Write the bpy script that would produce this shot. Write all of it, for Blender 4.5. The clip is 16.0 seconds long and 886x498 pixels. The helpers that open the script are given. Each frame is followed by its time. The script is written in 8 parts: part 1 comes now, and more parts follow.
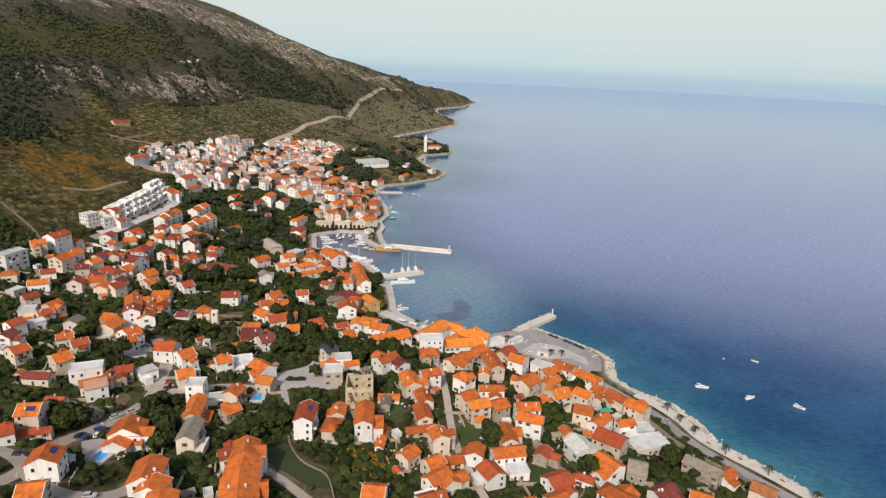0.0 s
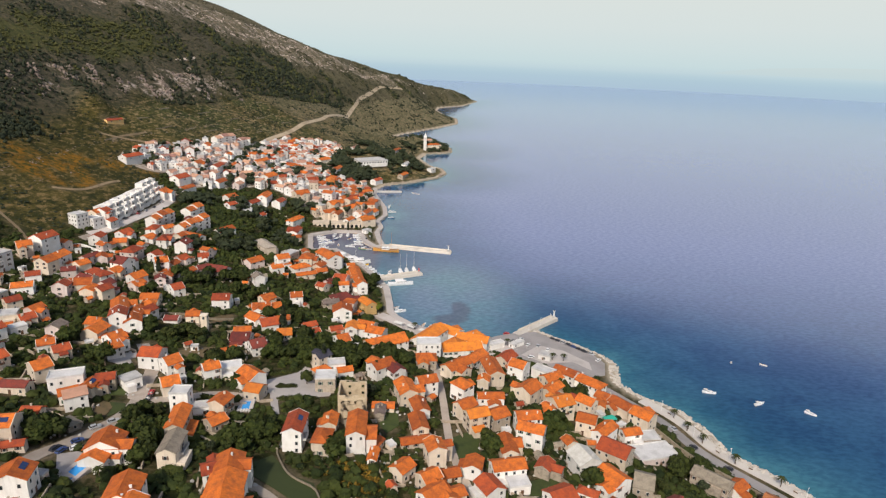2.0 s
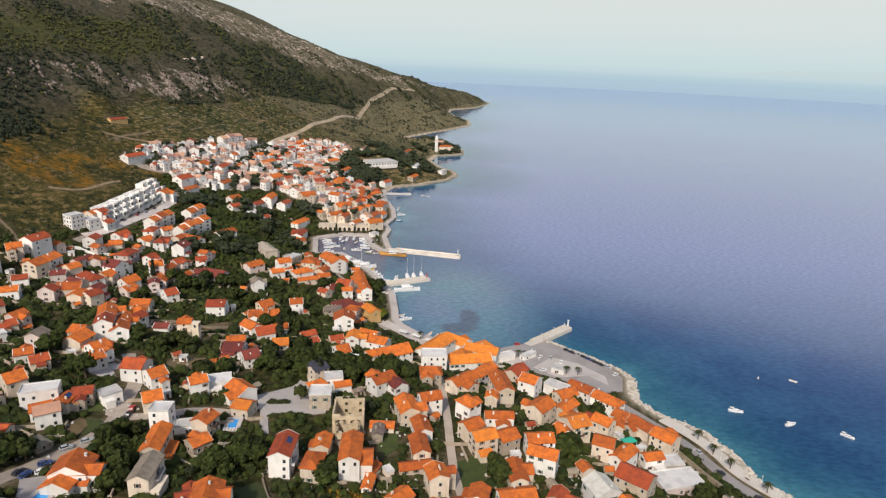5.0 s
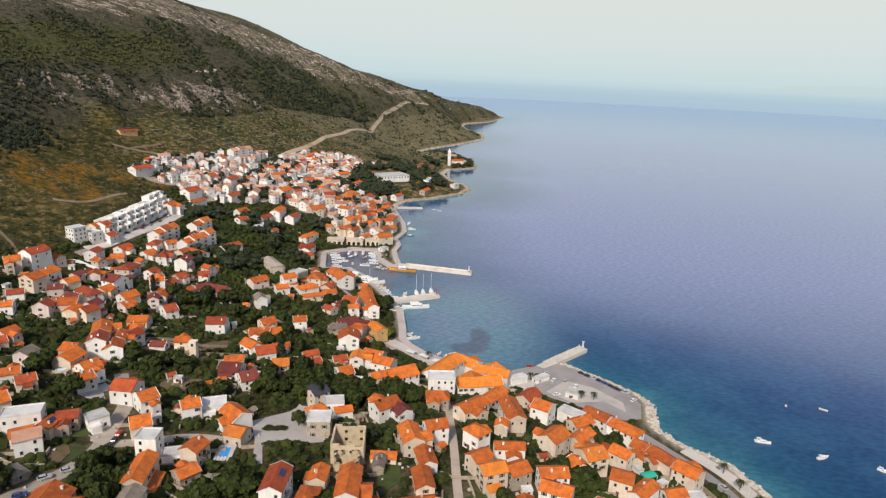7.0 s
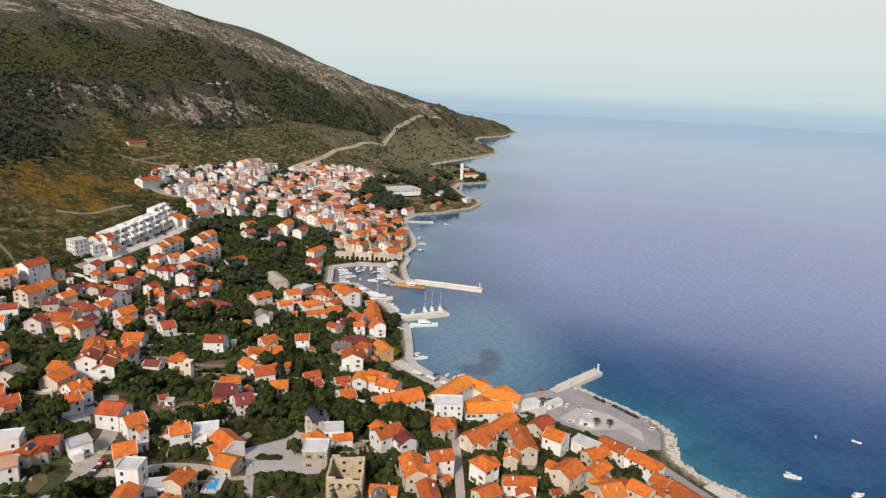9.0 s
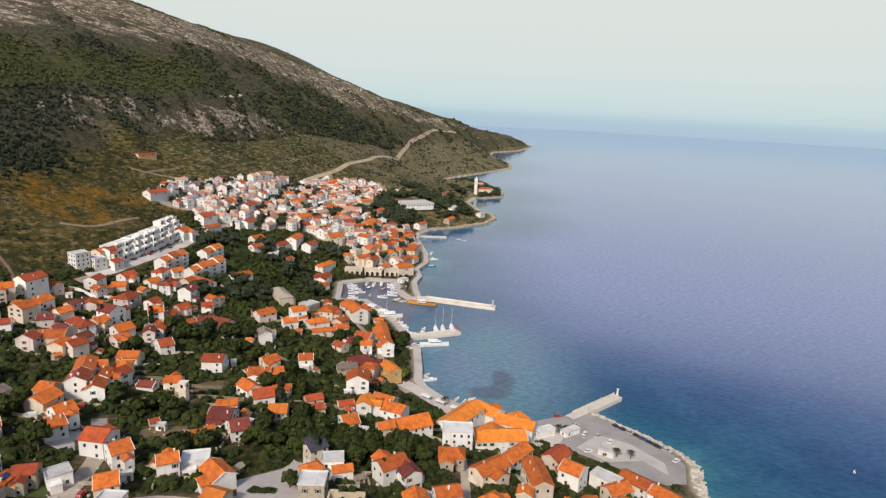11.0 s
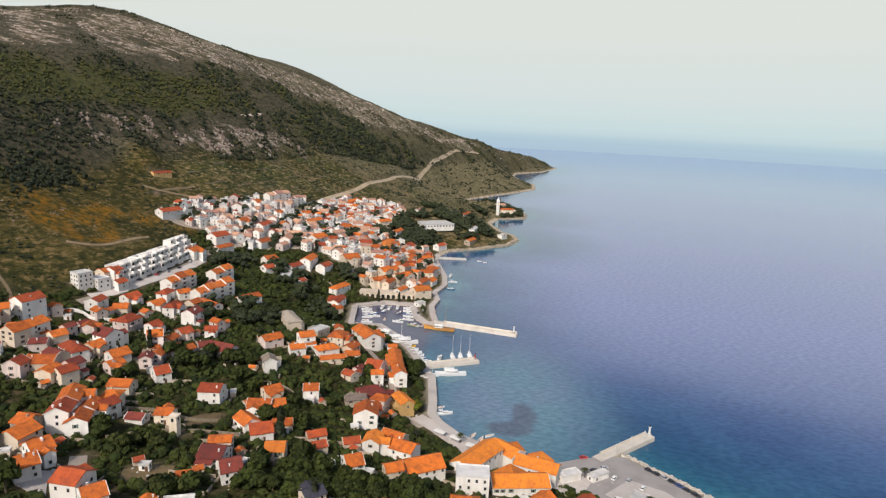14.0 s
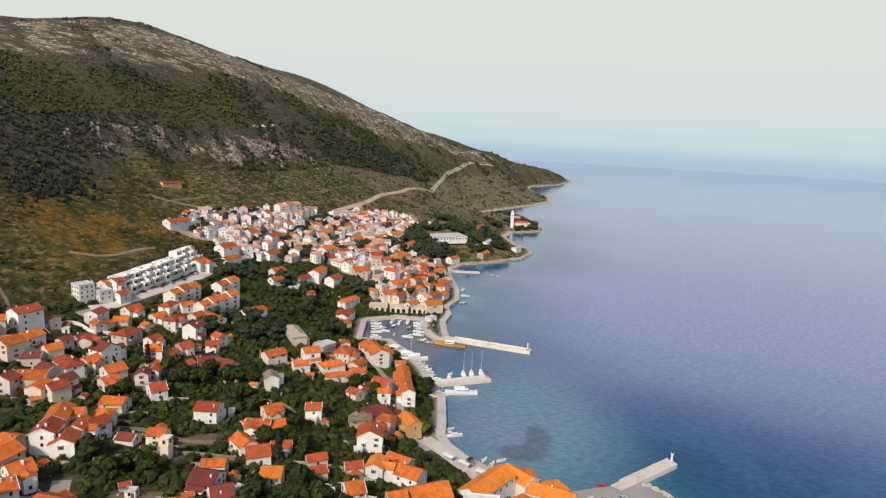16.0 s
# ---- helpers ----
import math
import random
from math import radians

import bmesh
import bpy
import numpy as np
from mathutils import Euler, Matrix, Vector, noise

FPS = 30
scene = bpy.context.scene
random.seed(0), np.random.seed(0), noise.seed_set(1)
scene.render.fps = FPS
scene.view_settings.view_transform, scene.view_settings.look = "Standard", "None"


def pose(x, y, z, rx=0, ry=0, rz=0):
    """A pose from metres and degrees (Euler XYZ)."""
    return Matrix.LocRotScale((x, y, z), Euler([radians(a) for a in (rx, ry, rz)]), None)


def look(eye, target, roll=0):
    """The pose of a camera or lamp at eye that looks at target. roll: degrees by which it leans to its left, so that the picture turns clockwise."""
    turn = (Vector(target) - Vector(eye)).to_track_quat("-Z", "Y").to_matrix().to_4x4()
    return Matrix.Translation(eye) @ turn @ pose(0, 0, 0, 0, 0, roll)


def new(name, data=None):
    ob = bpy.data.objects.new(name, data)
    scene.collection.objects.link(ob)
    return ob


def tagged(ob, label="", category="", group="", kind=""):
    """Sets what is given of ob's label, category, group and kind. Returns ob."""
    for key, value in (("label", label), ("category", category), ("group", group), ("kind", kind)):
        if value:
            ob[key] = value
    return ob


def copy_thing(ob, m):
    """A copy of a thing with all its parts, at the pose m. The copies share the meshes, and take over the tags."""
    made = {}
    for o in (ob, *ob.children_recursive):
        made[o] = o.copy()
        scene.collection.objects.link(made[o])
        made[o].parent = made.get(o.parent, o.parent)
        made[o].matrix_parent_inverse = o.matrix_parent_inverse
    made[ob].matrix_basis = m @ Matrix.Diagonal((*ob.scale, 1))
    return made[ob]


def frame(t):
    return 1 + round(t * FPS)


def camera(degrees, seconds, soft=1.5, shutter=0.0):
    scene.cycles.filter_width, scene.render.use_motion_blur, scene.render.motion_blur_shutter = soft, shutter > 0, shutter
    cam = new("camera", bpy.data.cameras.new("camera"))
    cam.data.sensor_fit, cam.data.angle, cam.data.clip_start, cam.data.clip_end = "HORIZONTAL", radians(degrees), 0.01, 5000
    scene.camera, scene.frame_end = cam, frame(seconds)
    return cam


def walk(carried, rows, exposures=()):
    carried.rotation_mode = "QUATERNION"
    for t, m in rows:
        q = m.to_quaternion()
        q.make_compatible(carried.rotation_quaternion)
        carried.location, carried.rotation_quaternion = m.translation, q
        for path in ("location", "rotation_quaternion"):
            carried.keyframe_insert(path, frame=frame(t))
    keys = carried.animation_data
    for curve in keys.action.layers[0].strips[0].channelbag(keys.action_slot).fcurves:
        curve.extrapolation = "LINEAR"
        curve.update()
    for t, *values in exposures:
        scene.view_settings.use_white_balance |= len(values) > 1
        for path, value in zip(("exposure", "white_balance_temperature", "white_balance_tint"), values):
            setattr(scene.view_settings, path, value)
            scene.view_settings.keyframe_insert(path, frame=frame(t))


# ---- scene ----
cam = camera(70.9, 16.0, 1.3)
PATH = [
    (0, (-25.153, -2.266, 170.191), (-25.051, -0.356, 169.605), 2.4),
    (0.5, (-24.599, 0.45, 169.624), (-24.497, 2.359, 169.038), 2.4),
    (1, (-24.049, 3.27, 168.976), (-23.949, 5.179, 168.389), 2.3),
    (1.5, (-23.496, 6.217, 168.227), (-23.396, 8.127, 167.64), 2.3),
    (2, (-22.821, 9.289, 167.498), (-22.722, 11.198, 166.91), 2.3),
    (2.5, (-22.165, 12.342, 166.717), (-22.068, 14.251, 166.129), 2.3),
    (3, (-21.451, 15.557, 166.143), (-21.358, 17.466, 165.554), 2.3),
    (5.5, (-18.286, 33.139, 162.056), (-18.24, 35.055, 161.483), 2.3),
    (6, (-17.597, 36.773, 161.441), (-17.563, 38.693, 160.88), 2.3),
    (6.5, (-16.988, 40.201, 160.86), (-16.963, 42.124, 160.31), 2.4),
    (7, (-16.514, 43.795, 160.319), (-16.5, 45.721, 159.779), 2.4),
    (7.5, (-15.998, 47.248, 159.763), (-15.993, 49.176, 159.233), 2.5),
    (8, (-15.444, 50.959, 159.178), (-15.45, 52.891, 158.66), 2.5),
    (8.5, (-14.937, 54.666, 158.613), (-14.955, 56.6, 158.104), 2.6),
    (9, (-14.418, 58.482, 158.083), (-14.447, 60.419, 157.584), 2.6),
    (11.5, (-12.553, 78.072, 154.381), (-12.643, 80.02, 153.937), 2.7),
    (12, (-12.188, 81.769, 153.704), (-12.29, 83.719, 153.271), 2.7),
    (12.5, (-11.777, 85.608, 153.06), (-11.892, 87.56, 152.637), 2.7),
    (13, (-11.496, 89.647, 152.386), (-11.625, 91.599, 151.973), 2.7),
    (13.5, (-11.209, 93.41, 151.737), (-11.35, 95.364, 151.334), 2.7),
    (14, (-10.955, 97.175, 151.044), (-11.109, 99.13, 150.652), 2.7),
    (14.5, (-10.649, 100.832, 150.343), (-10.816, 102.788, 149.96), 2.7),
    (15, (-10.38, 104.462, 149.745), (-10.559, 106.419, 149.372), 2.8),
    (15.5, (-10.269, 108.005, 149.203), (-10.46, 109.962, 148.839), 2.8),
    (16, (-10.028, 111.642, 148.592), (-10.231, 113.6, 148.238), 2.8),
]
walk(cam, [(t, look(eye, target, roll)) for t, eye, target, roll in PATH])

# ---- world, sun ----
world = bpy.data.worlds.new("world")
scene.world = world
world.use_nodes = True
wn = world.node_tree.nodes
sky = wn.new("ShaderNodeTexSky")
sky.sky_type, sky.sun_disc = "NISHITA", False
sky.sun_elevation, sky.sun_rotation = radians(41), radians(198)
sky.air_density, sky.dust_density, sky.ozone_density = 1.0, 2.5, 1.5
world.node_tree.links.new(sky.outputs[0], wn["Background"].inputs[0])
wn["Background"].inputs[1].default_value = 0.115
sun = new("sun", bpy.data.lights.new("sun", "SUN"))
sun.data.energy, sun.data.angle, sun.data.color = 3.4, radians(5), (1.0, 0.90, 0.78)
sun.matrix_world = look((0, 0, 0), (0.24, 0.72, -0.65))


# ---- materials ----
def nodes_of(name):
    m = bpy.data.materials.new(name)
    m.use_nodes = True
    return m, m.node_tree, m.node_tree.nodes["Principled BSDF"]


def node(tree, kind, **given):
    n = tree.nodes.new(kind)
    for key, value in given.items():
        n.inputs[key.replace("_", " ")].default_value = value
    return n


def noise_of(tree, scale, detail=4.0, where=None, rough=0.55):
    n = node(tree, "ShaderNodeTexNoise", Scale=scale, Detail=detail, Roughness=rough)
    if where:
        tree.links.new(where, n.inputs["Vector"])
    return n.outputs["Fac"]


def ramp(tree, fac, low, high, a=0.0, b=1.0):
    """A value brought from low..high to a..b."""
    n = node(tree, "ShaderNodeMapRange", From_Min=low, From_Max=high, To_Min=a, To_Max=b)
    tree.links.new(fac, n.inputs["Value"])
    return n.outputs[0]


def mix(tree, fac, a, b, how="MIX"):
    n = tree.nodes.new("ShaderNodeMix")
    n.data_type, n.blend_type = "RGBA", how
    for socket, value in ((n.inputs[0], fac), (n.inputs[6], a), (n.inputs[7], b)):
        if isinstance(value, bpy.types.NodeSocket):
            tree.links.new(value, socket)
        else:
            socket.default_value = value if isinstance(value, float) else (*value, 1)
    return n.outputs[2]


def maths(tree, how, a, b):
    n = tree.nodes.new("ShaderNodeMath")
    n.operation = how
    for socket, value in zip(n.inputs, (a, b)):
        if isinstance(value, bpy.types.NodeSocket):
            tree.links.new(value, socket)
        else:
            socket.default_value = value
    return n.outputs[0]


def attribute(tree, name):
    n = tree.nodes.new("ShaderNodeAttribute")
    n.attribute_name = name
    return n.outputs["Fac"]


def place_of(tree):
    return tree.nodes.new("ShaderNodeNewGeometry").outputs["Position"]


def bump(tree, shader, height, strength, distance):
    n = node(tree, "ShaderNodeBump", Strength=strength, Distance=distance)
    tree.links.new(height, n.inputs["Height"])
    tree.links.new(n.outputs[0], shader.inputs["Normal"])


def surface(name, col, dark, coarse=0.4, fine=4.0, rough=0.85, spread=0.25, bumps=0.3, depth=0.03, metal=0.0, streaks=0.0):
    """A worn surface: two colours mixed by blotches and grain, a little different from object to object."""
    m, tree, shader = nodes_of(name)
    where = place_of(tree)
    blotch = ramp(tree, noise_of(tree, coarse, 5, where), 0.45, 0.75)
    grain = noise_of(tree, fine, 3, where)
    c = mix(tree, blotch, col, dark)
    c = mix(tree, ramp(tree, grain, 0.35, 0.8, 0.0, 0.4), c, dark)
    if streaks:
        fall = tree.nodes.new("ShaderNodeMapping")
        fall.inputs["Scale"].default_value = (1.0, 1.0, 0.12)
        tree.links.new(where, fall.inputs["Vector"])
        c = mix(tree, ramp(tree, noise_of(tree, 0.9, 4, fall.outputs[0], 0.7), 0.48, 0.72, 0.0, streaks), c, tuple(0.72 * k for k in dark))
    chance = tree.nodes.new("ShaderNodeObjectInfo").outputs["Random"]
    c = mix(tree, 1.0, c, mix(tree, chance, (1 - spread,) * 3, (1 + 0.4 * spread,) * 3), "MULTIPLY")
    tree.links.new(c, shader.inputs["Base Color"])
    shader.inputs["Roughness"].default_value, shader.inputs["Metallic"].default_value = rough, metal
    bump(tree, shader, grain, bumps, depth)
    return m


def tiles(name, col, dark):
    """Clay roof tiles: rows across the slope, patches of weathering."""
    m, tree, shader = nodes_of(name)
    local = tree.nodes.new("ShaderNodeTexCoord").outputs["Object"]
    rows = tree.nodes.new("ShaderNodeTexWave")
    rows.bands_direction = "X"
    for key, value in (("Scale", 1.1), ("Distortion", 0.6), ("Detail", 1.0)):
        rows.inputs[key].default_value = value
    tree.links.new(local, rows.inputs["Vector"])
    where = place_of(tree)
    blotch = ramp(tree, noise_of(tree, 0.45, 6, where, 0.7), 0.42, 0.66)
    chance = tree.nodes.new("ShaderNodeObjectInfo").outputs["Random"]
    c = mix(tree, blotch, col, dark)
    c = mix(tree, ramp(tree, noise_of(tree, 2.2, 3, where), 0.45, 0.8, 0.0, 0.55), c, dark)
    c = mix(tree, ramp(tree, rows.outputs["Fac"], 0.0, 0.5, 0.35, 0.0), c, dark)
    c = mix(tree, 1.0, c, mix(tree, chance, (0.62, 0.56, 0.6), (1.1, 1.12, 1.0)), "MULTIPLY")
    tree.links.new(c, shader.inputs["Base Color"])
    shader.inputs["Roughness"].default_value = 0.85
    bump(tree, shader, rows.outputs["Fac"], 0.6, 0.06)
    return m


def foliage(name, col, dark, tip):
    m, tree, shader = nodes_of(name)
    where = place_of(tree)
    island = tree.nodes.new("ShaderNodeNewGeometry").outputs["Random Per Island"]
    chance = tree.nodes.new("ShaderNodeObjectInfo").outputs["Random"]
    c = mix(tree, ramp(tree, noise_of(tree, 0.05, 4, where), 0.35, 0.65), col, dark)
    c = mix(tree, ramp(tree, island, 0.0, 1.0, 0.0, 0.6), c, tip)
    c = mix(tree, 1.0, c, mix(tree, chance, (0.75, 0.75, 0.75), (1.15, 1.15, 1.0)), "MULTIPLY")
    tree.links.new(c, shader.inputs["Base Color"])
    shader.inputs["Roughness"].default_value = 0.8
    shader.inputs["Specular IOR Level"].default_value = 0.2
    return m


def plain(name, col, rough=0.5, metal=0.0):
    return surface(name, col, tuple(0.8 * c for c in col), 0.8, 6.0, rough, 0.1, 0.05, 0.01, metal)


def paint(name, col, rough=0.35):
    """Smooth paint or glass, the same all over."""
    m, tree, shader = nodes_of(name)
    shader.inputs["Base Color"].default_value = (*col, 1)
    shader.inputs["Roughness"].default_value = rough
    return m


WALLS = {"w": ("white rendered", surface("white_render", (0.86, 0.84, 0.81), (0.70, 0.66, 0.61), 0.18, 3.0, spread=0.2, streaks=0.4)),
         "c": ("cream rendered", surface("cream_render", (0.76, 0.66, 0.54), (0.56, 0.46, 0.35), 0.18, 3.0, spread=0.25, streaks=0.4)),
         "s": ("grey stone", surface("rubble_stone", (0.46, 0.39, 0.31), (0.24, 0.20, 0.16), 0.9, 3.5, 0.95, 0.2, 0.8, 0.1)),
         "p": ("pale pink rendered", surface("pink_render", (0.72, 0.61, 0.57), (0.50, 0.42, 0.39), 0.2, 3.0, streaks=0.5)),
         "y": ("yellow rendered", surface("yellow_render", (0.72, 0.48, 0.20), (0.55, 0.34, 0.14), 0.25, 3.0))}
ROOFS = {"o": ("orange tiled", tiles("orange_tile", (0.74, 0.185, 0.020), (0.36, 0.085, 0.022))),
         "r": ("red tiled", tiles("red_tile", (0.52, 0.095, 0.022), (0.26, 0.05, 0.024))),
         "d": ("dark red tiled", tiles("dark_tile", (0.26, 0.045, 0.030), (0.13, 0.035, 0.030))),
         "y": ("yellow-orange tiled", tiles("yellow_tile", (0.82, 0.26, 0.025), (0.55, 0.15, 0.03))),
         "b": ("brown tiled", tiles("brown_tile", (0.50, 0.19, 0.07), (0.30, 0.11, 0.05))),
         "g": ("grey stone-slab", tiles("stone_slab", (0.34, 0.29, 0.24), (0.19, 0.16, 0.13))),
         "l": ("pale grey slab", tiles("pale_slab", (0.52, 0.46, 0.40), (0.36, 0.31, 0.27))),
         "k": ("dark slate", tiles("slate", (0.06, 0.06, 0.09), (0.03, 0.03, 0.05))),
         "p": ("pale pink tiled", tiles("pale_tile", (0.62, 0.35, 0.25), (0.46, 0.26, 0.19))),
         "w": ("white-washed", tiles("white_tile", (0.72, 0.71, 0.70), (0.55, 0.53, 0.5)))}
CONCRETE = surface("concrete", (0.52, 0.50, 0.47), (0.38, 0.36, 0.34), 0.12, 2.5)
FLAT_ROOF = surface("flat_roof", (0.66, 0.65, 0.64), (0.46, 0.45, 0.44), 0.25, 2.0)
ASPHALT = surface("asphalt", (0.42, 0.39, 0.38), (0.31, 0.285, 0.275), 0.1, 2.0)
LANE = surface("lane", (0.47, 0.40, 0.335), (0.33, 0.27, 0.22), 0.15, 1.5)
FIELD_TRACK = surface("field_track", (0.30, 0.215, 0.125), (0.15, 0.11, 0.06), 0.15, 0.9)
PLAZA = surface("pale_concrete", (0.56, 0.51, 0.48), (0.42, 0.38, 0.355), 0.12, 1.6)
DRY_PLOT = surface("dry_plot", (0.20, 0.135, 0.065), (0.085, 0.075, 0.03), 0.25, 1.4)
GRAVEL = surface("gravel_track", (0.48, 0.38, 0.26), (0.28, 0.21, 0.13), 0.08, 0.9)
PROMENADE = surface("promenade", (0.62, 0.56, 0.52), (0.46, 0.41, 0.38), 0.1, 2.0)
SEAWALK = surface("sea_walk", (0.72, 0.67, 0.61), (0.56, 0.51, 0.46), 0.1, 2.0)
SHORE_STONE = surface("shore_stone", (0.46, 0.38, 0.29), (0.26, 0.21, 0.155), 0.1, 0.8, 0.95, 0.2, 0.6, 0.2)
DRY_WALL = surface("dry_stone", (0.30, 0.25, 0.18), (0.15, 0.12, 0.085), 0.8, 3.0, 0.95, 0.2, 0.9, 0.15)
BOULDER = surface("boulder", (0.70, 0.64, 0.56), (0.34, 0.30, 0.25), 0.5, 2.0, 0.95, 0.2, 0.6, 0.1)
CLIFF_STONE = surface("cliff_stone", (0.30, 0.23, 0.19), (0.12, 0.095, 0.08), 0.12, 0.7, 0.95, 0.2, 0.8, 0.5)
CRAG = surface("crag", (0.62, 0.51, 0.43), (0.34, 0.27, 0.215), 0.05, 0.5, 0.95, 0.2, 0.6, 0.5)
GLASS = paint("dark_pane", (0.025, 0.03, 0.035), 0.15)
FRAME = paint("window_frame", (0.55, 0.53, 0.50), 0.6)
SHUTTER_GREEN = paint("green_shutter", (0.05, 0.11, 0.07), 0.6)
SHUTTER_BROWN = paint("brown_shutter", (0.12, 0.06, 0.035), 0.6)
DOOR_WOOD = surface("door_wood", (0.16, 0.08, 0.04), (0.08, 0.04, 0.02), 1.0, 8.0)
SOLAR = paint("solar_glass", (0.03, 0.05, 0.13), 0.2)
BOAT_WHITE = paint("boat_white", (0.82, 0.82, 0.82), 0.3)
BOAT_BLUE = paint("boat_blue", (0.05, 0.12, 0.28), 0.3)
BOAT_YELLOW = paint("boat_yellow", (0.75, 0.5, 0.06), 0.35)
BOAT_GREEN = paint("boat_green", (0.25, 0.42, 0.25), 0.35)
TEAK = surface("teak", (0.55, 0.27, 0.08), (0.36, 0.16, 0.05), 0.6, 5.0, 0.5)
ALUMINIUM = paint("mast_metal", (0.72, 0.72, 0.72), 0.35)
CANVAS = paint("canvas", (0.70, 0.68, 0.64), 0.9)
AWNING = paint("green_awning", (0.03, 0.42, 0.30), 0.8)
RUBBER = paint("rubber", (0.02, 0.02, 0.02), 0.9)
POOL = paint("pool_water", (0.05, 0.33, 0.75), 0.1)
BARK = surface("bark", (0.14, 0.10, 0.07), (0.07, 0.05, 0.035), 2.0, 8.0)
LEAF = foliage("broad_leaf", (0.022, 0.036, 0.009), (0.010, 0.018, 0.005), (0.076, 0.090, 0.018))
OLIVE = foliage("olive_leaf", (0.026, 0.038, 0.010), (0.012, 0.020, 0.005), (0.080, 0.084, 0.022))
LIME = foliage("lime_leaf", (0.10, 0.12, 0.012), (0.065, 0.085, 0.010), (0.15, 0.16, 0.02))
# pine and maquis greens are blued a little in place of haze
PINE = foliage("hazy_pine_leaf", (0.024, 0.034, 0.019), (0.014, 0.021, 0.013), (0.054, 0.061, 0.030))
MAQUIS = foliage("hazy_maquis_leaf", (0.058, 0.058, 0.032), (0.035, 0.038, 0.023), (0.108, 0.096, 0.052))
BRIGHT = foliage("bright_leaf", (0.052, 0.068, 0.010), (0.030, 0.043, 0.007), (0.098, 0.10, 0.018))
GRASS = surface("lawn_grass", (0.045, 0.062, 0.012), (0.030, 0.042, 0.009), 0.1, 1.5)
LAWN_LIGHT = surface("garden_grass", (0.062, 0.085, 0.016), (0.030, 0.046, 0.010), 0.3, 1.6)
# pine leaves with sunlight put into their colour as yellow-green
SUNNY_WOOD = foliage("sunny_wood_leaf", (0.056, 0.060, 0.020), (0.038, 0.044, 0.016), (0.084, 0.080, 0.026))
VERGE = surface("verge_mortar", (0.50, 0.37, 0.29), (0.36, 0.24, 0.18), 0.3, 3.0)
MOLE = surface("mole_stone", (0.74, 0.68, 0.60), (0.56, 0.50, 0.43), 0.12, 2.5)
VARNISH = surface("varnished_planking", (0.78, 0.40, 0.09), (0.60, 0.27, 0.06), 0.6, 5.0, 0.4)
GORSE = foliage("gorse_leaf", (0.17, 0.105, 0.015), (0.10, 0.07, 0.014), (0.26, 0.15, 0.02))


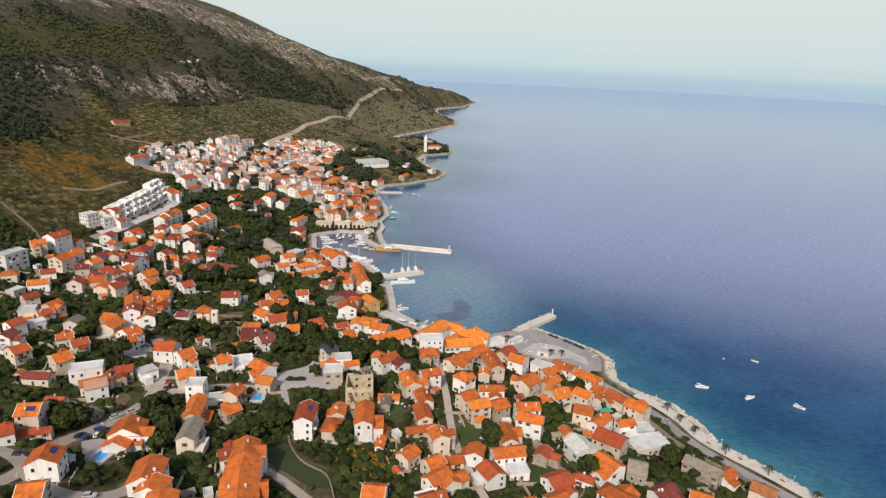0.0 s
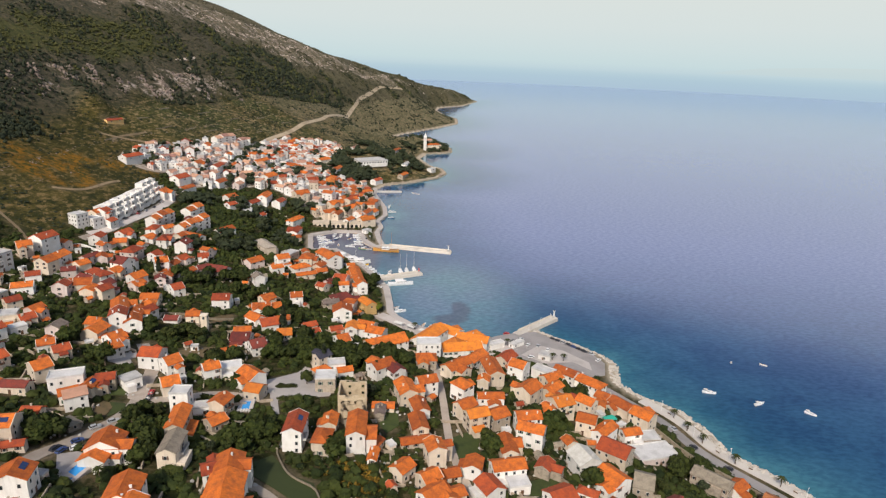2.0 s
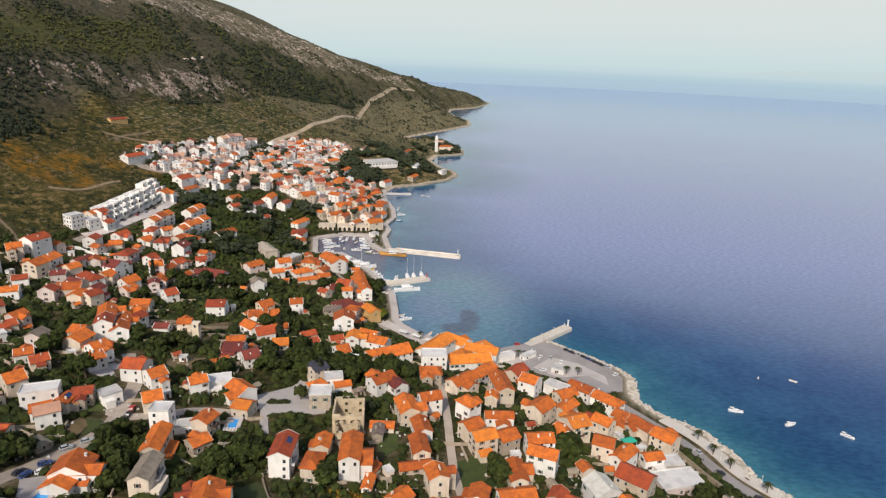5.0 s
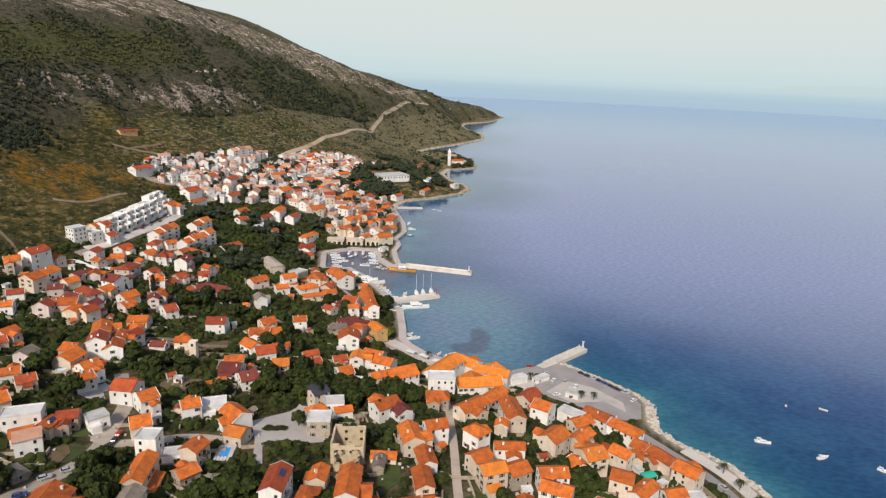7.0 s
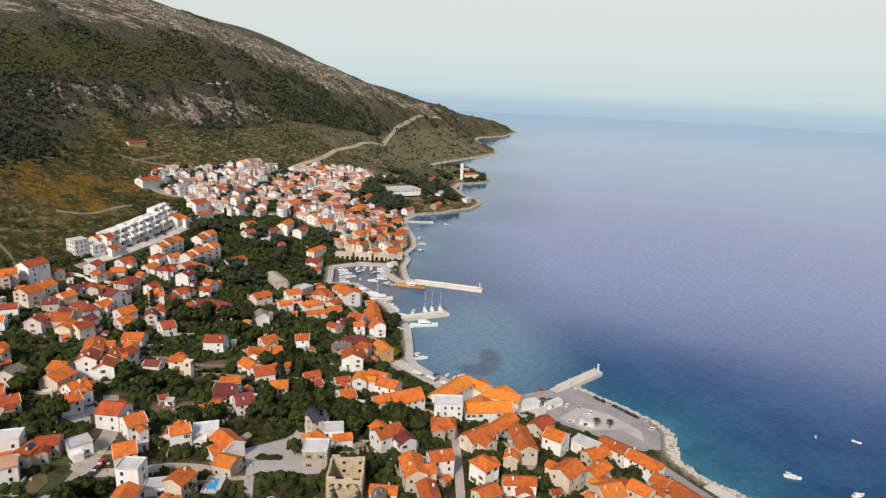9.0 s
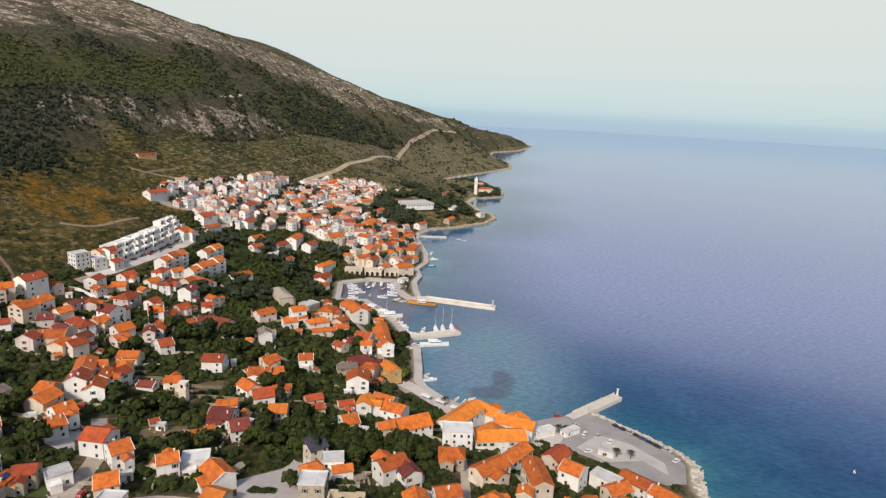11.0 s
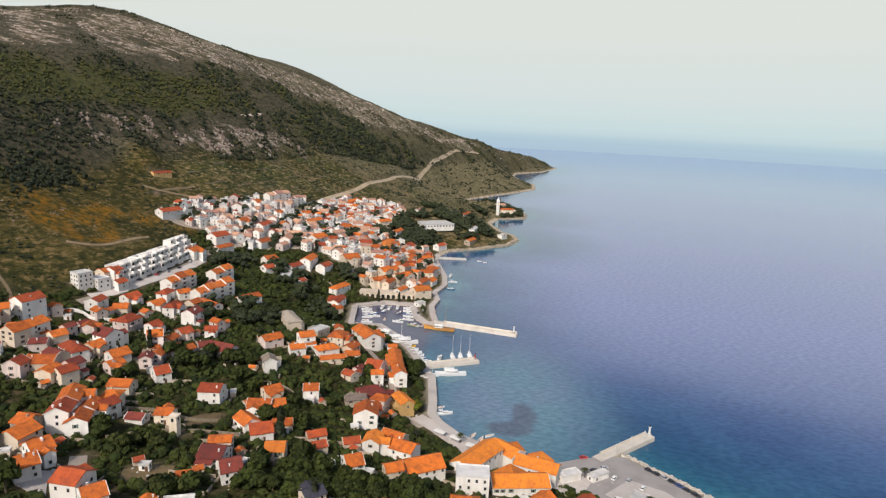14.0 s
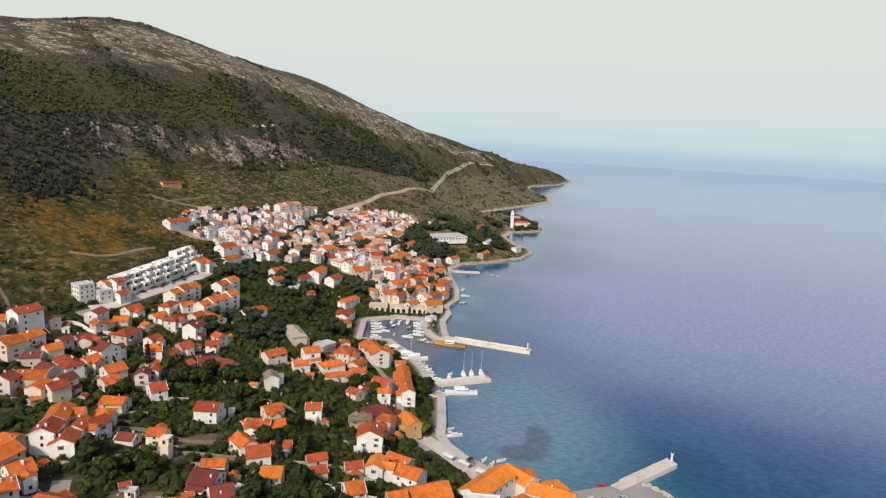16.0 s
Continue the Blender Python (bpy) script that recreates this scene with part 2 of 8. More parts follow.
def ground_material():
    """Soil, dry grass, scrub and bare limestone, by how much of the mountain, the fields and the town is there."""
    m, tree, shader = nodes_of("hillside")
    where = place_of(tree)
    hill, field, town, shore, crag = (attribute(tree, k) for k in ("hill", "field", "town", "strand", "crag"))
    broad, middle, small = noise_of(tree, 0.006, 6, where, 0.6), noise_of(tree, 0.03, 6, where, 0.65), noise_of(tree, 0.22, 5, where, 0.7)
    strata = tree.nodes.new("ShaderNodeMapping")
    strata.inputs["Scale"].default_value = (0.55, 0.55, 1.8)
    tree.links.new(where, strata.inputs["Vector"])
    ledge = noise_of(tree, 0.11, 5, strata.outputs[0], 0.65)
    thin = noise_of(tree, 0.26, 4, strata.outputs[0], 0.7)
    # the plain: rough grass, dark scrub, dry stripes along the terraces
    plain_col = mix(tree, ramp(tree, middle, 0.40, 0.60), (0.042, 0.040, 0.009), (0.098, 0.076, 0.020))
    plain_col = mix(tree, ramp(tree, ledge, 0.50, 0.60, 0.0, 0.8), plain_col, (0.030, 0.034, 0.009))
    plain_col = mix(tree, ramp(tree, thin, 0.47, 0.40, 0.0, 0.75), plain_col, (0.018, 0.023, 0.007))
    plain_col = mix(tree, ramp(tree, thin, 0.54, 0.60, 0.0, 0.7), plain_col, (0.23, 0.155, 0.065))
    plain_col = mix(tree, ramp(tree, small, 0.54, 0.68, 0.0, 0.7), plain_col, (0.020, 0.027, 0.008))
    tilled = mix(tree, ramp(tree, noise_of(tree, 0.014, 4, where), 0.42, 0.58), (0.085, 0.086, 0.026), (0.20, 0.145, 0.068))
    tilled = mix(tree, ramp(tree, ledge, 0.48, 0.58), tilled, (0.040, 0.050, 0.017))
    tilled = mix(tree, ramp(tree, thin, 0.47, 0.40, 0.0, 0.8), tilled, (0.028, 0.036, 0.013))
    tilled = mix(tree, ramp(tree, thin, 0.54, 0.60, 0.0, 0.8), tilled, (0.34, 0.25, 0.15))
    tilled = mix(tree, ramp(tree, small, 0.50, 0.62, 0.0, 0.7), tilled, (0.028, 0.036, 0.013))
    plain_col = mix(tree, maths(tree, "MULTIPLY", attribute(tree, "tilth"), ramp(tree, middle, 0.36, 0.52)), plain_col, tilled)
    gorse = mix(tree, ramp(tree, small, 0.44, 0.58), (0.27, 0.125, 0.012), (0.055, 0.055, 0.012))
    plain_col = mix(tree, field, plain_col, gorse)
    # the mountain: dark wood floor, grey-brown scree, pale ledges of limestone, blued a little in place of haze
    wooded = mix(tree, ramp(tree, small, 0.42, 0.66), (0.040, 0.042, 0.026), (0.130, 0.104, 0.066))
    wooded = mix(tree, ramp(tree, thin, 0.60, 0.70, 0.0, 0.6), wooded, (0.21, 0.16, 0.11))
    stony = mix(tree, ramp(tree, small, 0.42, 0.60), (0.100, 0.083, 0.050), (0.28, 0.215, 0.155))
    stony = mix(tree, ramp(tree, ledge, 0.49, 0.57), stony, mix(tree, ramp(tree, small, 0.36, 0.50), (0.052, 0.050, 0.032), (0.48, 0.39, 0.33)))
    stony = mix(tree, ramp(tree, thin, 0.56, 0.63), stony, (0.56, 0.46, 0.385))
    stony = mix(tree, ramp(tree, noise_of(tree, 0.075, 4, where, 0.7), 0.47, 0.56, 0.0, 0.9), stony, (0.060, 0.056, 0.030))
    bare = maths(tree, "ADD", maths(tree, "MULTIPLY", broad, 0.5), maths(tree, "ADD", maths(tree, "MULTIPLY", middle, 0.5), crag))
    hill_col = mix(tree, ramp(tree, bare, 0.50, 0.64), wooded, stony)
    # wood floor with a sunlit tone put into its colour
    glade = mix(tree, ramp(tree, small, 0.40, 0.62), (0.040, 0.047, 0.018), (0.088, 0.083, 0.030))
    hill_col = mix(tree, maths(tree, "MULTIPLY", attribute(tree, "glade"), ramp(tree, middle, 0.35, 0.5)), hill_col, glade)
    # paler tones put into the far land's colour in place of haze
    far_haze = mix(tree, ramp(tree, small, 0.40, 0.60), (0.26, 0.205, 0.12), (0.090, 0.090, 0.047))
    far_haze = mix(tree, ramp(tree, ledge, 0.50, 0.60, 0.0, 0.7), far_haze, (0.085, 0.085, 0.042))
    dry = attribute(tree, "far_haze")
    plain_col = mix(tree, maths(tree, "MULTIPLY", dry, 0.8), plain_col, far_haze)
    hill_col = mix(tree, maths(tree, "MULTIPLY", dry, ramp(tree, middle, 0.42, 0.55, 0.1, 0.5)), hill_col, far_haze)
    c = mix(tree, hill, plain_col, hill_col)
    yard = mix(tree, ramp(tree, small, 0.34, 0.50), (0.13, 0.095, 0.052), (0.018, 0.024, 0.005))
    yard = mix(tree, ramp(tree, middle, 0.52, 0.64), yard, (0.018, 0.027, 0.005))
    c = mix(tree, town, c, yard)
    trodden = mix(tree, ramp(tree, noise_of(tree, 0.5, 3, where), 0.35, 0.7), (0.20, 0.155, 0.10), (0.085, 0.068, 0.035))
    c = mix(tree, maths(tree, "MULTIPLY", attribute(tree, "yard"), ramp(tree, middle, 0.40, 0.58)), c, trodden)
    c = mix(tree, maths(tree, "MULTIPLY", attribute(tree, "paved"), ramp(tree, small, 0.40, 0.52)), c, (0.58, 0.51, 0.45))
    c = mix(tree, shore, c, (0.46, 0.39, 0.30))
    tree.links.new(c, shader.inputs["Base Color"])
    shader.inputs["Roughness"].default_value = 0.95
    shader.inputs["Specular IOR Level"].default_value = 0.15
    bump(tree, shader, small, 0.8, 1.2)
    return m


def sea_material():
    """Deep blue water, turquoise over the shallows, dark over the weed, with small waves."""
    m, tree, shader = nodes_of("sea")
    where = place_of(tree)
    shallow, weed, offing_sheen = (attribute(tree, k) for k in ("shallow", "weed", "offing_sheen"))
    patches = noise_of(tree, 0.020, 6, where, 0.6)
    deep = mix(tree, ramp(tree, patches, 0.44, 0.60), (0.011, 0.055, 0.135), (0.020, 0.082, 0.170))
    # lilac tone of open water, with sky reflection painted into it
    deep = mix(tree, offing_sheen, deep, (0.160, 0.205, 0.420))
    near = mix(tree, ramp(tree, patches, 0.40, 0.62), (0.03, 0.14, 0.20), (0.07, 0.22, 0.26))
    c = mix(tree, shallow, deep, near)
    c = mix(tree, attribute(tree, "bay"), c, mix(tree, ramp(tree, patches, 0.35, 0.65), (0.185, 0.255, 0.345), (0.150, 0.265, 0.320)))
    c = mix(tree, weed, c, (0.105, 0.095, 0.135))
    slick = tree.nodes.new("ShaderNodeMapping")
    slick.inputs["Scale"].default_value = (0.5, 1.0, 1.0)
    slick.inputs["Rotation"].default_value = (0, 0, radians(25))
    tree.links.new(where, slick.inputs["Vector"])
    # bright and dark sides of small waves, multiplied into the water colour
    ripple_tone = noise_of(tree, 0.45, 3, slick.outputs[0])
    c = mix(tree, 1.0, c, mix(tree, ramp(tree, ripple_tone, 0.38, 0.62), (0.80, 0.82, 0.85), (1.09, 1.09, 1.07)), "MULTIPLY")
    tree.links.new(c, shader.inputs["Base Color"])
    shader.inputs["Roughness"].default_value = 0.07
    shader.inputs["IOR"].default_value = 1.33
    squash = tree.nodes.new("ShaderNodeMapping")
    squash.inputs["Scale"].default_value = (0.5, 1.0, 1.0)
    squash.inputs["Rotation"].default_value = (0, 0, radians(25))
    tree.links.new(where, squash.inputs["Vector"])
    swell, chop = noise_of(tree, 0.30, 4, squash.outputs[0]), noise_of(tree, 0.03, 3, squash.outputs[0])
    n = node(tree, "ShaderNodeBump", Strength=0.17, Distance=0.5)
    tree.links.new(maths(tree, "ADD", swell, maths(tree, "MULTIPLY", chop, 0.6)), n.inputs["Height"])
    tree.links.new(n.outputs[0], shader.inputs["Normal"])
    return m


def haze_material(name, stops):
    """Painted haze that glows, for the pale sky over the horizon and the far island: colours by height in metres."""
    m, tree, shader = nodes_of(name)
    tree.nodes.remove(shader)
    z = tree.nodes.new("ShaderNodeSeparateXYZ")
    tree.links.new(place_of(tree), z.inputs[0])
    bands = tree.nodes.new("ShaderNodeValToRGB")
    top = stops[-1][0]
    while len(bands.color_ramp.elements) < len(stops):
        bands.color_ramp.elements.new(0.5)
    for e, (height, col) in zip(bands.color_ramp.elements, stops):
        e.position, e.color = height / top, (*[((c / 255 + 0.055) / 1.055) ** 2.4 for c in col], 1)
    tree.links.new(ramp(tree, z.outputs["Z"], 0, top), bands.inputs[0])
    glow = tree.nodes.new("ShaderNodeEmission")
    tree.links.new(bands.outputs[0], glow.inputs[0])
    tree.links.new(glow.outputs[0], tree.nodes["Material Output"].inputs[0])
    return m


# ---- mesh helpers ----
def fast_mesh(name, verts, faces, material, smooth_faces=False, indices=None):
    """A mesh from arrays of corners and of faces that all have the same number of corners."""
    verts, faces = np.asarray(verts, np.float32), np.asarray(faces, np.int32)
    me = bpy.data.meshes.new(name)
    me.vertices.add(len(verts))
    me.vertices.foreach_set("co", verts.ravel())
    me.loops.add(faces.size)
    me.loops.foreach_set("vertex_index", faces.ravel())
    me.polygons.add(len(faces))
    me.polygons.foreach_set("loop_start", np.arange(0, faces.size, faces.shape[1], dtype=np.int32))
    me.polygons.foreach_set("loop_total", np.full(len(faces), faces.shape[1], np.int32))
    for one in material if isinstance(material, (list, tuple)) else [material]:
        me.materials.append(one)
    if indices is not None:
        me.polygons.foreach_set("material_index", np.asarray(indices, np.int32))
    me.polygons.foreach_set("use_smooth", np.full(len(faces), smooth_faces))
    me.update(calc_edges=True)
    return me


def part(name, data, parent, m=None, label=""):
    """A mesh (or a bmesh and its material) as a part of a thing."""
    ob = new(name, data)
    ob.parent = parent
    if m is not None:
        ob.matrix_basis = m
    return tagged(ob, label)


def thing(name, m, label, category, group=""):
    ob = new(name)
    ob.empty_display_size = 0.5
    ob.matrix_basis = m
    return tagged(ob, label, category, group)


def from_bm(name, bm, *materials):
    me = bpy.data.meshes.new(name)
    bm.to_mesh(me)
    bm.free()
    for one in materials:
        me.materials.append(one)
    return me


def add_box(bm, x0, x1, y0, y1, z0, z1, slot=0, bevel=0.0):
    made = bmesh.ops.create_cube(bm, size=1, matrix=Matrix.Translation(((x0 + x1) / 2, (y0 + y1) / 2, (z0 + z1) / 2)) @ Matrix.Diagonal((x1 - x0, y1 - y0, z1 - z0, 1)))
    faces = {f for v in made["verts"] for f in v.link_faces}
    for f in faces:
        f.material_index = slot
    if bevel:
        bmesh.ops.bevel(bm, geom=list({e for f in faces for e in f.edges}), offset=bevel, segments=1, affect="EDGES")


def box_mesh(name, material, *size, bevel=0.0):
    bm = bmesh.new()
    add_box(bm, *size, bevel=bevel)
    return from_bm(name, bm, material)


def tube_mesh(name, material, r0, r1, z0, z1, sides=8):
    bm = bmesh.new()
    bmesh.ops.create_cone(bm, cap_ends=True, segments=sides, radius1=r0, radius2=r1, depth=z1 - z0, matrix=Matrix.Translation((0, 0, (z0 + z1) / 2)))
    return from_bm(name, bm, material)


def z_at(x, y):
    """The ground's height, from a table of it every two metres."""
    if not HEIGHTS:
        HEIGHTS.append(ground_z(*np.meshgrid(np.arange(-440, 240, 2.0), np.arange(60, 1400, 2.0))))
    u, v = (x + 440) / 2, (y - 60) / 2
    i, k = int(u), int(v)
    u, v, h = u - i, v - k, HEIGHTS[0]
    return float((h[k, i] * (1 - u) + h[k, i + 1] * u) * (1 - v) + (h[k + 1, i] * (1 - u) + h[k + 1, i + 1] * u) * v)


HEIGHTS = []


def grid(name, xs, ys, zf, material):
    X, Y = np.meshgrid(xs, ys)
    n, k = X.shape
    i = np.arange(n * k).reshape(n, k)
    f = np.stack([i[:-1, :-1], i[:-1, 1:], i[1:, 1:], i[1:, :-1]], -1).reshape(-1, 4)
    me = fast_mesh(name, np.stack([X, Y, zf(X, Y)], -1).reshape(-1, 3), f, material, True)
    return new(name, me), X, Y


def spread_steps(*stretches):
    """Coordinates from stretches of (start, end, step)."""
    return np.unique(np.concatenate([np.arange(a, b, s) for a, b, s in stretches]))


def set_layer(ob, name, values):
    ob.data.attributes.new(name, "FLOAT", "POINT").data.foreach_set("value", np.asarray(values, np.float32).ravel())


def strip(name, line, width, lift, material, label, category, step=4.0, thick=0.0, shoulder=None):
    """A band along a line, laid over the ground (road, lane, wall)."""
    pts = np.array(line, float)
    run = np.concatenate([[0], np.cumsum(np.hypot(*np.diff(pts, axis=0).T))])
    s = np.linspace(0, run[-1], max(2, int(run[-1] / step) + 1))
    # corners rounded by a running mean
    fine = np.stack([np.interp(s, run, pts[:, 0]), np.interp(s, run, pts[:, 1])], 1)
    for _ in range(3):
        fine[1:-1] = (fine[:-2] + 2 * fine[1:-1] + fine[2:]) / 4
    way = np.gradient(fine, axis=0)
    way /= np.linalg.norm(way, axis=1)[:, None] + 1e-9
    side = np.stack([-way[:, 1], way[:, 0]], 1)
    across = np.linspace(-0.5, 0.5, 2 if thick else 4)
    rows = fine[:, None] + side[:, None] * across[None, :, None] * width
    Z = ground_z(rows[..., 0], rows[..., 1])
    if thick:
        Z = np.repeat(Z.max(axis=1, keepdims=True), Z.shape[1], axis=1)
    top = np.concatenate([rows, (Z + lift + thick)[..., None]], -1)
    n, k = top.shape[:2]
    i = np.arange(n * k).reshape(n, k)
    faces = np.stack([i[:-1, :-1], i[1:, :-1], i[1:, 1:], i[:-1, 1:]], -1).reshape(-1, 4)[:, ::-1]
    verts = top.reshape(-1, 3)
    # sides down into the ground
    low = verts - np.array([0, 0, 1.6 + thick])
    o = n * k
    edge = [np.stack([i[:-1, 0], i[1:, 0], i[1:, 0] + o, i[:-1, 0] + o], -1), np.stack([i[:-1, -1], i[1:, -1], i[1:, -1] + o, i[:-1, -1] + o], -1)[:, ::-1],
            np.stack([i[0, :-1], i[0, 1:], i[0, 1:] + o, i[0, :-1] + o], -1)[:, ::-1], np.stack([i[-1, :-1], i[-1, 1:], i[-1, 1:] + o, i[-1, :-1] + o], -1)]
    ob = new(name, fast_mesh(name, np.concatenate([verts, low]), np.concatenate([faces] + edge), material))
    occupy_line(fine, width / 2 + 0.6)
    return tagged(ob, label, category, kind="structure")


# what of the ground is taken, metre by metre, so that nothing grows in houses or roads
X0, Y0, NX, NY = -430, 80, 640, 1250
TAKEN = np.zeros((NY, NX), bool)


def occupy_line(pts, reach):
    for x, y in pts:
        a, b, r = int(x - X0), int(y - Y0), int(math.ceil(reach))
        TAKEN[max(b - r, 0):b + r + 1, max(a - r, 0):a + r + 1] = True


def occupy_box(x, y, length, width, turn):
    c, s = math.cos(radians(turn)), math.sin(radians(turn))
    for u in np.arange(-length / 2, length / 2 + 0.5, 0.7):
        for v in np.arange(-width / 2, width / 2 + 0.5, 0.7):
            a, b = int(x + c * u - s * v - X0), int(y + s * u + c * v - Y0)
            if 0 <= a < NX and 0 <= b < NY:
                TAKEN[b, a] = True


def is_free(x, y):
    a, b = np.clip((x - X0).astype(int), 0, NX - 1), np.clip((y - Y0).astype(int), 0, NY - 1)
    return ~TAKEN[b, a]


# ---- lie of the land ----
SHORE_SOUTH = [(230, -320), (178, 120), (148, 209), (135, 230), (122, 246), (121, 262), (114, 281), (98, 296), (91, 310), (96, 331), (93, 340),
               (81, 354), (59, 375), (38, 368), (24, 357), (12, 361), (-11, 373), (-21, 380), (-31, 392), (-35, 400), (-36, 415), (-40, 447), (-49, 468)]
SHORE_HARBOUR = [(-60, 493), (-76, 522), (-90, 540), (-111, 538), (-118, 583), (-97, 598), (-76, 598), (-68, 566), (-58, 550), (-48, 552), (-53, 576),
                 (-56, 597), (-53, 617), (-58, 640), (-51, 668), (-54, 704), (-70, 774)]
SHORE_NORTH = [(-71, 808), (-63, 834), (-27, 858), (11, 898), (25, 939), (20, 973), (2, 999), (-15, 1078), (-4, 1126), (43, 1153), (47, 1203), (32, 1262),
               (-21, 1290), (-77, 1245), (-94, 1306), (-47, 1421), (27, 1556), (88, 1687), (95, 1818), (72, 1892), (45, 2080), (57, 2213), (150, 2340),
               (231, 2628), (100, 2800), (-300, 3300)]
SHORE = SHORE_SOUTH + SHORE_HARBOUR + SHORE_NORTH
LAND = np.array(SHORE + [(-4000, 3300), (-4000, -320)], float)
# where the plain ends and the mountain begins, from the camera's side towards the cape
FOOT = np.array([(-520, -400), (-450, 150), (-385, 450), (-362, 700), (-305, 860), (-275, 980), (-205, 1250), (-130, 1500), (-40, 1750), (20, 2000), (90, 2300), (215, 2620), (100, 3300)], float)


def nearest(x, y, line):
    """Distance to a broken line, how far along it, and the side (positive: left of its way)."""
    best, along, side = np.full(x.shape, 1e9), np.zeros(x.shape), np.ones(x.shape)
    run = 0.0
    for (ax, ay), (bx, by) in zip(line[:-1], line[1:]):
        ux, uy = bx - ax, by - ay
        size = math.hypot(ux, uy)
        t = np.clip(((x - ax) * ux + (y - ay) * uy) / size ** 2, 0, 1)
        q = np.hypot(x - ax - t * ux, y - ay - t * uy)
        closer = q < best
        along = np.where(closer, run + t * size, along)
        side = np.where(closer, np.sign(ux * (y - ay) - uy * (x - ax)), side)
        best = np.minimum(best, q)
        run += size
    return best, along, side


def inside(x, y, poly):
    found = np.zeros(x.shape, bool)
    for (ax, ay), (bx, by) in zip(poly, np.roll(poly, -1, axis=0)):
        crossing = (ay > y) != (by > y)
        found ^= crossing & (x < (bx - ax) * (y - ay) / (by - ay + 1e-12) + ax)
    return found


def shore_distance(x, y):
    """Metres inland from the shore, negative at sea."""
    d, _, _ = nearest(x, y, np.array(SHORE, float))
    return np.where(inside(x, y, LAND), d, -d)


def smooth(t):
    t = np.clip(t, 0, 1)
    return t * t * (3 - 2 * t)


def waves(x, y, size, seed=0):
    """Cheap smooth unevenness between -1 and 1."""
    a, b, c = 1.7 + seed, 0.6 + 2.3 * seed, 4.1 + 1.3 * seed
    k = 2 * math.pi / size
    return (np.sin(k * x + a + 1.3 * np.sin(k * 0.7 * y + b)) + np.sin(k * 0.83 * y + c + 1.1 * np.sin(k * 0.9 * x + a)) + np.sin(k * 0.6 * (x + y) + b)) / 3


def ground_z(x, y):
    x, y = np.asarray(x, float), np.asarray(y, float)
    d = shore_distance(x, y)
    z = np.interp(d, [-60, -3, -0.5, 0, 14, 30, 80, 150, 220, 300, 420, 800], [-9, -1.5, -0.6, 1.5, 1.9, 6, 20, 30, 40, 58, 80, 95])
    z = z + 9 * smooth((y - 390) / 110) * smooth(d / 80) - 3 * smooth((260 - y) / 60) * smooth(d / 80)
    far = smooth((y - 1000) / 800)
    z = z * (1 - 0.6 * far * smooth(d / 60))
    q, along, side = nearest(x, y, FOOT)
    q = q * side
    z = z + np.where(d > 0, (44 - 16 * smooth((y - 2200) / 250)) * np.clip((150 + q) / 150, 0, 1) ** 1.2 * smooth(d / 120), 0)
    top = np.interp(y, [-400, 600, 900, 1200, 1500, 1750, 2000, 2300, 2620, 3000], [95, 95, 130, 170, 186, 110, 66, 24, 2, 2])
    u = np.maximum(q, 0)
    rise = top * np.tanh(0.6 * u / top) + 32 * smooth(u / 45) * smooth((top - 100) / 150)
    rough = waves(x, y, 210, 1) * 9 + waves(x, y, 90, 2) * 4 + waves(x, y, 37, 3) * 1.6
    rise = rise + smooth(u / 120) * rough * np.clip(top / 300, 0.2, 1) * (1 - 0.6 * smooth((u - 150) / 120))
    z = z + np.where(d > 0, smooth(d / 60) * rise, 0)
    z = z + np.where(d > 0, 20 * np.exp(-((x + 650) / 85) ** 2 - ((y - 1110) / 130) ** 2), 0)
    # a rounded knoll at the foot of the cliffs
    z = z + 15 * smooth(1.15 - np.hypot((x + 363) / 24, (y - 692) / 28))
    # the level quays: car park, harbour square, promenade
    flat = smooth((46 - np.hypot((x - 62) * 1.0, (y - 338) * 1.1)) / 10) + smooth((16 - np.hypot(x + 62, y - 575)) / 8)
    return np.where(d > 0, z + (1.9 - z) * np.clip(flat, 0, 1), z)



def zones(x, y, q):
    """How much of the mountain is bare stone, cliff or sunlit wood, by the distance q up from its foot."""
    q = q + 22 * waves(x, y, 170, 4) + 10 * waves(x, y, 60, 6)
    low = np.interp(y, [650, 780, 1000, 1200, 1400, 1700], [195, 140, 150, 110, 55, 30])
    high = np.interp(y, [800, 1000, 1200, 1400, 1700, 2000], [460, 410, 300, 235, 150, 80])
    stone = smooth((q - low) / 45) * smooth((high - q) / 40) * smooth(0.55 + 0.3 * smooth((y - 950) / 150) + 0.5 * waves(x, y, 95, 7) + 0.55 * waves(x, y, 34, 2) + 0.4 * waves(x, y, 15, 5))
    cliff = smooth((q - 1) / 9) * smooth((54 - q) / 18) * smooth((y - 590) / 90) * smooth((1010 - y) / 80) * smooth(0.6 + 0.45 * waves(x, y, 64, 2) + 0.5 * waves(x, y, 26, 5) + 0.4 * waves(x, y, 11, 3))
    sunny = smooth((q - 56) / 18) * smooth((low - 2 - q) / 30) * smooth((y - 590) / 70) * smooth((980 - y) / 80)
    return stone, cliff, sunny


VILLAGE = np.array([(-302, 613), (-304, 652), (-291, 690), (-262, 730), (-232, 800), (-206, 868), (-172, 908), (-142, 938), (-129, 912), (-136, 862), (-152, 815), (-136, 775), (-112, 790), (-86, 800), (-72, 752),
                    (-63, 690), (-66, 630), (-118, 620), (-150, 640), (-168, 652), (-192, 650), (-214, 632), (-240, 612), (-252, 606), (-264, 632), (-281, 610)], float)
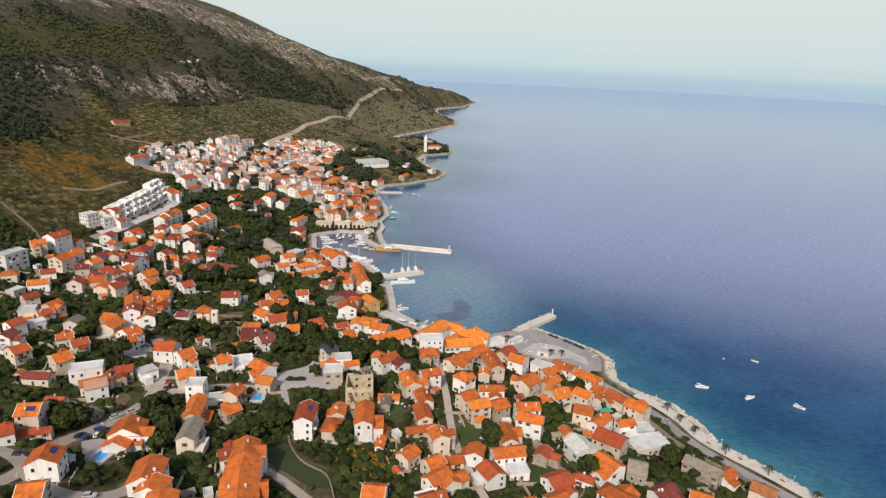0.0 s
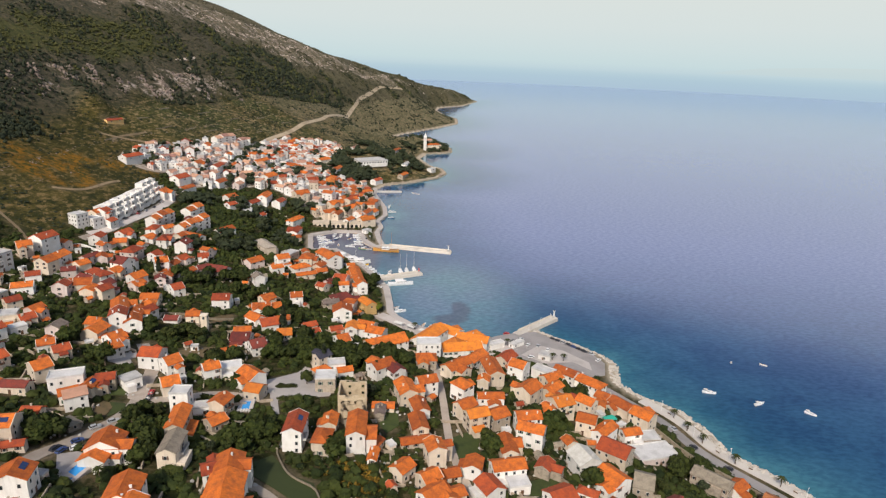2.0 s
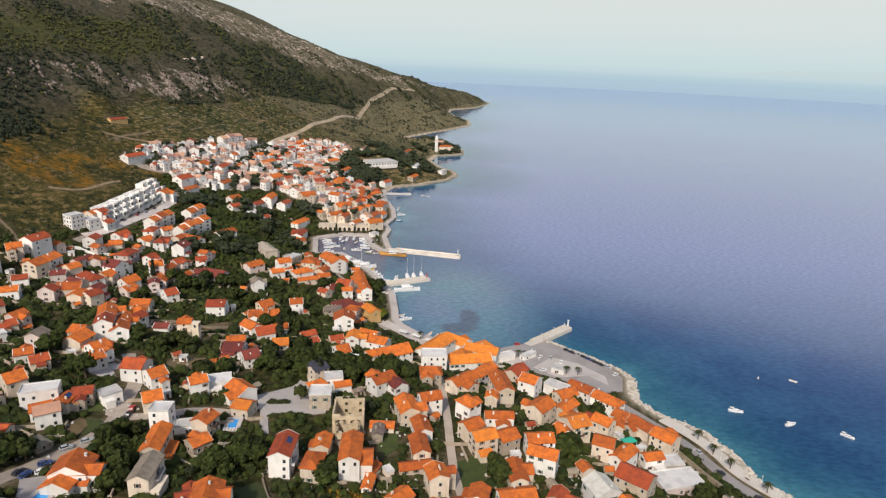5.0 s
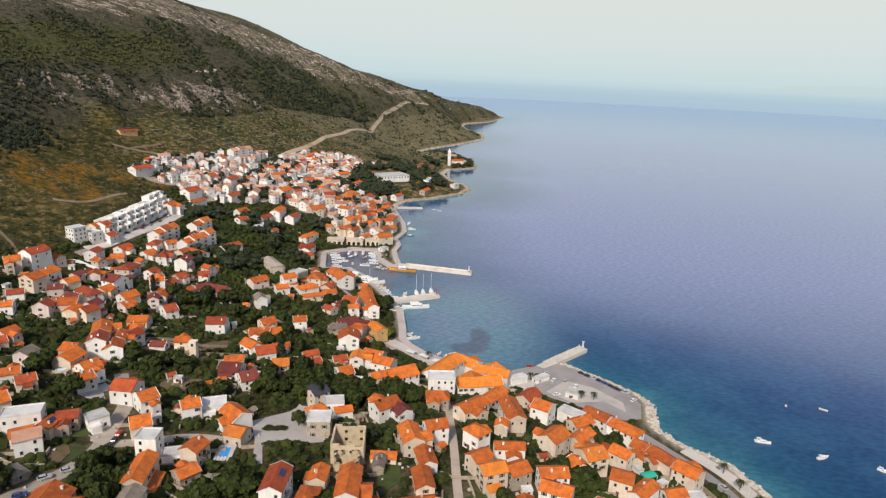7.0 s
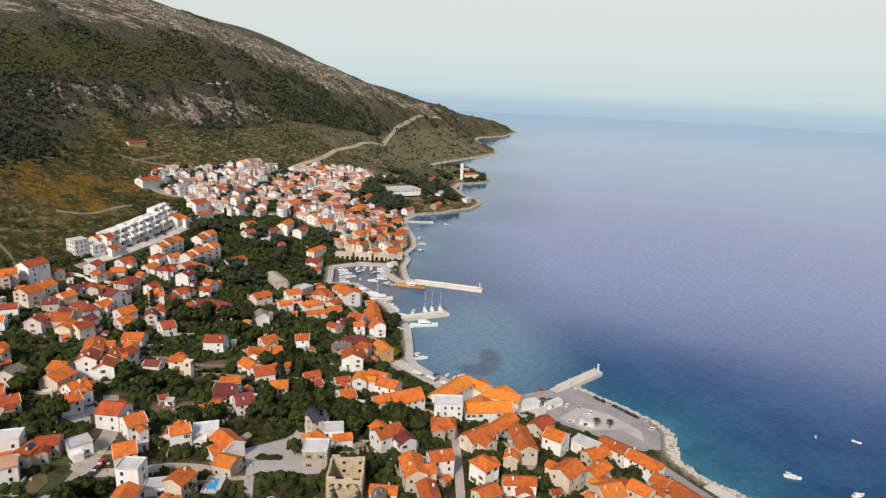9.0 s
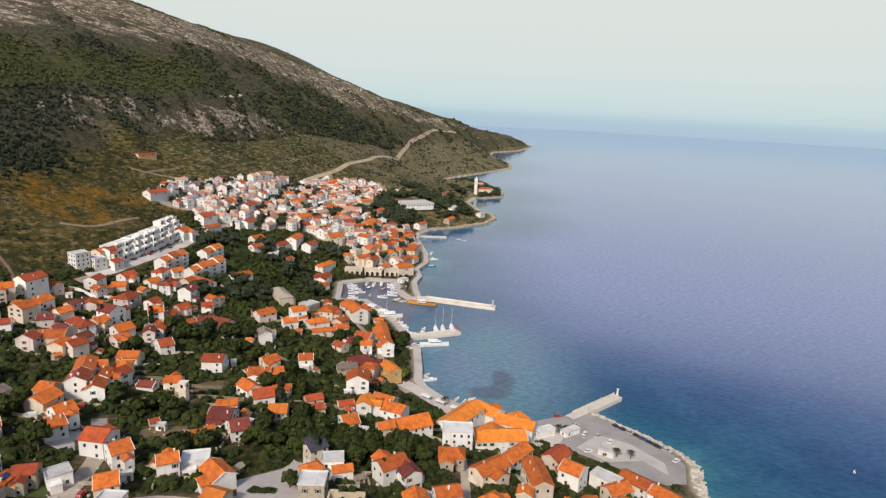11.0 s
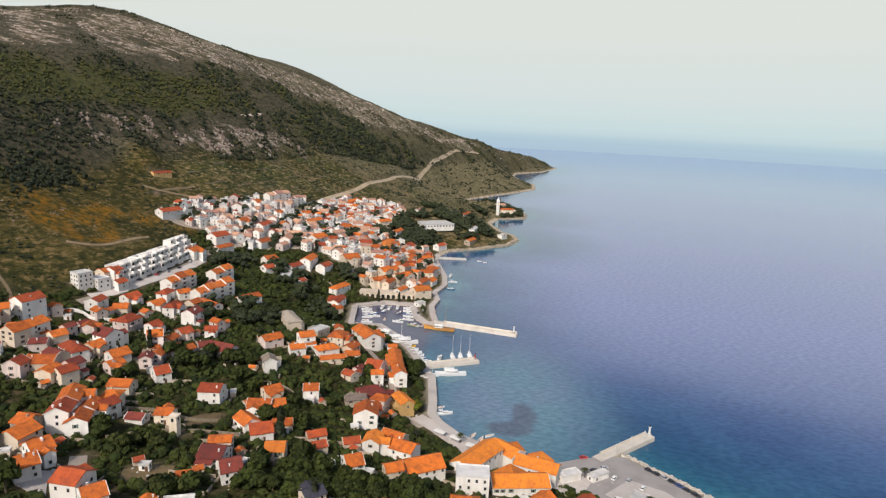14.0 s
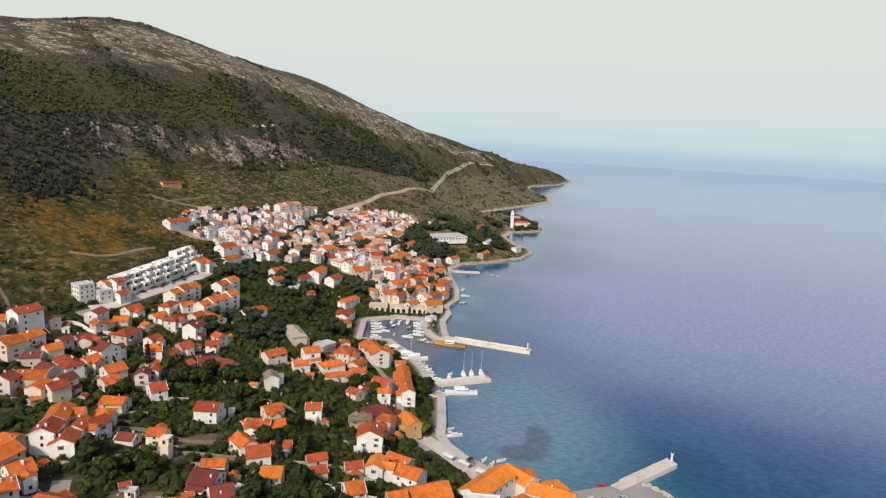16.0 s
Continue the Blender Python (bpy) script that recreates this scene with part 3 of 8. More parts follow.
GROVES = [(-200, 664, 11), (-196, 698, 7), (-140, 790, 12), (-160, 728, 9), (-133, 628, 10), (-108, 805, 10), (-178, 860, 6), (-110, 700, 6), (-238, 690, 4), (-172, 690, 6)]

# ---- the large structure: land, sea, distance ----
gx = spread_steps((-2300, -800, 40), (-800, -420, 14), (-420, -330, 7), (-330, 160, 3.2), (160, 260, 8))
gy = spread_steps((-320, 90, 14), (90, 700, 3.2), (700, 1350, 7), (1350, 3320, 22))
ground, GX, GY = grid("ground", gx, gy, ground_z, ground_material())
tagged(ground, "green and rocky mountainside above a coastal plain with fields", "ground", kind="structure")
d = shore_distance(GX, GY)
q, along, side = nearest(GX, GY, FOOT)
q = q * side
STONE, CLIFF, SUNNY = zones(GX, GY, q)
set_layer(ground, "hill", smooth((q + 12 + 14 * waves(GX, GY, 60, 1)) / 30))
gorse_bed = sum(smooth(1.35 - np.hypot((GX - a) / b, (GY - c) / e)) for a, b, c, e in ((-338, 20, 518, 26), (-317, 20, 515, 26), (-316, 16, 556, 30), (-296, 14, 520, 24), (-268, 12, 604, 14), (-300, 14, 590, 18)))
set_layer(ground, "field", np.clip(gorse_bed, 0, 1) * smooth(0.55 + 0.9 * waves(GX, GY, 30, 4) + 0.5 * waves(GX, GY, 12, 6)))
set_layer(ground, "crag", np.clip(0.34 * STONE + 0.34 * CLIFF - 0.25 * SUNNY + 0.10 * smooth((q - 110) / 60) * smooth((GY - 900) / 200), -0.25, 0.45) - 0.12)
set_layer(ground, "glade", SUNNY + 0.5 * smooth((q - 10) / 12) * smooth((75 - q) / 25) * smooth((GY - 960) / 60))
# grows with distance: how much the land is paled for haze
set_layer(ground, "far_haze", smooth((GY - 900 + 90 * waves(GX, GY, 150, 5)) / 350))
# field tones take over far off, which also lightens it for haze
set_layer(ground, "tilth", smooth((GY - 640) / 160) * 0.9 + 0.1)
built = smooth((330 - d) / 60) * smooth((-q - 75 + 10 * waves(GX, GY, 40, 2)) / 30) * smooth((900 - GY) / 120)
built *= 1 - smooth((-262 - GX) / 10) * smooth((GY - 410) / 20)
set_layer(ground, "town", built * 0.9)
set_layer(ground, "strand", smooth((7 - d) / 5))

sx = spread_steps((-4900, -200, 300), (-200, -40, 8), (-40, 60, 2.5), (60, 420, 8), (420, 1000, 60), (1000, 5000, 400))
sy = spread_steps((-4900, 0, 300), (0, 360, 8), (360, 470, 2.5), (470, 1320, 8), (1320, 2800, 40), (2800, 5000, 300))
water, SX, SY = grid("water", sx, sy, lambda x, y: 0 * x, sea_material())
tagged(water, "calm blue sea, turquoise near the shore", "sea", kind="structure")
d = shore_distance(SX, SY)
set_layer(water, "bay", 0.9 * smooth(1.25 - np.hypot((SX - 5) / 62, (SY - 430) / 95)))
# grows northward, where water seen at low angles mirrors more sky
set_layer(water, "offing_sheen", (0.25 + 0.75 * smooth((-d - 5) / 150)) * (0.08 + 0.92 * smooth((SY + 0.25 * SX - 270) / 410)))
set_layer(water, "shallow", np.exp(np.minimum(d, 0) / 17) * np.where(SY < 1400, 1, 0.5) * (1 - 0.85 * smooth((-45 - SX) / 12) * smooth((SY - 470) / 15)))
set_layer(water, "weed", 0.6 * smooth(3.2 - 3 * np.minimum(np.hypot((SX - 4) / 13, (SY - 394) / 9), np.hypot((SX - 12) / 7, (SY - 410) / 17)) + 0.4 * waves(SX, SY, 12, 2)) + 0.75 * smooth((-47 - SX) / 10) * smooth((SY - 478) / 15) * smooth((612 - SY) / 10))


def ring(name, radius, top, material, label):
    a = np.radians(np.arange(0, 361, 3))
    v = np.concatenate([np.stack([radius * np.cos(a), radius * np.sin(a) + 60, 0 * a + z], 1) for z in (-5, top)])
    n = len(a)
    i = np.arange(n - 1)
    ob = new(name, fast_mesh(name, v, np.stack([i, i + n, i + n + 1, i + 1], 1), material, True))
    return tagged(ob, label, "sky", kind="structure")


# the lowest band glows in far-sea tones below the hazy sky
ring("backdrop", 4850, 1700, haze_material("haze", [(0, (173, 196, 214)), (70, (177, 201, 215)), (104, (184, 207, 217)), (128, (193, 213, 220)), (170, (200, 219, 222)), (270, (207, 222, 223)), (420, (214, 224, 223)), (800, (221, 226, 221)), (1700, (224, 227, 222))]),
     "pale hazy sky over the sea horizon")


def far_island(name, start, end, reach, foot, height, seed):
    """A low island along the horizon, pale in the haze: from one bearing to another, in degrees east of north."""
    t = np.linspace(0, 1, 60)
    a = np.radians(start + (end - start) * t)
    h = height * np.minimum(1, 2.4 * np.sin(np.pi * t) ** 0.8) * (0.8 + 0.2 * waves(t, 0 * t, 0.4, seed))
    rows = [np.stack([r_ * np.sin(a), r_ * np.cos(a) + 60, foot + up], 1) for r_, up in ((reach - 40, 0 * t), (reach, h), (reach + 60, 0 * t))]
    n = len(t)
    i = np.arange(n - 1)
    f = np.concatenate([np.stack([i, i + 1, i + n + 1, i + n], 1), np.stack([i + n, i + n + 1, i + 2 * n + 1, i + 2 * n], 1)])
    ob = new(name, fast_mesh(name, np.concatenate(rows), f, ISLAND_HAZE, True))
    return tagged(ob, "far low island fading into pale haze", "island", kind="structure")


# haze in front of the island, painted as its own glow
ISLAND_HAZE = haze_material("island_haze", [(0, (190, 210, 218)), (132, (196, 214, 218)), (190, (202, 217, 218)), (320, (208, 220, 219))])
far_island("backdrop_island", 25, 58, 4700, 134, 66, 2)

# ---- quays, piers, promenade ----
def inset(line, off):
    pts = np.array(line, float)
    way = np.gradient(pts, axis=0)
    way /= np.linalg.norm(way, axis=1)[:, None]
    return pts + off * np.stack([-way[:, 1], way[:, 0]], 1)


def quay(name, line, width, top, material, label):
    """A paved edge with a wall down into the water."""
    out, back = inset(line, -0.8), inset(line, width)
    n = len(out)
    v = np.concatenate([np.c_[out, np.full(n, -2.0)], np.c_[out, np.full(n, top)], np.c_[back, np.full(n, top)], np.c_[back, np.full(n, -2.0)]])
    i = np.arange(n - 1)
    f = np.concatenate([np.stack([i + a * n, i + 1 + a * n, i + 1 + (a + 1) * n, i + (a + 1) * n], 1) for a in range(3)])
    ob = new(name, fast_mesh(name, v, f, material))
    occupy_line(np.concatenate([out[:-1] + (out[1:] - out[:-1]) * t for t in np.linspace(0, 1, 12)]), width)
    return tagged(ob, label, "quay", kind="structure")


quay("pavement_bay", SHORE[16:23], 4, 2.15, PROMENADE, "pale paved waterfront of the small bay")
quay("pavement_harbour", SHORE[22:28], 3.8, 2.1, PROMENADE, "pale paved harbour quay")
quay("pavement_basin", SHORE[27:33], 4.5, 2.1, PROMENADE, "pale paved quay round the harbour basin")
quay("pavement_north", SHORE[32:41], 4, 2.1, PROMENADE, "pale curving seafront path")
quay("pavement_beach", SHORE[41:47], 4, 1.8, SHORE_STONE, "pale pebble beach round the headland")
quay("pavement_islet", SHORE[48:53], 4, 1.9, SHORE_STONE, "pale rocky edge of the headland")


def slab(name, ax, ay, bx, by, width, top, material, label, category="pier"):
    """A straight mole from a to b, with a low parapet on its far side."""
    length, turn = math.hypot(bx - ax, by - ay), math.degrees(math.atan2(by - ay, bx - ax))
    bm = bmesh.new()
    add_box(bm, 0, length, -width / 2, width / 2, -3, top, bevel=0.2)
    add_box(bm, length * 0.12, length - 0.8, width / 2 - 0.9, width / 2 - 0.2, top - 0.1, top + 0.9, bevel=0.08)
    ob = new(name, from_bm(name, bm, material))
    ob.matrix_basis = pose(ax, ay, 0, 0, 0, turn)
    return tagged(ob, label, category, kind="structure")


slab("pier_jetty", 44, 367, 75, 396, 5.5, 2.4, MOLE, "pale concrete ferry jetty")
slab("pier_long", -52, 555, 12, 539, 5.0, 2.3, MOLE, "long pale stone harbour mole")
slab("pier_short", -50, 465, -15, 482, 5.5, 2.2, MOLE, "short pale stone mole with moored sailing boats")
slab("pier_small", -76, 790, -38, 794, 3, 1.4, CONCRETE, "low concrete landing stage")
carpark = [(20, 358), (38, 367), (57, 371), (75, 352), (87, 338), (90, 329), (86, 315), (77, 313), (62, 322), (44, 333), (28, 346)]
bm = bmesh.new()
vs = [bm.verts.new((x, y, 2.25)) for x, y in carpark]
bm.faces.new(vs)
low = bmesh.ops.extrude_face_region(bm, geom=bm.faces[:])
bmesh.ops.translate(bm, verts=[v for v in low["geom"] if isinstance(v, bmesh.types.BMVert)], vec=(0, 0, -4))
bmesh.ops.recalc_face_normals(bm, faces=bm.faces[:])
tagged(new("pavement_carpark", from_bm("pavement_carpark", bm, ASPHALT)), "grey asphalt car park on the ferry quay", "car park", kind="structure")
for x in range(15, 98, 2):
    occupy_line([(x, y) for y in range(312, 378, 2) if inside(np.array([x]), np.array([y]), np.array(carpark, float))[0]], 2)



def patch(name, corners, lift, material, label, category):
    """A piece of ground with its own cover, draped over the slope."""
    bm = bmesh.new()
    bm.faces.new([bm.verts.new((x, y, 0)) for x, y in corners])
    bmesh.ops.triangulate(bm, faces=bm.faces[:])
    for _ in range(3):
        bmesh.ops.subdivide_edges(bm, edges=bm.edges[:], cuts=1, use_grid_fill=True)
    for v in bm.verts:
        v.co.z = z_at(v.co.x, v.co.y) + lift
    rim = bmesh.ops.extrude_edge_only(bm, edges=[e for e in bm.edges if e.is_boundary])
    bmesh.ops.translate(bm, verts=[v for v in rim["geom"] if isinstance(v, bmesh.types.BMVert)], vec=(0, 0, -1.2))
    bmesh.ops.recalc_face_normals(bm, faces=bm.faces[:])
    poly = np.array(corners, float)
    (x0, y0), (x1, y1) = poly.min(0), poly.max(0)
    px, py = (a.ravel() for a in np.meshgrid(np.arange(x0, x1, 1.0), np.arange(y0, y1, 1.0)))
    sel = inside(px, py, poly)
    occupy_line(np.stack([px[sel], py[sel]], 1), 0.3)
    return tagged(new(name, from_bm(name, bm, material)), label, category, kind="structure")


patch("pavement_plaza", [(-86, 257), (-74, 269), (-72, 276), (-68, 275), (-67, 262), (-57, 254), (-56, 247), (-67, 243), (-77, 240), (-74, 229), (-77, 228), (-81, 244)], 0.3, PLAZA, "wide pale concrete square with low walls", "square")
patch("lawn", [(-76, 193), (-70, 199), (-67, 195), (-62, 187), (-53, 183), (-50, 173), (-56, 172), (-63, 177), (-73, 185)], 0.22, GRASS, "mown dark green lawn beside a garden wall", "lawn")
patch("plot_dry", [(-140, 217), (-143, 226), (-139, 228), (-136, 224), (-136, 217)], 0.2, DRY_PLOT, "dry sandy garden plot", "plot")
patch("plot_corner", [(-135, 217), (-136, 224), (-139, 228), (-133, 228), (-131, 224)], 0.22, LAWN_LIGHT, "green garden plot inside a bend of the lane", "plot")
patch("plot_parking", [(-134, 232), (-137, 243), (-133, 247), (-127, 235), (-128, 230)], 0.26, LANE, "sandy parking place between gardens", "parking")
patch("plot_garden", [(-143, 233), (-144, 241), (-137, 241), (-136, 234)], 0.2, LAWN_LIGHT, "green kitchen garden behind a wall", "plot")
patch("plot_yard", [(-155, 262), (-154, 272), (-148, 274), (-146, 270), (-148, 267), (-142, 258), (-149, 260)], 0.26, PLAZA, "pale concrete yard beside a white house", "yard")
patch("plot_field", [(-130, 276), (-132, 282), (-126, 288), (-118, 291), (-116, 280), (-123, 274)], 0.2, DRY_PLOT, "dry earth plot between gardens", "plot")
patch("plot_terrace", [(-135, 326), (-127, 338), (-123, 339), (-120, 331), (-130, 321)], 0.2, DRY_PLOT, "dry terraced plot beside a stone tower", "plot")
patch("plot_green", [(-5, 221), (4, 228), (6, 224), (4, 204), (-2, 201), (-5, 213)], 0.2, LAWN_LIGHT, "small green lawn between old houses", "lawn")
patch("plot_vegetables", [(22, 199), (34, 205), (35, 202), (24, 189), (20, 190)], 0.2, LAWN_LIGHT, "vegetable garden with low walls", "plot")
patch("plot_yard_low", [(-138, 190), (-133, 193), (-121, 189), (-119, 185), (-127, 186), (-124, 178), (-130, 175)], 0.35, PLAZA, "pale paved pool terrace", "terrace")
patch("plot_grove", [(-33, 241), (-28, 241), (-26, 226), (-31, 219), (-34, 226)], 0.2, LAWN_LIGHT, "green garden behind old houses", "plot")
for name, corners, label in (("pavement_slab", [(42.9, 338.4), (55.4, 351.2), (69.1, 344.5), (81.0, 329.5), (80.0, 320.4), (71.4, 330.6), (55.5, 327.9)], "pale concrete slabs of the ferry quay"), ("pavement_kiosk", [(21.6, 340.6), (28.6, 353.1), (39.9, 349.5), (35.1, 339.8), (26.6, 334.5)], "pale concrete apron by the jetty")):
    bm = bmesh.new()
    top = bmesh.ops.extrude_face_region(bm, geom=[bm.faces.new([bm.verts.new((x, y, 2.1)) for x, y in corners])])
    bmesh.ops.translate(bm, verts=[v for v in top["geom"] if isinstance(v, bmesh.types.BMVert)], vec=(0, 0, 0.27))
    bmesh.ops.recalc_face_normals(bm, faces=bm.faces[:])
    tagged(new(name, from_bm(name, bm, PLAZA)), label, "quay", kind="structure")

# roads and lanes
COAST_ROAD = [(62, 318), (80, 302), (93, 281), (101, 268), (107, 248), (115, 234), (125, 220), (135, 206), (150, 182), (168, 130)]
strip("road_coast", COAST_ROAD, 6.5, 0.25, ASPHALT, "grey coastal road along the promenade", "road")
strip("pavement_promenade", [(98, 290), (106, 278), (112, 266), (115, 250), (123, 238), (134, 224), (143, 210), (158, 186), (174, 140)], 6.5, 0.35, SEAWALK, "pale stone seaside promenade", "promenade")
strip("road_west", [(-150, 150), (-143, 166), (-145, 186), (-138, 200), (-133, 210), (-129, 221), (-129, 231), (-132, 242), (-134, 258), (-150, 285)], 5.5, 0.2, LANE, "pale worn street between the gardens", "road")
strip("road_cross", [(-129, 231), (-117, 234), (-104, 242), (-84, 241)], 4.5, 0.22, LANE, "pale lane between houses", "road")
strip("road_steps", [(-10, 300), (-8, 259), (-7, 228), (-6, 211), (-2, 194), (4, 172)], 3.2, 0.2, LANE, "narrow pale lane down through the houses", "lane")
strip("road_garden", [(-73, 180), (-64, 173), (-54, 164)], 3.5, 0.2, LANE, "pale garden path", "path")
strip("road_yard", [(-166, 180), (-150, 176), (-138, 162), (-125, 155), (-110, 157), (-108, 180)], 5, 0.22, LANE, "pale village yard and lane", "lane")
strip("road_hotel", [(-250, 430), (-247, 441), (-245, 463), (-241, 486), (-238, 533), (-242, 575), (-235, 620)], 5.5, 0.25, LANE, "pale street below the white hotel", "road")
strip("road_hill", [(-235, 740), (-222, 800), (-217, 850), (-200, 931), (-178, 1080), (-165, 1300), (-150, 1459), (-129, 1559), (-112, 1660), (-60, 1800)], 6.0, 0.5, GRAVEL, "pale gravel road along the foot of the mountain", "road", 8)
strip("road_fields", [(-334, 646), (-318, 660), (-304, 676), (-292, 688), (-280, 704)], 2.6, 0.3, FIELD_TRACK, "pale earth track through the fields", "track", 6)
strip("road_knoll", [(-322, 644), (-324, 655), (-321, 668), (-317, 684), (-312, 700)], 2.2, 0.3, FIELD_TRACK, "narrow earth track below the knoll", "track", 5)
strip("road_scrub", [(-298, 488), (-290, 496), (-284, 508), (-283, 524), (-282, 544), (-279, 556)], 2.4, 0.3, FIELD_TRACK, "brown earth track through the scrub", "track", 5)
strip("road_meadow", [(-310, 432), (-300, 427), (-289, 420), (-280, 415), (-270, 404)], 1.8, 0.25, FIELD_TRACK, "narrow pale path in the meadow", "path", 5)
strip("road_village", [(-304, 630), (-302, 616), (-296, 609), (-284, 606), (-272, 614), (-262, 628), (-246, 640)], 4.5, 0.3, LANE, "pale street round the village edge", "road")
strip("road_bay", [(-88, 470), (-66, 440), (-58, 410), (-52, 395), (-40, 384)], 4, 0.2, LANE, "narrow harbour street", "road")
strip("road_bay_terrace", [(-44, 395), (-35, 387), (-26, 377), (-18, 368), (-14, 363)], 8, 0.3, PROMENADE, "pale paved terrace behind the bay promenade", "terrace")

# ---- houses ----
def window_mesh(name, shutter):
    """A window as one piece: a surround standing proud, the pane set back in it, and open shutters if it has them."""
    xs = [-1.12, -0.62, -0.5, 0.5, 0.62, 1.12] if shutter else [-0.62, -0.5, 0.5, 0.62]
    zs = [-0.82, -0.7, 0.7, 0.82]
    bm = bmesh.new()
    at = {(i, k): bm.verts.new((x, -0.1, z)) for i, x in enumerate(xs) for k, z in enumerate(zs)}
    mid = len(xs) // 2 - 1
    pane = None
    for i in range(len(xs) - 1):
        for k in range(3):
            f = bm.faces.new((at[i, k], at[i + 1, k], at[i + 1, k + 1], at[i, k + 1]))
            f.material_index = 2 if shutter and i in (0, len(xs) - 2) else 0
            if i == mid and k == 1:
                pane = f
    bmesh.ops.inset_individual(bm, faces=[pane], thickness=0.03, depth=-0.08)
    pane.material_index = 1
    rim = bmesh.ops.extrude_edge_only(bm, edges=[e for e in bm.edges if e.is_boundary])
    bmesh.ops.translate(bm, verts=[v for v in rim["geom"] if isinstance(v, bmesh.types.BMVert)], vec=(0, 0.35, 0))
    return from_bm(name, bm, FRAME, GLASS, *([shutter] if shutter else []))


WINDOWS = [window_mesh("window_plain", None), window_mesh("window_green", SHUTTER_GREEN), window_mesh("window_brown", SHUTTER_BROWN)]
bm = bmesh.new()
add_box(bm, -0.8, 0.8, -0.05, 0.2, -1.15, 0.75, 1)
for x0, x1, z0, z1 in ((-0.9, 0.9, 0.75, 0.87), (-0.9, -0.8, -1.15, 0.75), (0.8, 0.9, -1.15, 0.75)):
    add_box(bm, x0, x1, -0.1, 0.2, z0, z1, 0)
BIG_WINDOW = from_bm("terrace_window", bm, FRAME, GLASS)
DOOR = box_mesh("door", DOOR_WOOD, -0.55, 0.55, -0.07, 0.2, 0, 2.1, bevel=0.03)
CHIMNEYS = {}
rng = random.Random(7)
PLACED = []


def body_mesh(length, width, height, rise, material):
    """Outer walls with gables, going down into the slope."""
    a, b = length / 2, width / 2
    v = [(-a, -b, -4.5), (a, -b, -4.5), (a, b, -4.5), (-a, b, -4.5), (-a, -b, height), (a, -b, height), (a, b, height), (-a, b, height), (-a, 0, height + rise), (a, 0, height + rise)]
    me = bpy.data.meshes.new("wall")
    me.from_pydata(v, [], [(0, 1, 5, 4), (2, 3, 7, 6), (1, 2, 6, 9, 5), (3, 0, 4, 8, 7), (4, 5, 9, 8), (6, 7, 8, 9), (3, 2, 1, 0)])
    me.materials.append(material)
    return me


def roof_mesh(length, width, height, rise, hip, material, verge=None):
    """Two or four slopes with eaves, their thickness, and a raised ridge."""
    eave, verge = 0.45, verge or VERGE
    a, b = length / 2 + (0.25 if not hip else eave), width / 2 + eave
    drop = rise * eave / (width / 2)
    z0, z1 = height - drop + 0.1, height + rise + 0.1
    c = a - (width / 2) * 0.85 if hip else a
    c = max(c, 0.4)
    ring_ = [(-a, -b), (a, -b), (a, b), (-a, b)]
    v = [(x, y, z0) for x, y in ring_] + [(-c, 0, z1), (c, 0, z1)]
    v += [(x, y, z - 0.24) for x, y, z in v]
    top = [(0, 1, 5, 4), (2, 3, 4, 5), (1, 2, 5), (3, 0, 4)] if hip else [(0, 1, 5, 4), (2, 3, 4, 5)]
    faces = list(top) + [tuple(reversed([i + 6 for i in f])) for f in top]
    loop = [0, 1, 2, 3] if hip else [0, 1, 5, 2, 3, 4]
    faces += [(loop[i], loop[i] + 6, loop[(i + 1) % len(loop)] + 6, loop[(i + 1) % len(loop)]) for i in range(len(loop))]
    n = len(v)
    v += [(x, y, z1 + z) for x in (-c, c) for y, z in ((-0.16, -0.1), (0, 0.09), (0.16, -0.1))]
    faces += [(n, n + 3, n + 4, n + 1), (n + 1, n + 4, n + 5, n + 2), (n, n + 1, n + 2), (n + 5, n + 4, n + 3)]
    edge = len(faces)
    if not hip:
        # mortared verges along the gables
        for sgn in (-1, 1):
            for side in (-1, 1):
                n = len(v)
                x0, x1 = sorted((sgn * (a + 0.02), sgn * (a - 0.17)))
                v += [(x, y, z) for x in (x0, x1) for y, z in ((side * (b + 0.02), z0 - 0.27), (side * (b + 0.02), z0 + 0.05), (0, z1 + 0.06), (0, z1 - 0.27))]
                faces += [(n, n + 1, n + 2, n + 3), (n + 7, n + 6, n + 5, n + 4), (n + 1, n + 5, n + 6, n + 2), (n, n + 4, n + 5, n + 1)]
    me = bpy.data.meshes.new("roof")
    me.from_pydata(v, [], faces)
    me.materials.append(material)
    me.materials.append(verge)
    me.polygons.foreach_set("material_index", [0] * edge + [1] * (len(faces) - edge))
    return me


def flat_mesh(length, width, height):
    bm = bmesh.new()
    a, b = length / 2 + 0.12, width / 2 + 0.12
    add_box(bm, -a, a, -b, b, height - 0.1, height + 0.18)
    for x0, x1, y0, y1 in ((-a, a, -b, -b + 0.25), (-a, a, b - 0.25, b), (-a, -a + 0.25, -b + 0.25, b - 0.25), (a - 0.25, a, -b + 0.25, b - 0.25)):
        add_box(bm, x0, x1, y0, y1, height + 0.18, height + 0.65)
    return from_bm("roof", bm, FLAT_ROOF)


WORDS = {1: "single-storey", 2: "two-storey", 3: "three-storey", 4: "four-storey", 5: "five-storey"}


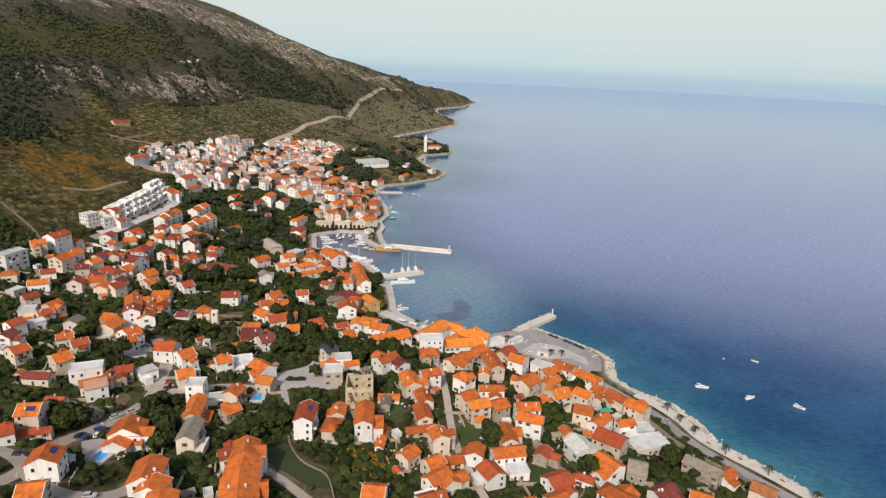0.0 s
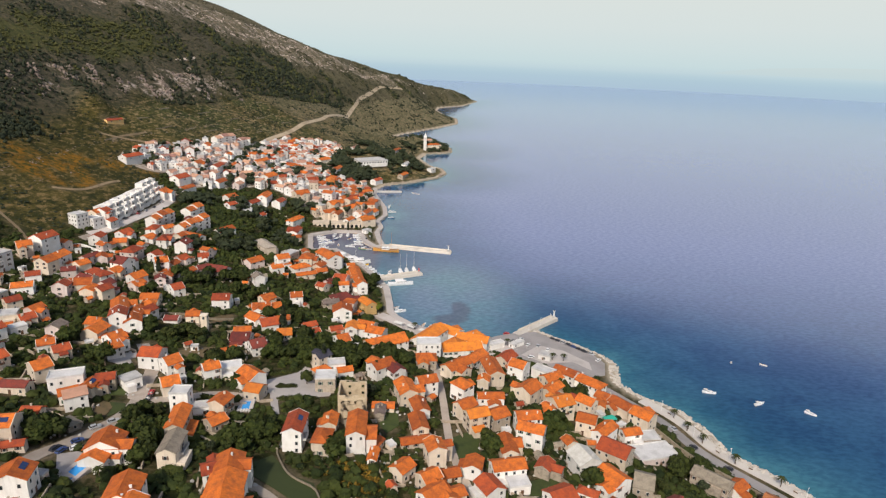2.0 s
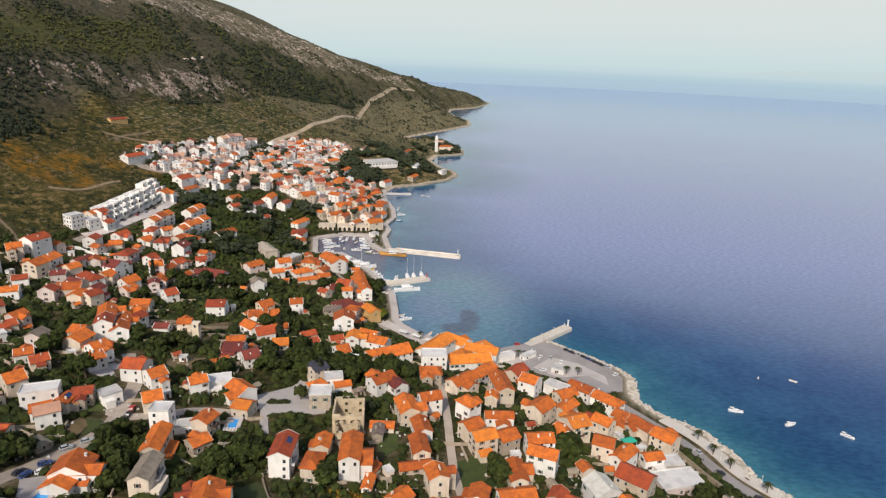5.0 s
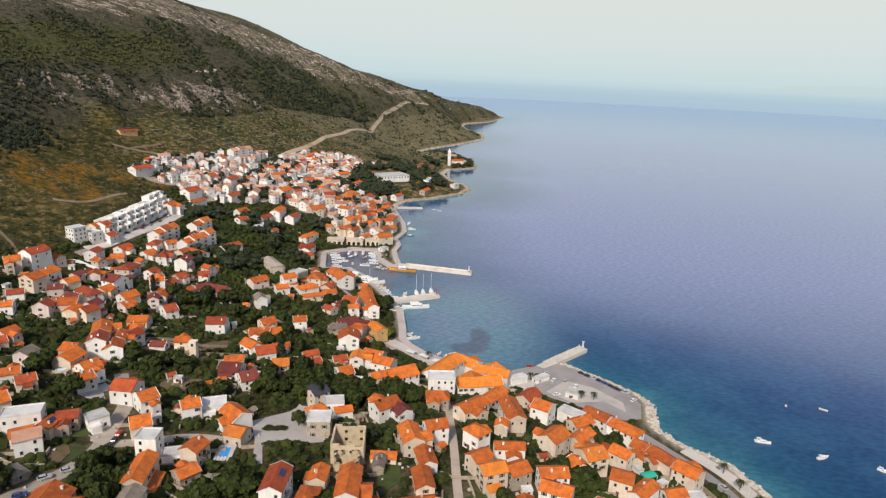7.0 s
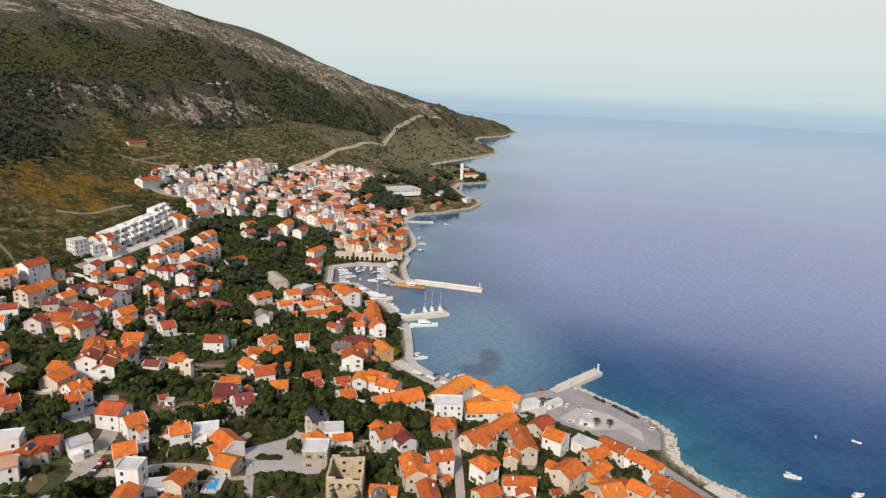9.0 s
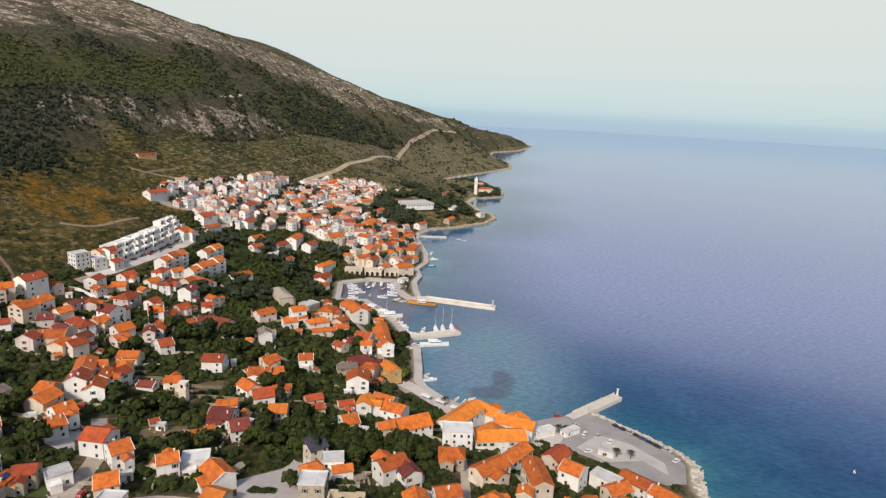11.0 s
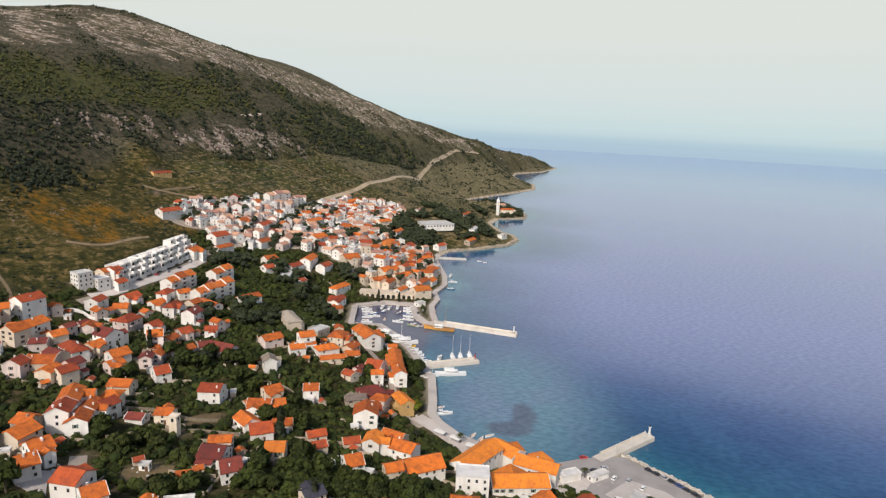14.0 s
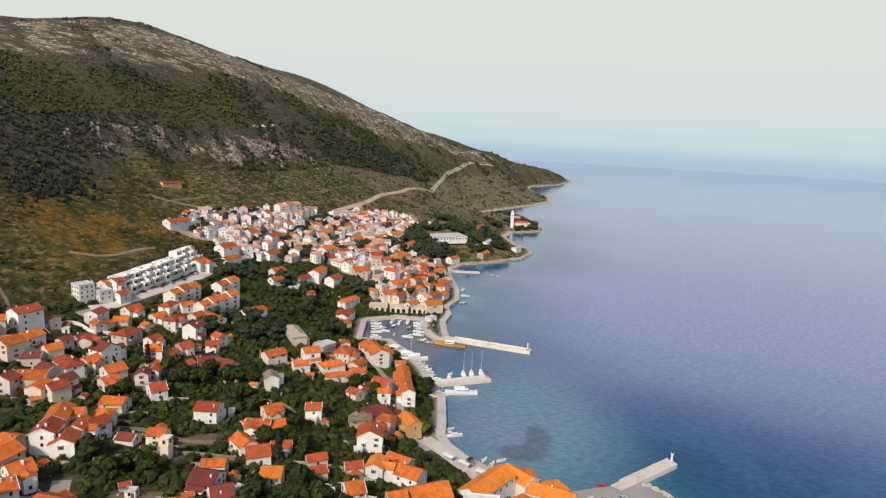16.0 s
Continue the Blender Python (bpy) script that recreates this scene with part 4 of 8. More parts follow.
def house(x, y, length, width, height, turn, kind, dense=None, extra="", lift=0.0):
    """A house: turn is the way of its ridge, kind a letter for the roof (W: flat) and one for the wall."""
    z = z_at(x, y) + lift
    flat = kind[0] == "W"
    wall_word, wall_mat = WALLS[kind[1]]
    storeys = max(1, min(5, round(height / 2.9)))
    roof_word = "flat" if flat else ROOFS[kind[0]][0]
    hip = not flat and rng.random() < 0.13 and length > width * 0.9
    turn += rng.uniform(-2, 2)
    cover = "a flat pale roof" if flat else f"a {'hipped' if hip else 'gabled'} {roof_word} roof"
    label = f"{WORDS[storeys]} {wall_word} house with {cover}"
    home = thing("house", pose(x, y, z, 0, 0, turn), label, "house", "houses of the town")
    rise = 0.0 if flat else 0.25 * width * rng.uniform(0.9, 1.1)
    part("wall", body_mesh(length, width, height, 0.0 if hip else rise, wall_mat), home)
    if flat:
        part("roof", flat_mesh(length, width, height), home)
    else:
        part("roof", roof_mesh(length, width, height, rise, hip, ROOFS[kind[0]][1], wall_mat if rng.random() < 0.3 else ROOFS[kind[0]][1]), home)
    reach = math.hypot(x + 10, y - 60)
    # chimneys
    if not flat:
        for _ in range(rng.choice((0, 0, 1, 1, 2)) if reach < 420 else 0):
            size = rng.choice((0.4, 0.5, 0.6))
            if (size, kind[1]) not in CHIMNEYS:
                bm = bmesh.new()
                add_box(bm, -size / 2, size / 2, -size / 2, size / 2, -1.0, 0.55)
                add_box(bm, -size / 2 - 0.08, size / 2 + 0.08, -size / 2 - 0.08, size / 2 + 0.08, 0.55, 0.67)
                CHIMNEYS[size, kind[1]] = from_bm("chimney", bm, wall_mat)
            u, v = rng.uniform(-0.35, 0.35) * length, rng.choice((-1, 1)) * rng.uniform(0.08, 0.3) * width
            part("chimney", CHIMNEYS[size, kind[1]], home, pose(u, v, height + rise * (1 - abs(v) / (width / 2)) + 0.35))
    # windows and a door on every side that stands clear of the slope
    look_ = rng.choice((0, 0, 0, 0, 1, 2)) if reach < 330 else rng.choice((0, 0, 2))
    step = dense or (2.7 if reach < 270 else 4.0 if reach < 420 else 6.2 if reach < 560 else 9.0)
    c, s = math.cos(radians(turn)), math.sin(radians(turn))
    door_side = rng.randrange(2)
    if storeys * 2.9 > height + 1.2:
        storeys -= 1
    for face in range(4):
        span, off, spin = ((length, width / 2, 0), (width, length / 2, 90), (length, width / 2, 180), (width, length / 2, 270))[face]
        count = max(1, int((span - 1.2) / step))
        for floor in range(max(1, storeys)):
            zf = 1.6 + floor * (height - 0.3) / max(1, storeys)
            if reach > 560 and floor < storeys - 1 and storeys > 1:
                continue
            for k in range(count):
                if rng.random() < 0.3 and not dense:
                    continue
                u = (k + 0.5) / count * span - span / 2 + rng.uniform(-0.25, 0.25)
                lx, ly = {0: (u, -off), 90: (off, u), 180: (-u, off), 270: (-off, -u)}[spin]
                if z + zf - 1.0 < z_at(x + c * lx - s * ly, y + s * lx + c * ly):
                    continue
                part("window", WINDOWS[look_], home, pose(lx, ly, zf, 0, 0, spin) @ Matrix.Diagonal((0.86, 1, 0.86, 1)))
        if face == 2 * door_side and reach < 400:
            lx, ly = {0: (0.8, -off), 180: (0.8, off)}[spin]
            part("door", DOOR, home, pose(lx, ly, z_at(x + c * lx - s * ly, y + s * lx + c * ly) - z - 0.1, 0, 0, spin))
    if extra == "solar" or (not flat and kind[0] in "or" and reach < 260 and rng.random() < 0.02):
        tilt = math.degrees(math.atan2(rise, width / 2))
        bm = bmesh.new()
        for i in (-1, 0, 1):
            add_box(bm, i * 1.05 - 0.5, i * 1.05 + 0.5, -0.9, 0.9, 0, 0.08)
        part("solar_panel", from_bm("solar_panel", bm, SOLAR), home, pose(length * 0.12, -width / 4, height + rise / 2 + 0.18, tilt, 0, 0), "dark blue solar panels")
    if not flat and reach < 600 and length > 6.5 and height > 3.2 and rng.random() < 0.38:
        # a lower gabled wing at right angles to the ridge
        wide, out, tall = rng.uniform(0.42, 0.6) * length, rng.uniform(2.2, 4.2), height * rng.uniform(0.72, 0.95)
        sgn = rng.choice((-1, 1))
        off = rng.uniform(-0.45, 0.45) * (length - wide)
        deep = out + width / 2 - 0.3
        lift_ = 0.25 * wide
        side_m = pose(off, sgn * (width / 2 + out - deep / 2), 0, 0, 0, 90)
        part("wing_wall", body_mesh(deep, wide, tall, lift_, wall_mat), home, side_m)
        part("wing_roof", roof_mesh(deep, wide, tall, lift_, False, ROOFS[kind[0]][1], ROOFS[kind[0]][1]), home, side_m)
        for floor in range(max(1, round(tall / 2.9))):
            zf = 1.6 + floor * 2.8
            lx, ly = off, sgn * (width / 2 + out)
            if zf + 0.8 < tall and z + zf - 1.0 > z_at(x + c * lx - s * ly, y + s * lx + c * ly):
                part("window", WINDOWS[look_], home, pose(lx, ly, zf, 0, 0, 0 if sgn < 0 else 180) @ Matrix.Diagonal((0.86, 1, 0.86, 1)))
    elif reach < 420 and rng.random() < 0.6 and height > 3.5:
        # a terrace or lean-to by the long side
        span, out, tall = rng.uniform(0.35, 0.75) * length, rng.uniform(1.8, 3.2), rng.choice((0.4, 2.6, 3.0))
        sgn = rng.choice((-1, 1))
        off = rng.uniform(-0.5, 0.5) * (length - span)
        y0, y1 = sorted((sgn * (width / 2 - 0.05), sgn * (width / 2 + out)))
        base = z_at(x - s * sgn * width / 2, y + c * sgn * width / 2) - z
        bm = bmesh.new()
        add_box(bm, off - span / 2, off + span / 2, y0, y1, -4.5, base + tall, bevel=0.05)
        if tall < 1 or flat or rng.random() < 0.4:
            add_box(bm, off - span / 2 - 0.1, off + span / 2 + 0.1, y0 - 0.1, y1 + 0.1, base + tall, base + tall + 0.15)
            part("annexe" if tall > 1 else "terrace", from_bm("annexe", bm, wall_mat if tall > 1 else CONCRETE), home)
        else:
            part("annexe", from_bm("annexe", bm, wall_mat), home)
            a0, a1, e0, e1 = off - span / 2 - 0.2, off + span / 2 + 0.2, sgn * (width / 2 + 0.02), sgn * (width / 2 + out + 0.3)
            h0, h1 = base + tall + 0.9, base + tall + 0.08
            v = [(u, e, h + up) for up in (0, 0.18) for e, h in ((e0, h0), (e1, h1)) for u in (a0, a1)]
            me = bpy.data.meshes.new("lean_to_roof")
            me.from_pydata(v, [], [(0, 1, 3, 2), (4, 6, 7, 5), (0, 2, 6, 4), (1, 5, 7, 3), (2, 3, 7, 6), (0, 4, 5, 1)])
            me.materials.append(ROOFS[kind[0]][1])
            part("lean_to_roof", me, home)
    if storeys > 1 and reach < 430 and height > 5 and rng.random() < 0.4:
        # a balcony before a dark door, with a thin rail
        wide, sgn = rng.uniform(0.3, 0.6) * length, rng.choice((-1, 1))
        off, zb, e = rng.uniform(-0.3, 0.3) * (length - wide), height * 0.5 - 0.1, sgn * width / 2
        bm = bmesh.new()
        add_box(bm, off - wide / 2, off + wide / 2, *sorted((e, e + sgn * 1.3)), zb, zb + 0.16)
        slab_ = part("balcony", from_bm("balcony", bm, CONCRETE), home)
        bm = bmesh.new()
        add_box(bm, off - wide / 2, off + wide / 2, *sorted((e + sgn * 1.2, e + sgn * 1.27)), zb + 0.16, zb + 1.05)
        for u in (off - wide / 2, off + wide / 2 - 0.07):
            add_box(bm, u, u + 0.07, *sorted((e, e + sgn * 1.2)), zb + 0.16, zb + 1.05)
        part("railing", from_bm("railing", bm, rng.choice((wall_mat, wall_mat, FRAME, SHUTTER_BROWN))), slab_)
        part("balcony_door", BIG_WINDOW, home, pose(off, e, zb + 1.35, 0, 0, 0 if sgn < 0 else 180))
    occupy_box(x, y, length + 1.5, width + 1.5, turn)
    PLACED.append((x, y, max(length, width) / 2))
    return home


# near, west
house(-156.9, 195.7, 7.6, 8.4, 7.9, 8, "oc", extra="solar")
house(-152.9, 189.1, 10.8, 3.8, 2.6, 15, "rc")
house(-159.6, 183.2, 7.0, 6.1, 4.4, 36, "rw")
house(-148.7, 223.0, 7.9, 6.8, 6.2, 33, "pw")
house(-159.0, 213.5, 7.0, 4.6, 3.1, 176, "rc")
house(-174.4, 229.6, 10.9, 5.3, 3.5, 176, "dc")
house(-135.5, 166.0, 7.7, 9.1, 7.0, 100, "ow", extra="solar")
house(-130.0, 149.9, 7.0, 7.6, 5.3, 13, "oc")
house(-121.7, 190.2, 8.7, 10.6, 7.0, 95, "ow")
house(-122.9, 185.4, 7.0, 8.4, 4.4, 86, "ow")
house(-110.8, 226.7, 7.0, 6.1, 8.8, 2, "Ww")
house(-105.9, 210.2, 14.4, 6.1, 7.0, 98, "oc")
house(-101.4, 192.3, 12.3, 6.1, 7.0, 91, "gc")
house(-104.4, 164.3, 11.3, 9.1, 6.2, 98, "ow")
house(-100.1, 157.4, 7.2, 8.4, 5.3, 90, "ow")
house(-94.9, 149.7, 7.8, 8.4, 5.3, 99, "ow")
house(-143.6, 208.2, 7.0, 4.6, 2.6, 148, "gs")
house(-102.7, 226.0, 7.0, 4.6, 3.5, 15, "Ww")
house(-78.9, 180.2, 9.1, 8.4, 7.9, 99, "ow")
house(-77.0, 169.6, 9.7, 10.6, 7.0, 93, "ow")
house(-75.3, 158.5, 13.7, 11.4, 6.2, 102, "ow")
house(-83.9, 179.9, 7.0, 6.1, 6.2, 22, "rw")
house(-63.7, 208.6, 13.0, 6.8, 8.8, 87, "rw", extra="solar")
house(-53.4, 205.1, 8.7, 6.1, 6.2, 83, "oc")
house(-52.5, 218.9, 7.8, 5.3, 5.3, 87, "oc")
house(-41.6, 210.7, 14.8, 6.8, 8.8, 93, "ow")
house(-34.6, 208.1, 7.0, 3.8, 2.6, 68, "oc")
house(-34.8, 200.7, 7.0, 3.0, 2.6, 81, "ow")
house(-33.1, 237.8, 9.1, 4.6, 2.6, 178, "oc")
house(-34.2, 232.0, 7.0, 3.8, 3.5, 88, "gs")
house(-24.0, 247.0, 11.8, 7.6, 7.0, 108, "oc")
house(-15.0, 254.4, 8.5, 6.8, 7.9, 19, "ow")
house(-18.1, 236.1, 10.2, 6.1, 4.4, 105, "ow")
house(-18.6, 221.8, 11.0, 6.1, 5.3, 100, "oc")
house(-20.0, 213.2, 11.3, 4.6, 2.6, 12, "oc")
house(-12.7, 204.6, 8.0, 6.5, 7.0, 106, "oc")
house(-24.3, 193.2, 7.0, 6.1, 4.4, 49, "oc")
house(-15.2, 188.4, 7.2, 6.1, 5.3, 33, "oc")
house(-14.0, 179.3, 9.0, 6.8, 5.3, 41, "ow")
house(-35.0, 166.6, 7.4, 9.1, 5.3, 176, "oc")
house(-16.2, 168.2, 9.2, 6.8, 4.4, 24, "ow")
house(-86.4, 241.6, 7.0, 6.8, 4.4, 164, "yc")
house(-95.8, 226.8, 7.0, 6.8, 6.2, 72, "oc")
house(-94.6, 216.2, 7.0, 6.1, 3.5, 46, "os")
house(-85.2, 211.9, 7.0, 3.8, 3.5, 92, "gs")
# near, east
house(0.7, 252.1, 7.9, 6.8, 7.9, 131, "ow")
house(12.8, 247.5, 11.3, 5.3, 6.2, 2, "ow")
house(1.0, 237.9, 7.8, 6.8, 6.2, 36, "oc")
house(4.9, 229.2, 9.0, 6.8, 7.9, 21, "yc")
house(14.0, 233.6, 8.0, 7.6, 6.2, 29, "os")
house(26.4, 231.7, 10.2, 6.8, 7.9, 4, "ow")
house(26.4, 223.2, 10.7, 6.8, 7.9, 155, "ow")
house(15.5, 213.8, 11.7, 6.1, 5.3, 97, "oc")
house(13.6, 199.6, 12.2, 6.8, 6.2, 10, "ow")
house(5.6, 186.9, 8.2, 7.6, 5.3, 117, "rw")
house(16.3, 194.0, 7.6, 7.6, 3.5, 9, "Ww")
house(44.4, 209.4, 9.8, 9.1, 7.0, 109, "ww")
house(53.5, 238.9, 8.0, 7.6, 7.0, 154, "oc")
house(60.5, 235.5, 11.5, 6.1, 6.2, 42, "ow")
house(60.9, 221.8, 12.3, 9.9, 6.2, 140, "rc")
house(73.7, 240.1, 8.2, 5.3, 5.3, 12, "ow")
house(44.7, 249.9, 8.7, 9.1, 7.9, 21, "yc")
house(31.9, 260.0, 10.4, 8.4, 7.0, 46, "oc")
house(44.7, 267.3, 10.9, 6.1, 7.0, 45, "oc")
house(48.2, 284.6, 10.0, 6.8, 6.2, 30, "oc")
house(59.2, 259.6, 8.2, 6.8, 7.0, 134, "oc")
house(73.1, 274.1, 9.5, 6.8, 6.2, 140, "oc")
house(78.0, 264.9, 11.9, 6.8, 7.0, 125, "oc")
house(84.6, 255.0, 9.8, 8.4, 7.9, 133, "oc")
house(58.0, 294.2, 12.0, 7.6, 7.9, 137, "ow")
house(68.4, 287.2, 15.7, 7.6, 7.9, 133, "ow")
house(80.8, 230.7, 17.7, 10.6, 3.5, 11, "Wp")
house(81.0, 242.3, 12.0, 6.8, 3.5, 6, "Ws")
house(52.3, 198.7, 10.3, 8.4, 7.0, 125, "ow")
house(30.0, 186.1, 9.2, 8.4, 5.3, 24, "rw")
house(27.3, 175.0, 7.0, 7.6, 4.4, 24, "oc")
house(50.3, 180.2, 12.1, 7.6, 5.3, 133, "ow")
house(64.2, 198.9, 7.0, 9.9, 7.0, 156, "gs")
house(70.7, 188.6, 10.1, 6.1, 4.4, 28, "dw")
house(84.7, 187.0, 7.8, 9.1, 4.4, 153, "oc")
house(97.6, 212.4, 14.7, 6.8, 6.2, 133, "gs")
house(108.0, 212.2, 8.0, 6.1, 4.4, 32, "ow")
house(118.9, 202.4, 9.3, 7.6, 5.3, 139, "bc")
house(41.6, 192.1, 7.0, 3.8, 3.5, 149, "rw")
house(-8.0, 195.1, 7.6, 5.3, 2.6, 16, "oc")
house(-11.0, 180.6, 9.4, 7.6, 4.4, 115, "oc")
house(-11.5, 344.5, 25.4, 10.6, 7.0, 57, "yw")
house(1.8, 357.7, 14.4, 9.1, 7.0, 137, "yw")
house(5.9, 324.3, 23.0, 10.6, 6.2, 8, "yw")
house(14.9, 346.5, 18.9, 9.1, 7.0, 161, "yw")
house(-12.6, 315.9, 12.7, 8.4, 8.8, 3, "Ww")
house(-14.4, 288.7, 9.7, 7.6, 6.2, 2, "os")
house(11.4, 300.9, 14.2, 6.8, 6.2, 53, "ow")
house(0.0, 280.1, 14.1, 7.6, 6.2, 40, "oc")
house(16.9, 276.6, 16.4, 7.6, 7.0, 99, "oc")
house(28.1, 303.9, 10.5, 7.6, 6.2, 49, "rc")
house(32.3, 289.2, 8.5, 8.4, 7.0, 145, "ow")
house(45.9, 292.5, 11.0, 6.1, 6.2, 142, "Ww")
house(-35.8, 272.2, 10.7, 7.6, 7.0, 41, "ow")
house(-29.7, 270.7, 9.6, 6.8, 6.2, 126, "dw")
house(-63.9, 276.1, 7.0, 6.1, 7.9, 42, "kc")
house(-56.6, 271.6, 7.8, 6.1, 6.2, 12, "Ww")
house(-62.3, 264.1, 7.0, 5.3, 5.3, 40, "oc")
house(-59.0, 253.4, 8.6, 7.6, 7.0, 2, "Ws")
house(-52.4, 267.9, 7.0, 4.6, 4.4, 21, "ow")
house(28.8, 347.6, 9.7, 4.6, 3.5, 30, "Ww")
house(41.8, 350.5, 9.6, 3.8, 2.6, 37, "Ww")
house(56.4, 334.5, 7.0, 6.1, 3.1, 152, "Ww")
# middle west
house(-157.6, 234.5, 12.3, 6.8, 7.0, 20, "Ww")
house(-144.8, 239.0, 7.0, 6.1, 5.3, 17, "rs")
house(-148.8, 233.2, 7.0, 5.3, 4.4, 89, "oc")
house(-153.2, 226.8, 7.0, 6.1, 4.4, 34, "ow")
house(-136.5, 241.5, 7.0, 6.1, 4.4, 44, "Ww")
house(-120.1, 240.0, 7.0, 8.4, 5.3, 31, "oc")
house(-135.9, 262.6, 9.0, 9.1, 7.0, 174, "rw")
house(-126.2, 257.6, 7.0, 8.4, 6.2, 44, "ow")
house(-108.5, 255.3, 7.0, 6.8, 6.2, 29, "ow")
house(-171.5, 241.4, 7.0, 9.1, 6.2, 46, "oc")
house(-191.4, 245.7, 7.0, 7.6, 5.3, 59, "rc")
house(-156.5, 268.0, 7.6, 9.1, 5.3, 51, "ow")
house(-174.4, 261.5, 7.0, 6.8, 4.4, 39, "rc")
house(-183.1, 266.1, 7.0, 6.1, 4.4, 31, "ow")
house(-90.9, 253.5, 11.0, 7.6, 5.3, 137, "ow")
house(-101.9, 262.0, 9.0, 6.8, 4.4, 19, "Ww")
house(-108.9, 281.4, 7.0, 5.3, 3.5, 21, "ow")
house(-209.1, 272.9, 7.0, 6.8, 5.3, 62, "rw")
house(-203.7, 258.9, 7.0, 6.8, 5.3, 87, "dw")
house(-204.3, 281.2, 7.0, 5.3, 3.5, 47, "Ww")
house(-222.4, 307.9, 7.0, 6.8, 5.3, 49, "rc")
house(-215.1, 293.2, 7.4, 7.6, 4.4, 23, "Wc")
house(-205.9, 291.4, 7.0, 6.8, 4.4, 49, "rc")
house(-206.5, 299.4, 7.0, 6.8, 6.2, 69, "op")
house(-185.8, 280.0, 7.0, 6.8, 7.0, 88, "gp")
house(-171.4, 285.3, 9.5, 9.1, 5.3, 79, "oc")
house(-259.1, 354.9, 14.1, 9.1, 8.8, 72, "Ww")
house(-260.6, 384.6, 8.3, 8.4, 7.0, 37, "oc")
house(-230.8, 330.8, 10.3, 6.8, 4.4, 21, "ow")
house(-250.0, 337.1, 7.7, 6.1, 4.4, 21, "oc")
house(-235.7, 318.1, 7.0, 5.3, 3.5, 71, "Wc")
house(-235.6, 348.6, 7.7, 6.1, 4.4, 31, "rw")
house(-172.4, 313.3, 13.5, 8.0, 8.4, 113, "ow")
house(-168.0, 301.6, 10.3, 8.0, 8.4, 107, "rw")
house(-164.2, 312.7, 8.1, 7.2, 6.1, 99, "ow")
house(-161.0, 301.2, 8.8, 8.0, 6.1, 112, "ow")
house(-160.2, 317.2, 7.0, 7.2, 6.1, 69, "rw")
house(-163.2, 325.4, 7.0, 7.2, 6.1, 12, "oc")
house(-167.9, 339.7, 9.8, 8.0, 4.6, 5, "oc")
house(-161.5, 359.9, 7.0, 8.8, 4.6, 46, "rw")
house(-132.1, 350.0, 9.8, 8.8, 6.1, 5, "rw")
house(-148.5, 318.2, 7.4, 5.6, 2.3, 180, "dw")
house(-138.8, 322.5, 7.0, 6.4, 4.6, 7, "oc")
house(-174.7, 293.0, 7.0, 8.0, 6.1, 172, "os")
house(-159.7, 278.9, 7.0, 9.6, 5.3, 57, "ow")
house(-125.6, 284.6, 3.4, 2.6, 2.3, 11, "Ww")
house(-107.1, 298.3, 9.2, 9.6, 4.6, 178, "dw")
house(-109.5, 308.9, 8.5, 5.6, 4.6, 11, "oc")
house(-97.4, 289.7, 7.2, 9.6, 5.3, 33, "dw")
# middle
house(-122.5, 395.5, 8.8, 6.4, 6.1, 120, "gw")
house(-110.0, 365.0, 8.1, 8.0, 4.6, 43, "oc")
house(-108.7, 346.9, 10.5, 7.2, 5.3, 6, "ow")
house(-102.1, 350.1, 7.0, 8.0, 5.3, 26, "oc")
house(-94.9, 378.1, 7.5, 8.0, 6.1, 13, "ow")
house(-108.6, 331.5, 9.9, 7.2, 3.8, 139, "ow")
house(-100.3, 325.7, 9.0, 9.6, 3.8, 28, "rw")
house(-95.0, 337.0, 8.3, 6.4, 3.0, 19, "oc")
house(-88.2, 309.7, 7.5, 8.0, 5.3, 11, "yc")
house(-79.4, 333.7, 7.8, 5.6, 3.0, 31, "rc")
house(-76.5, 321.0, 9.6, 5.6, 3.0, 33, "rc")
house(-64.8, 366.0, 10.3, 11.2, 8.4, 98, "ow")
house(-63.0, 392.3, 8.0, 7.2, 6.8, 166, "op")
house(-64.2, 449.3, 24.6, 7.2, 7.6, 105, "oc")
house(-59.3, 431.4, 13.6, 7.2, 7.6, 107, "ow")
house(-52.0, 398.9, 12.6, 7.2, 6.8, 124, "yy")
house(-68.6, 397.4, 14.0, 11.2, 6.1, 27, "ds")
house(-74.6, 386.8, 10.6, 6.4, 4.6, 23, "gs")
house(-72.9, 430.8, 9.6, 11.2, 6.1, 165, "rp")
house(-70.1, 421.5, 7.0, 5.6, 6.1, 13, "ow")
house(-65.1, 337.0, 7.3, 5.6, 3.0, 23, "rc")
house(-56.0, 338.6, 8.8, 7.2, 6.1, 86, "yw")
house(-48.3, 347.3, 10.8, 7.2, 6.8, 157, "oc")
house(-42.3, 338.0, 10.7, 8.8, 6.1, 159, "ow")
house(-58.6, 311.4, 7.0, 8.8, 4.6, 30, "ow")
house(-33.1, 322.6, 15.8, 11.2, 5.3, 31, "ow")
house(-43.3, 313.7, 7.0, 6.4, 4.6, 27, "oc")
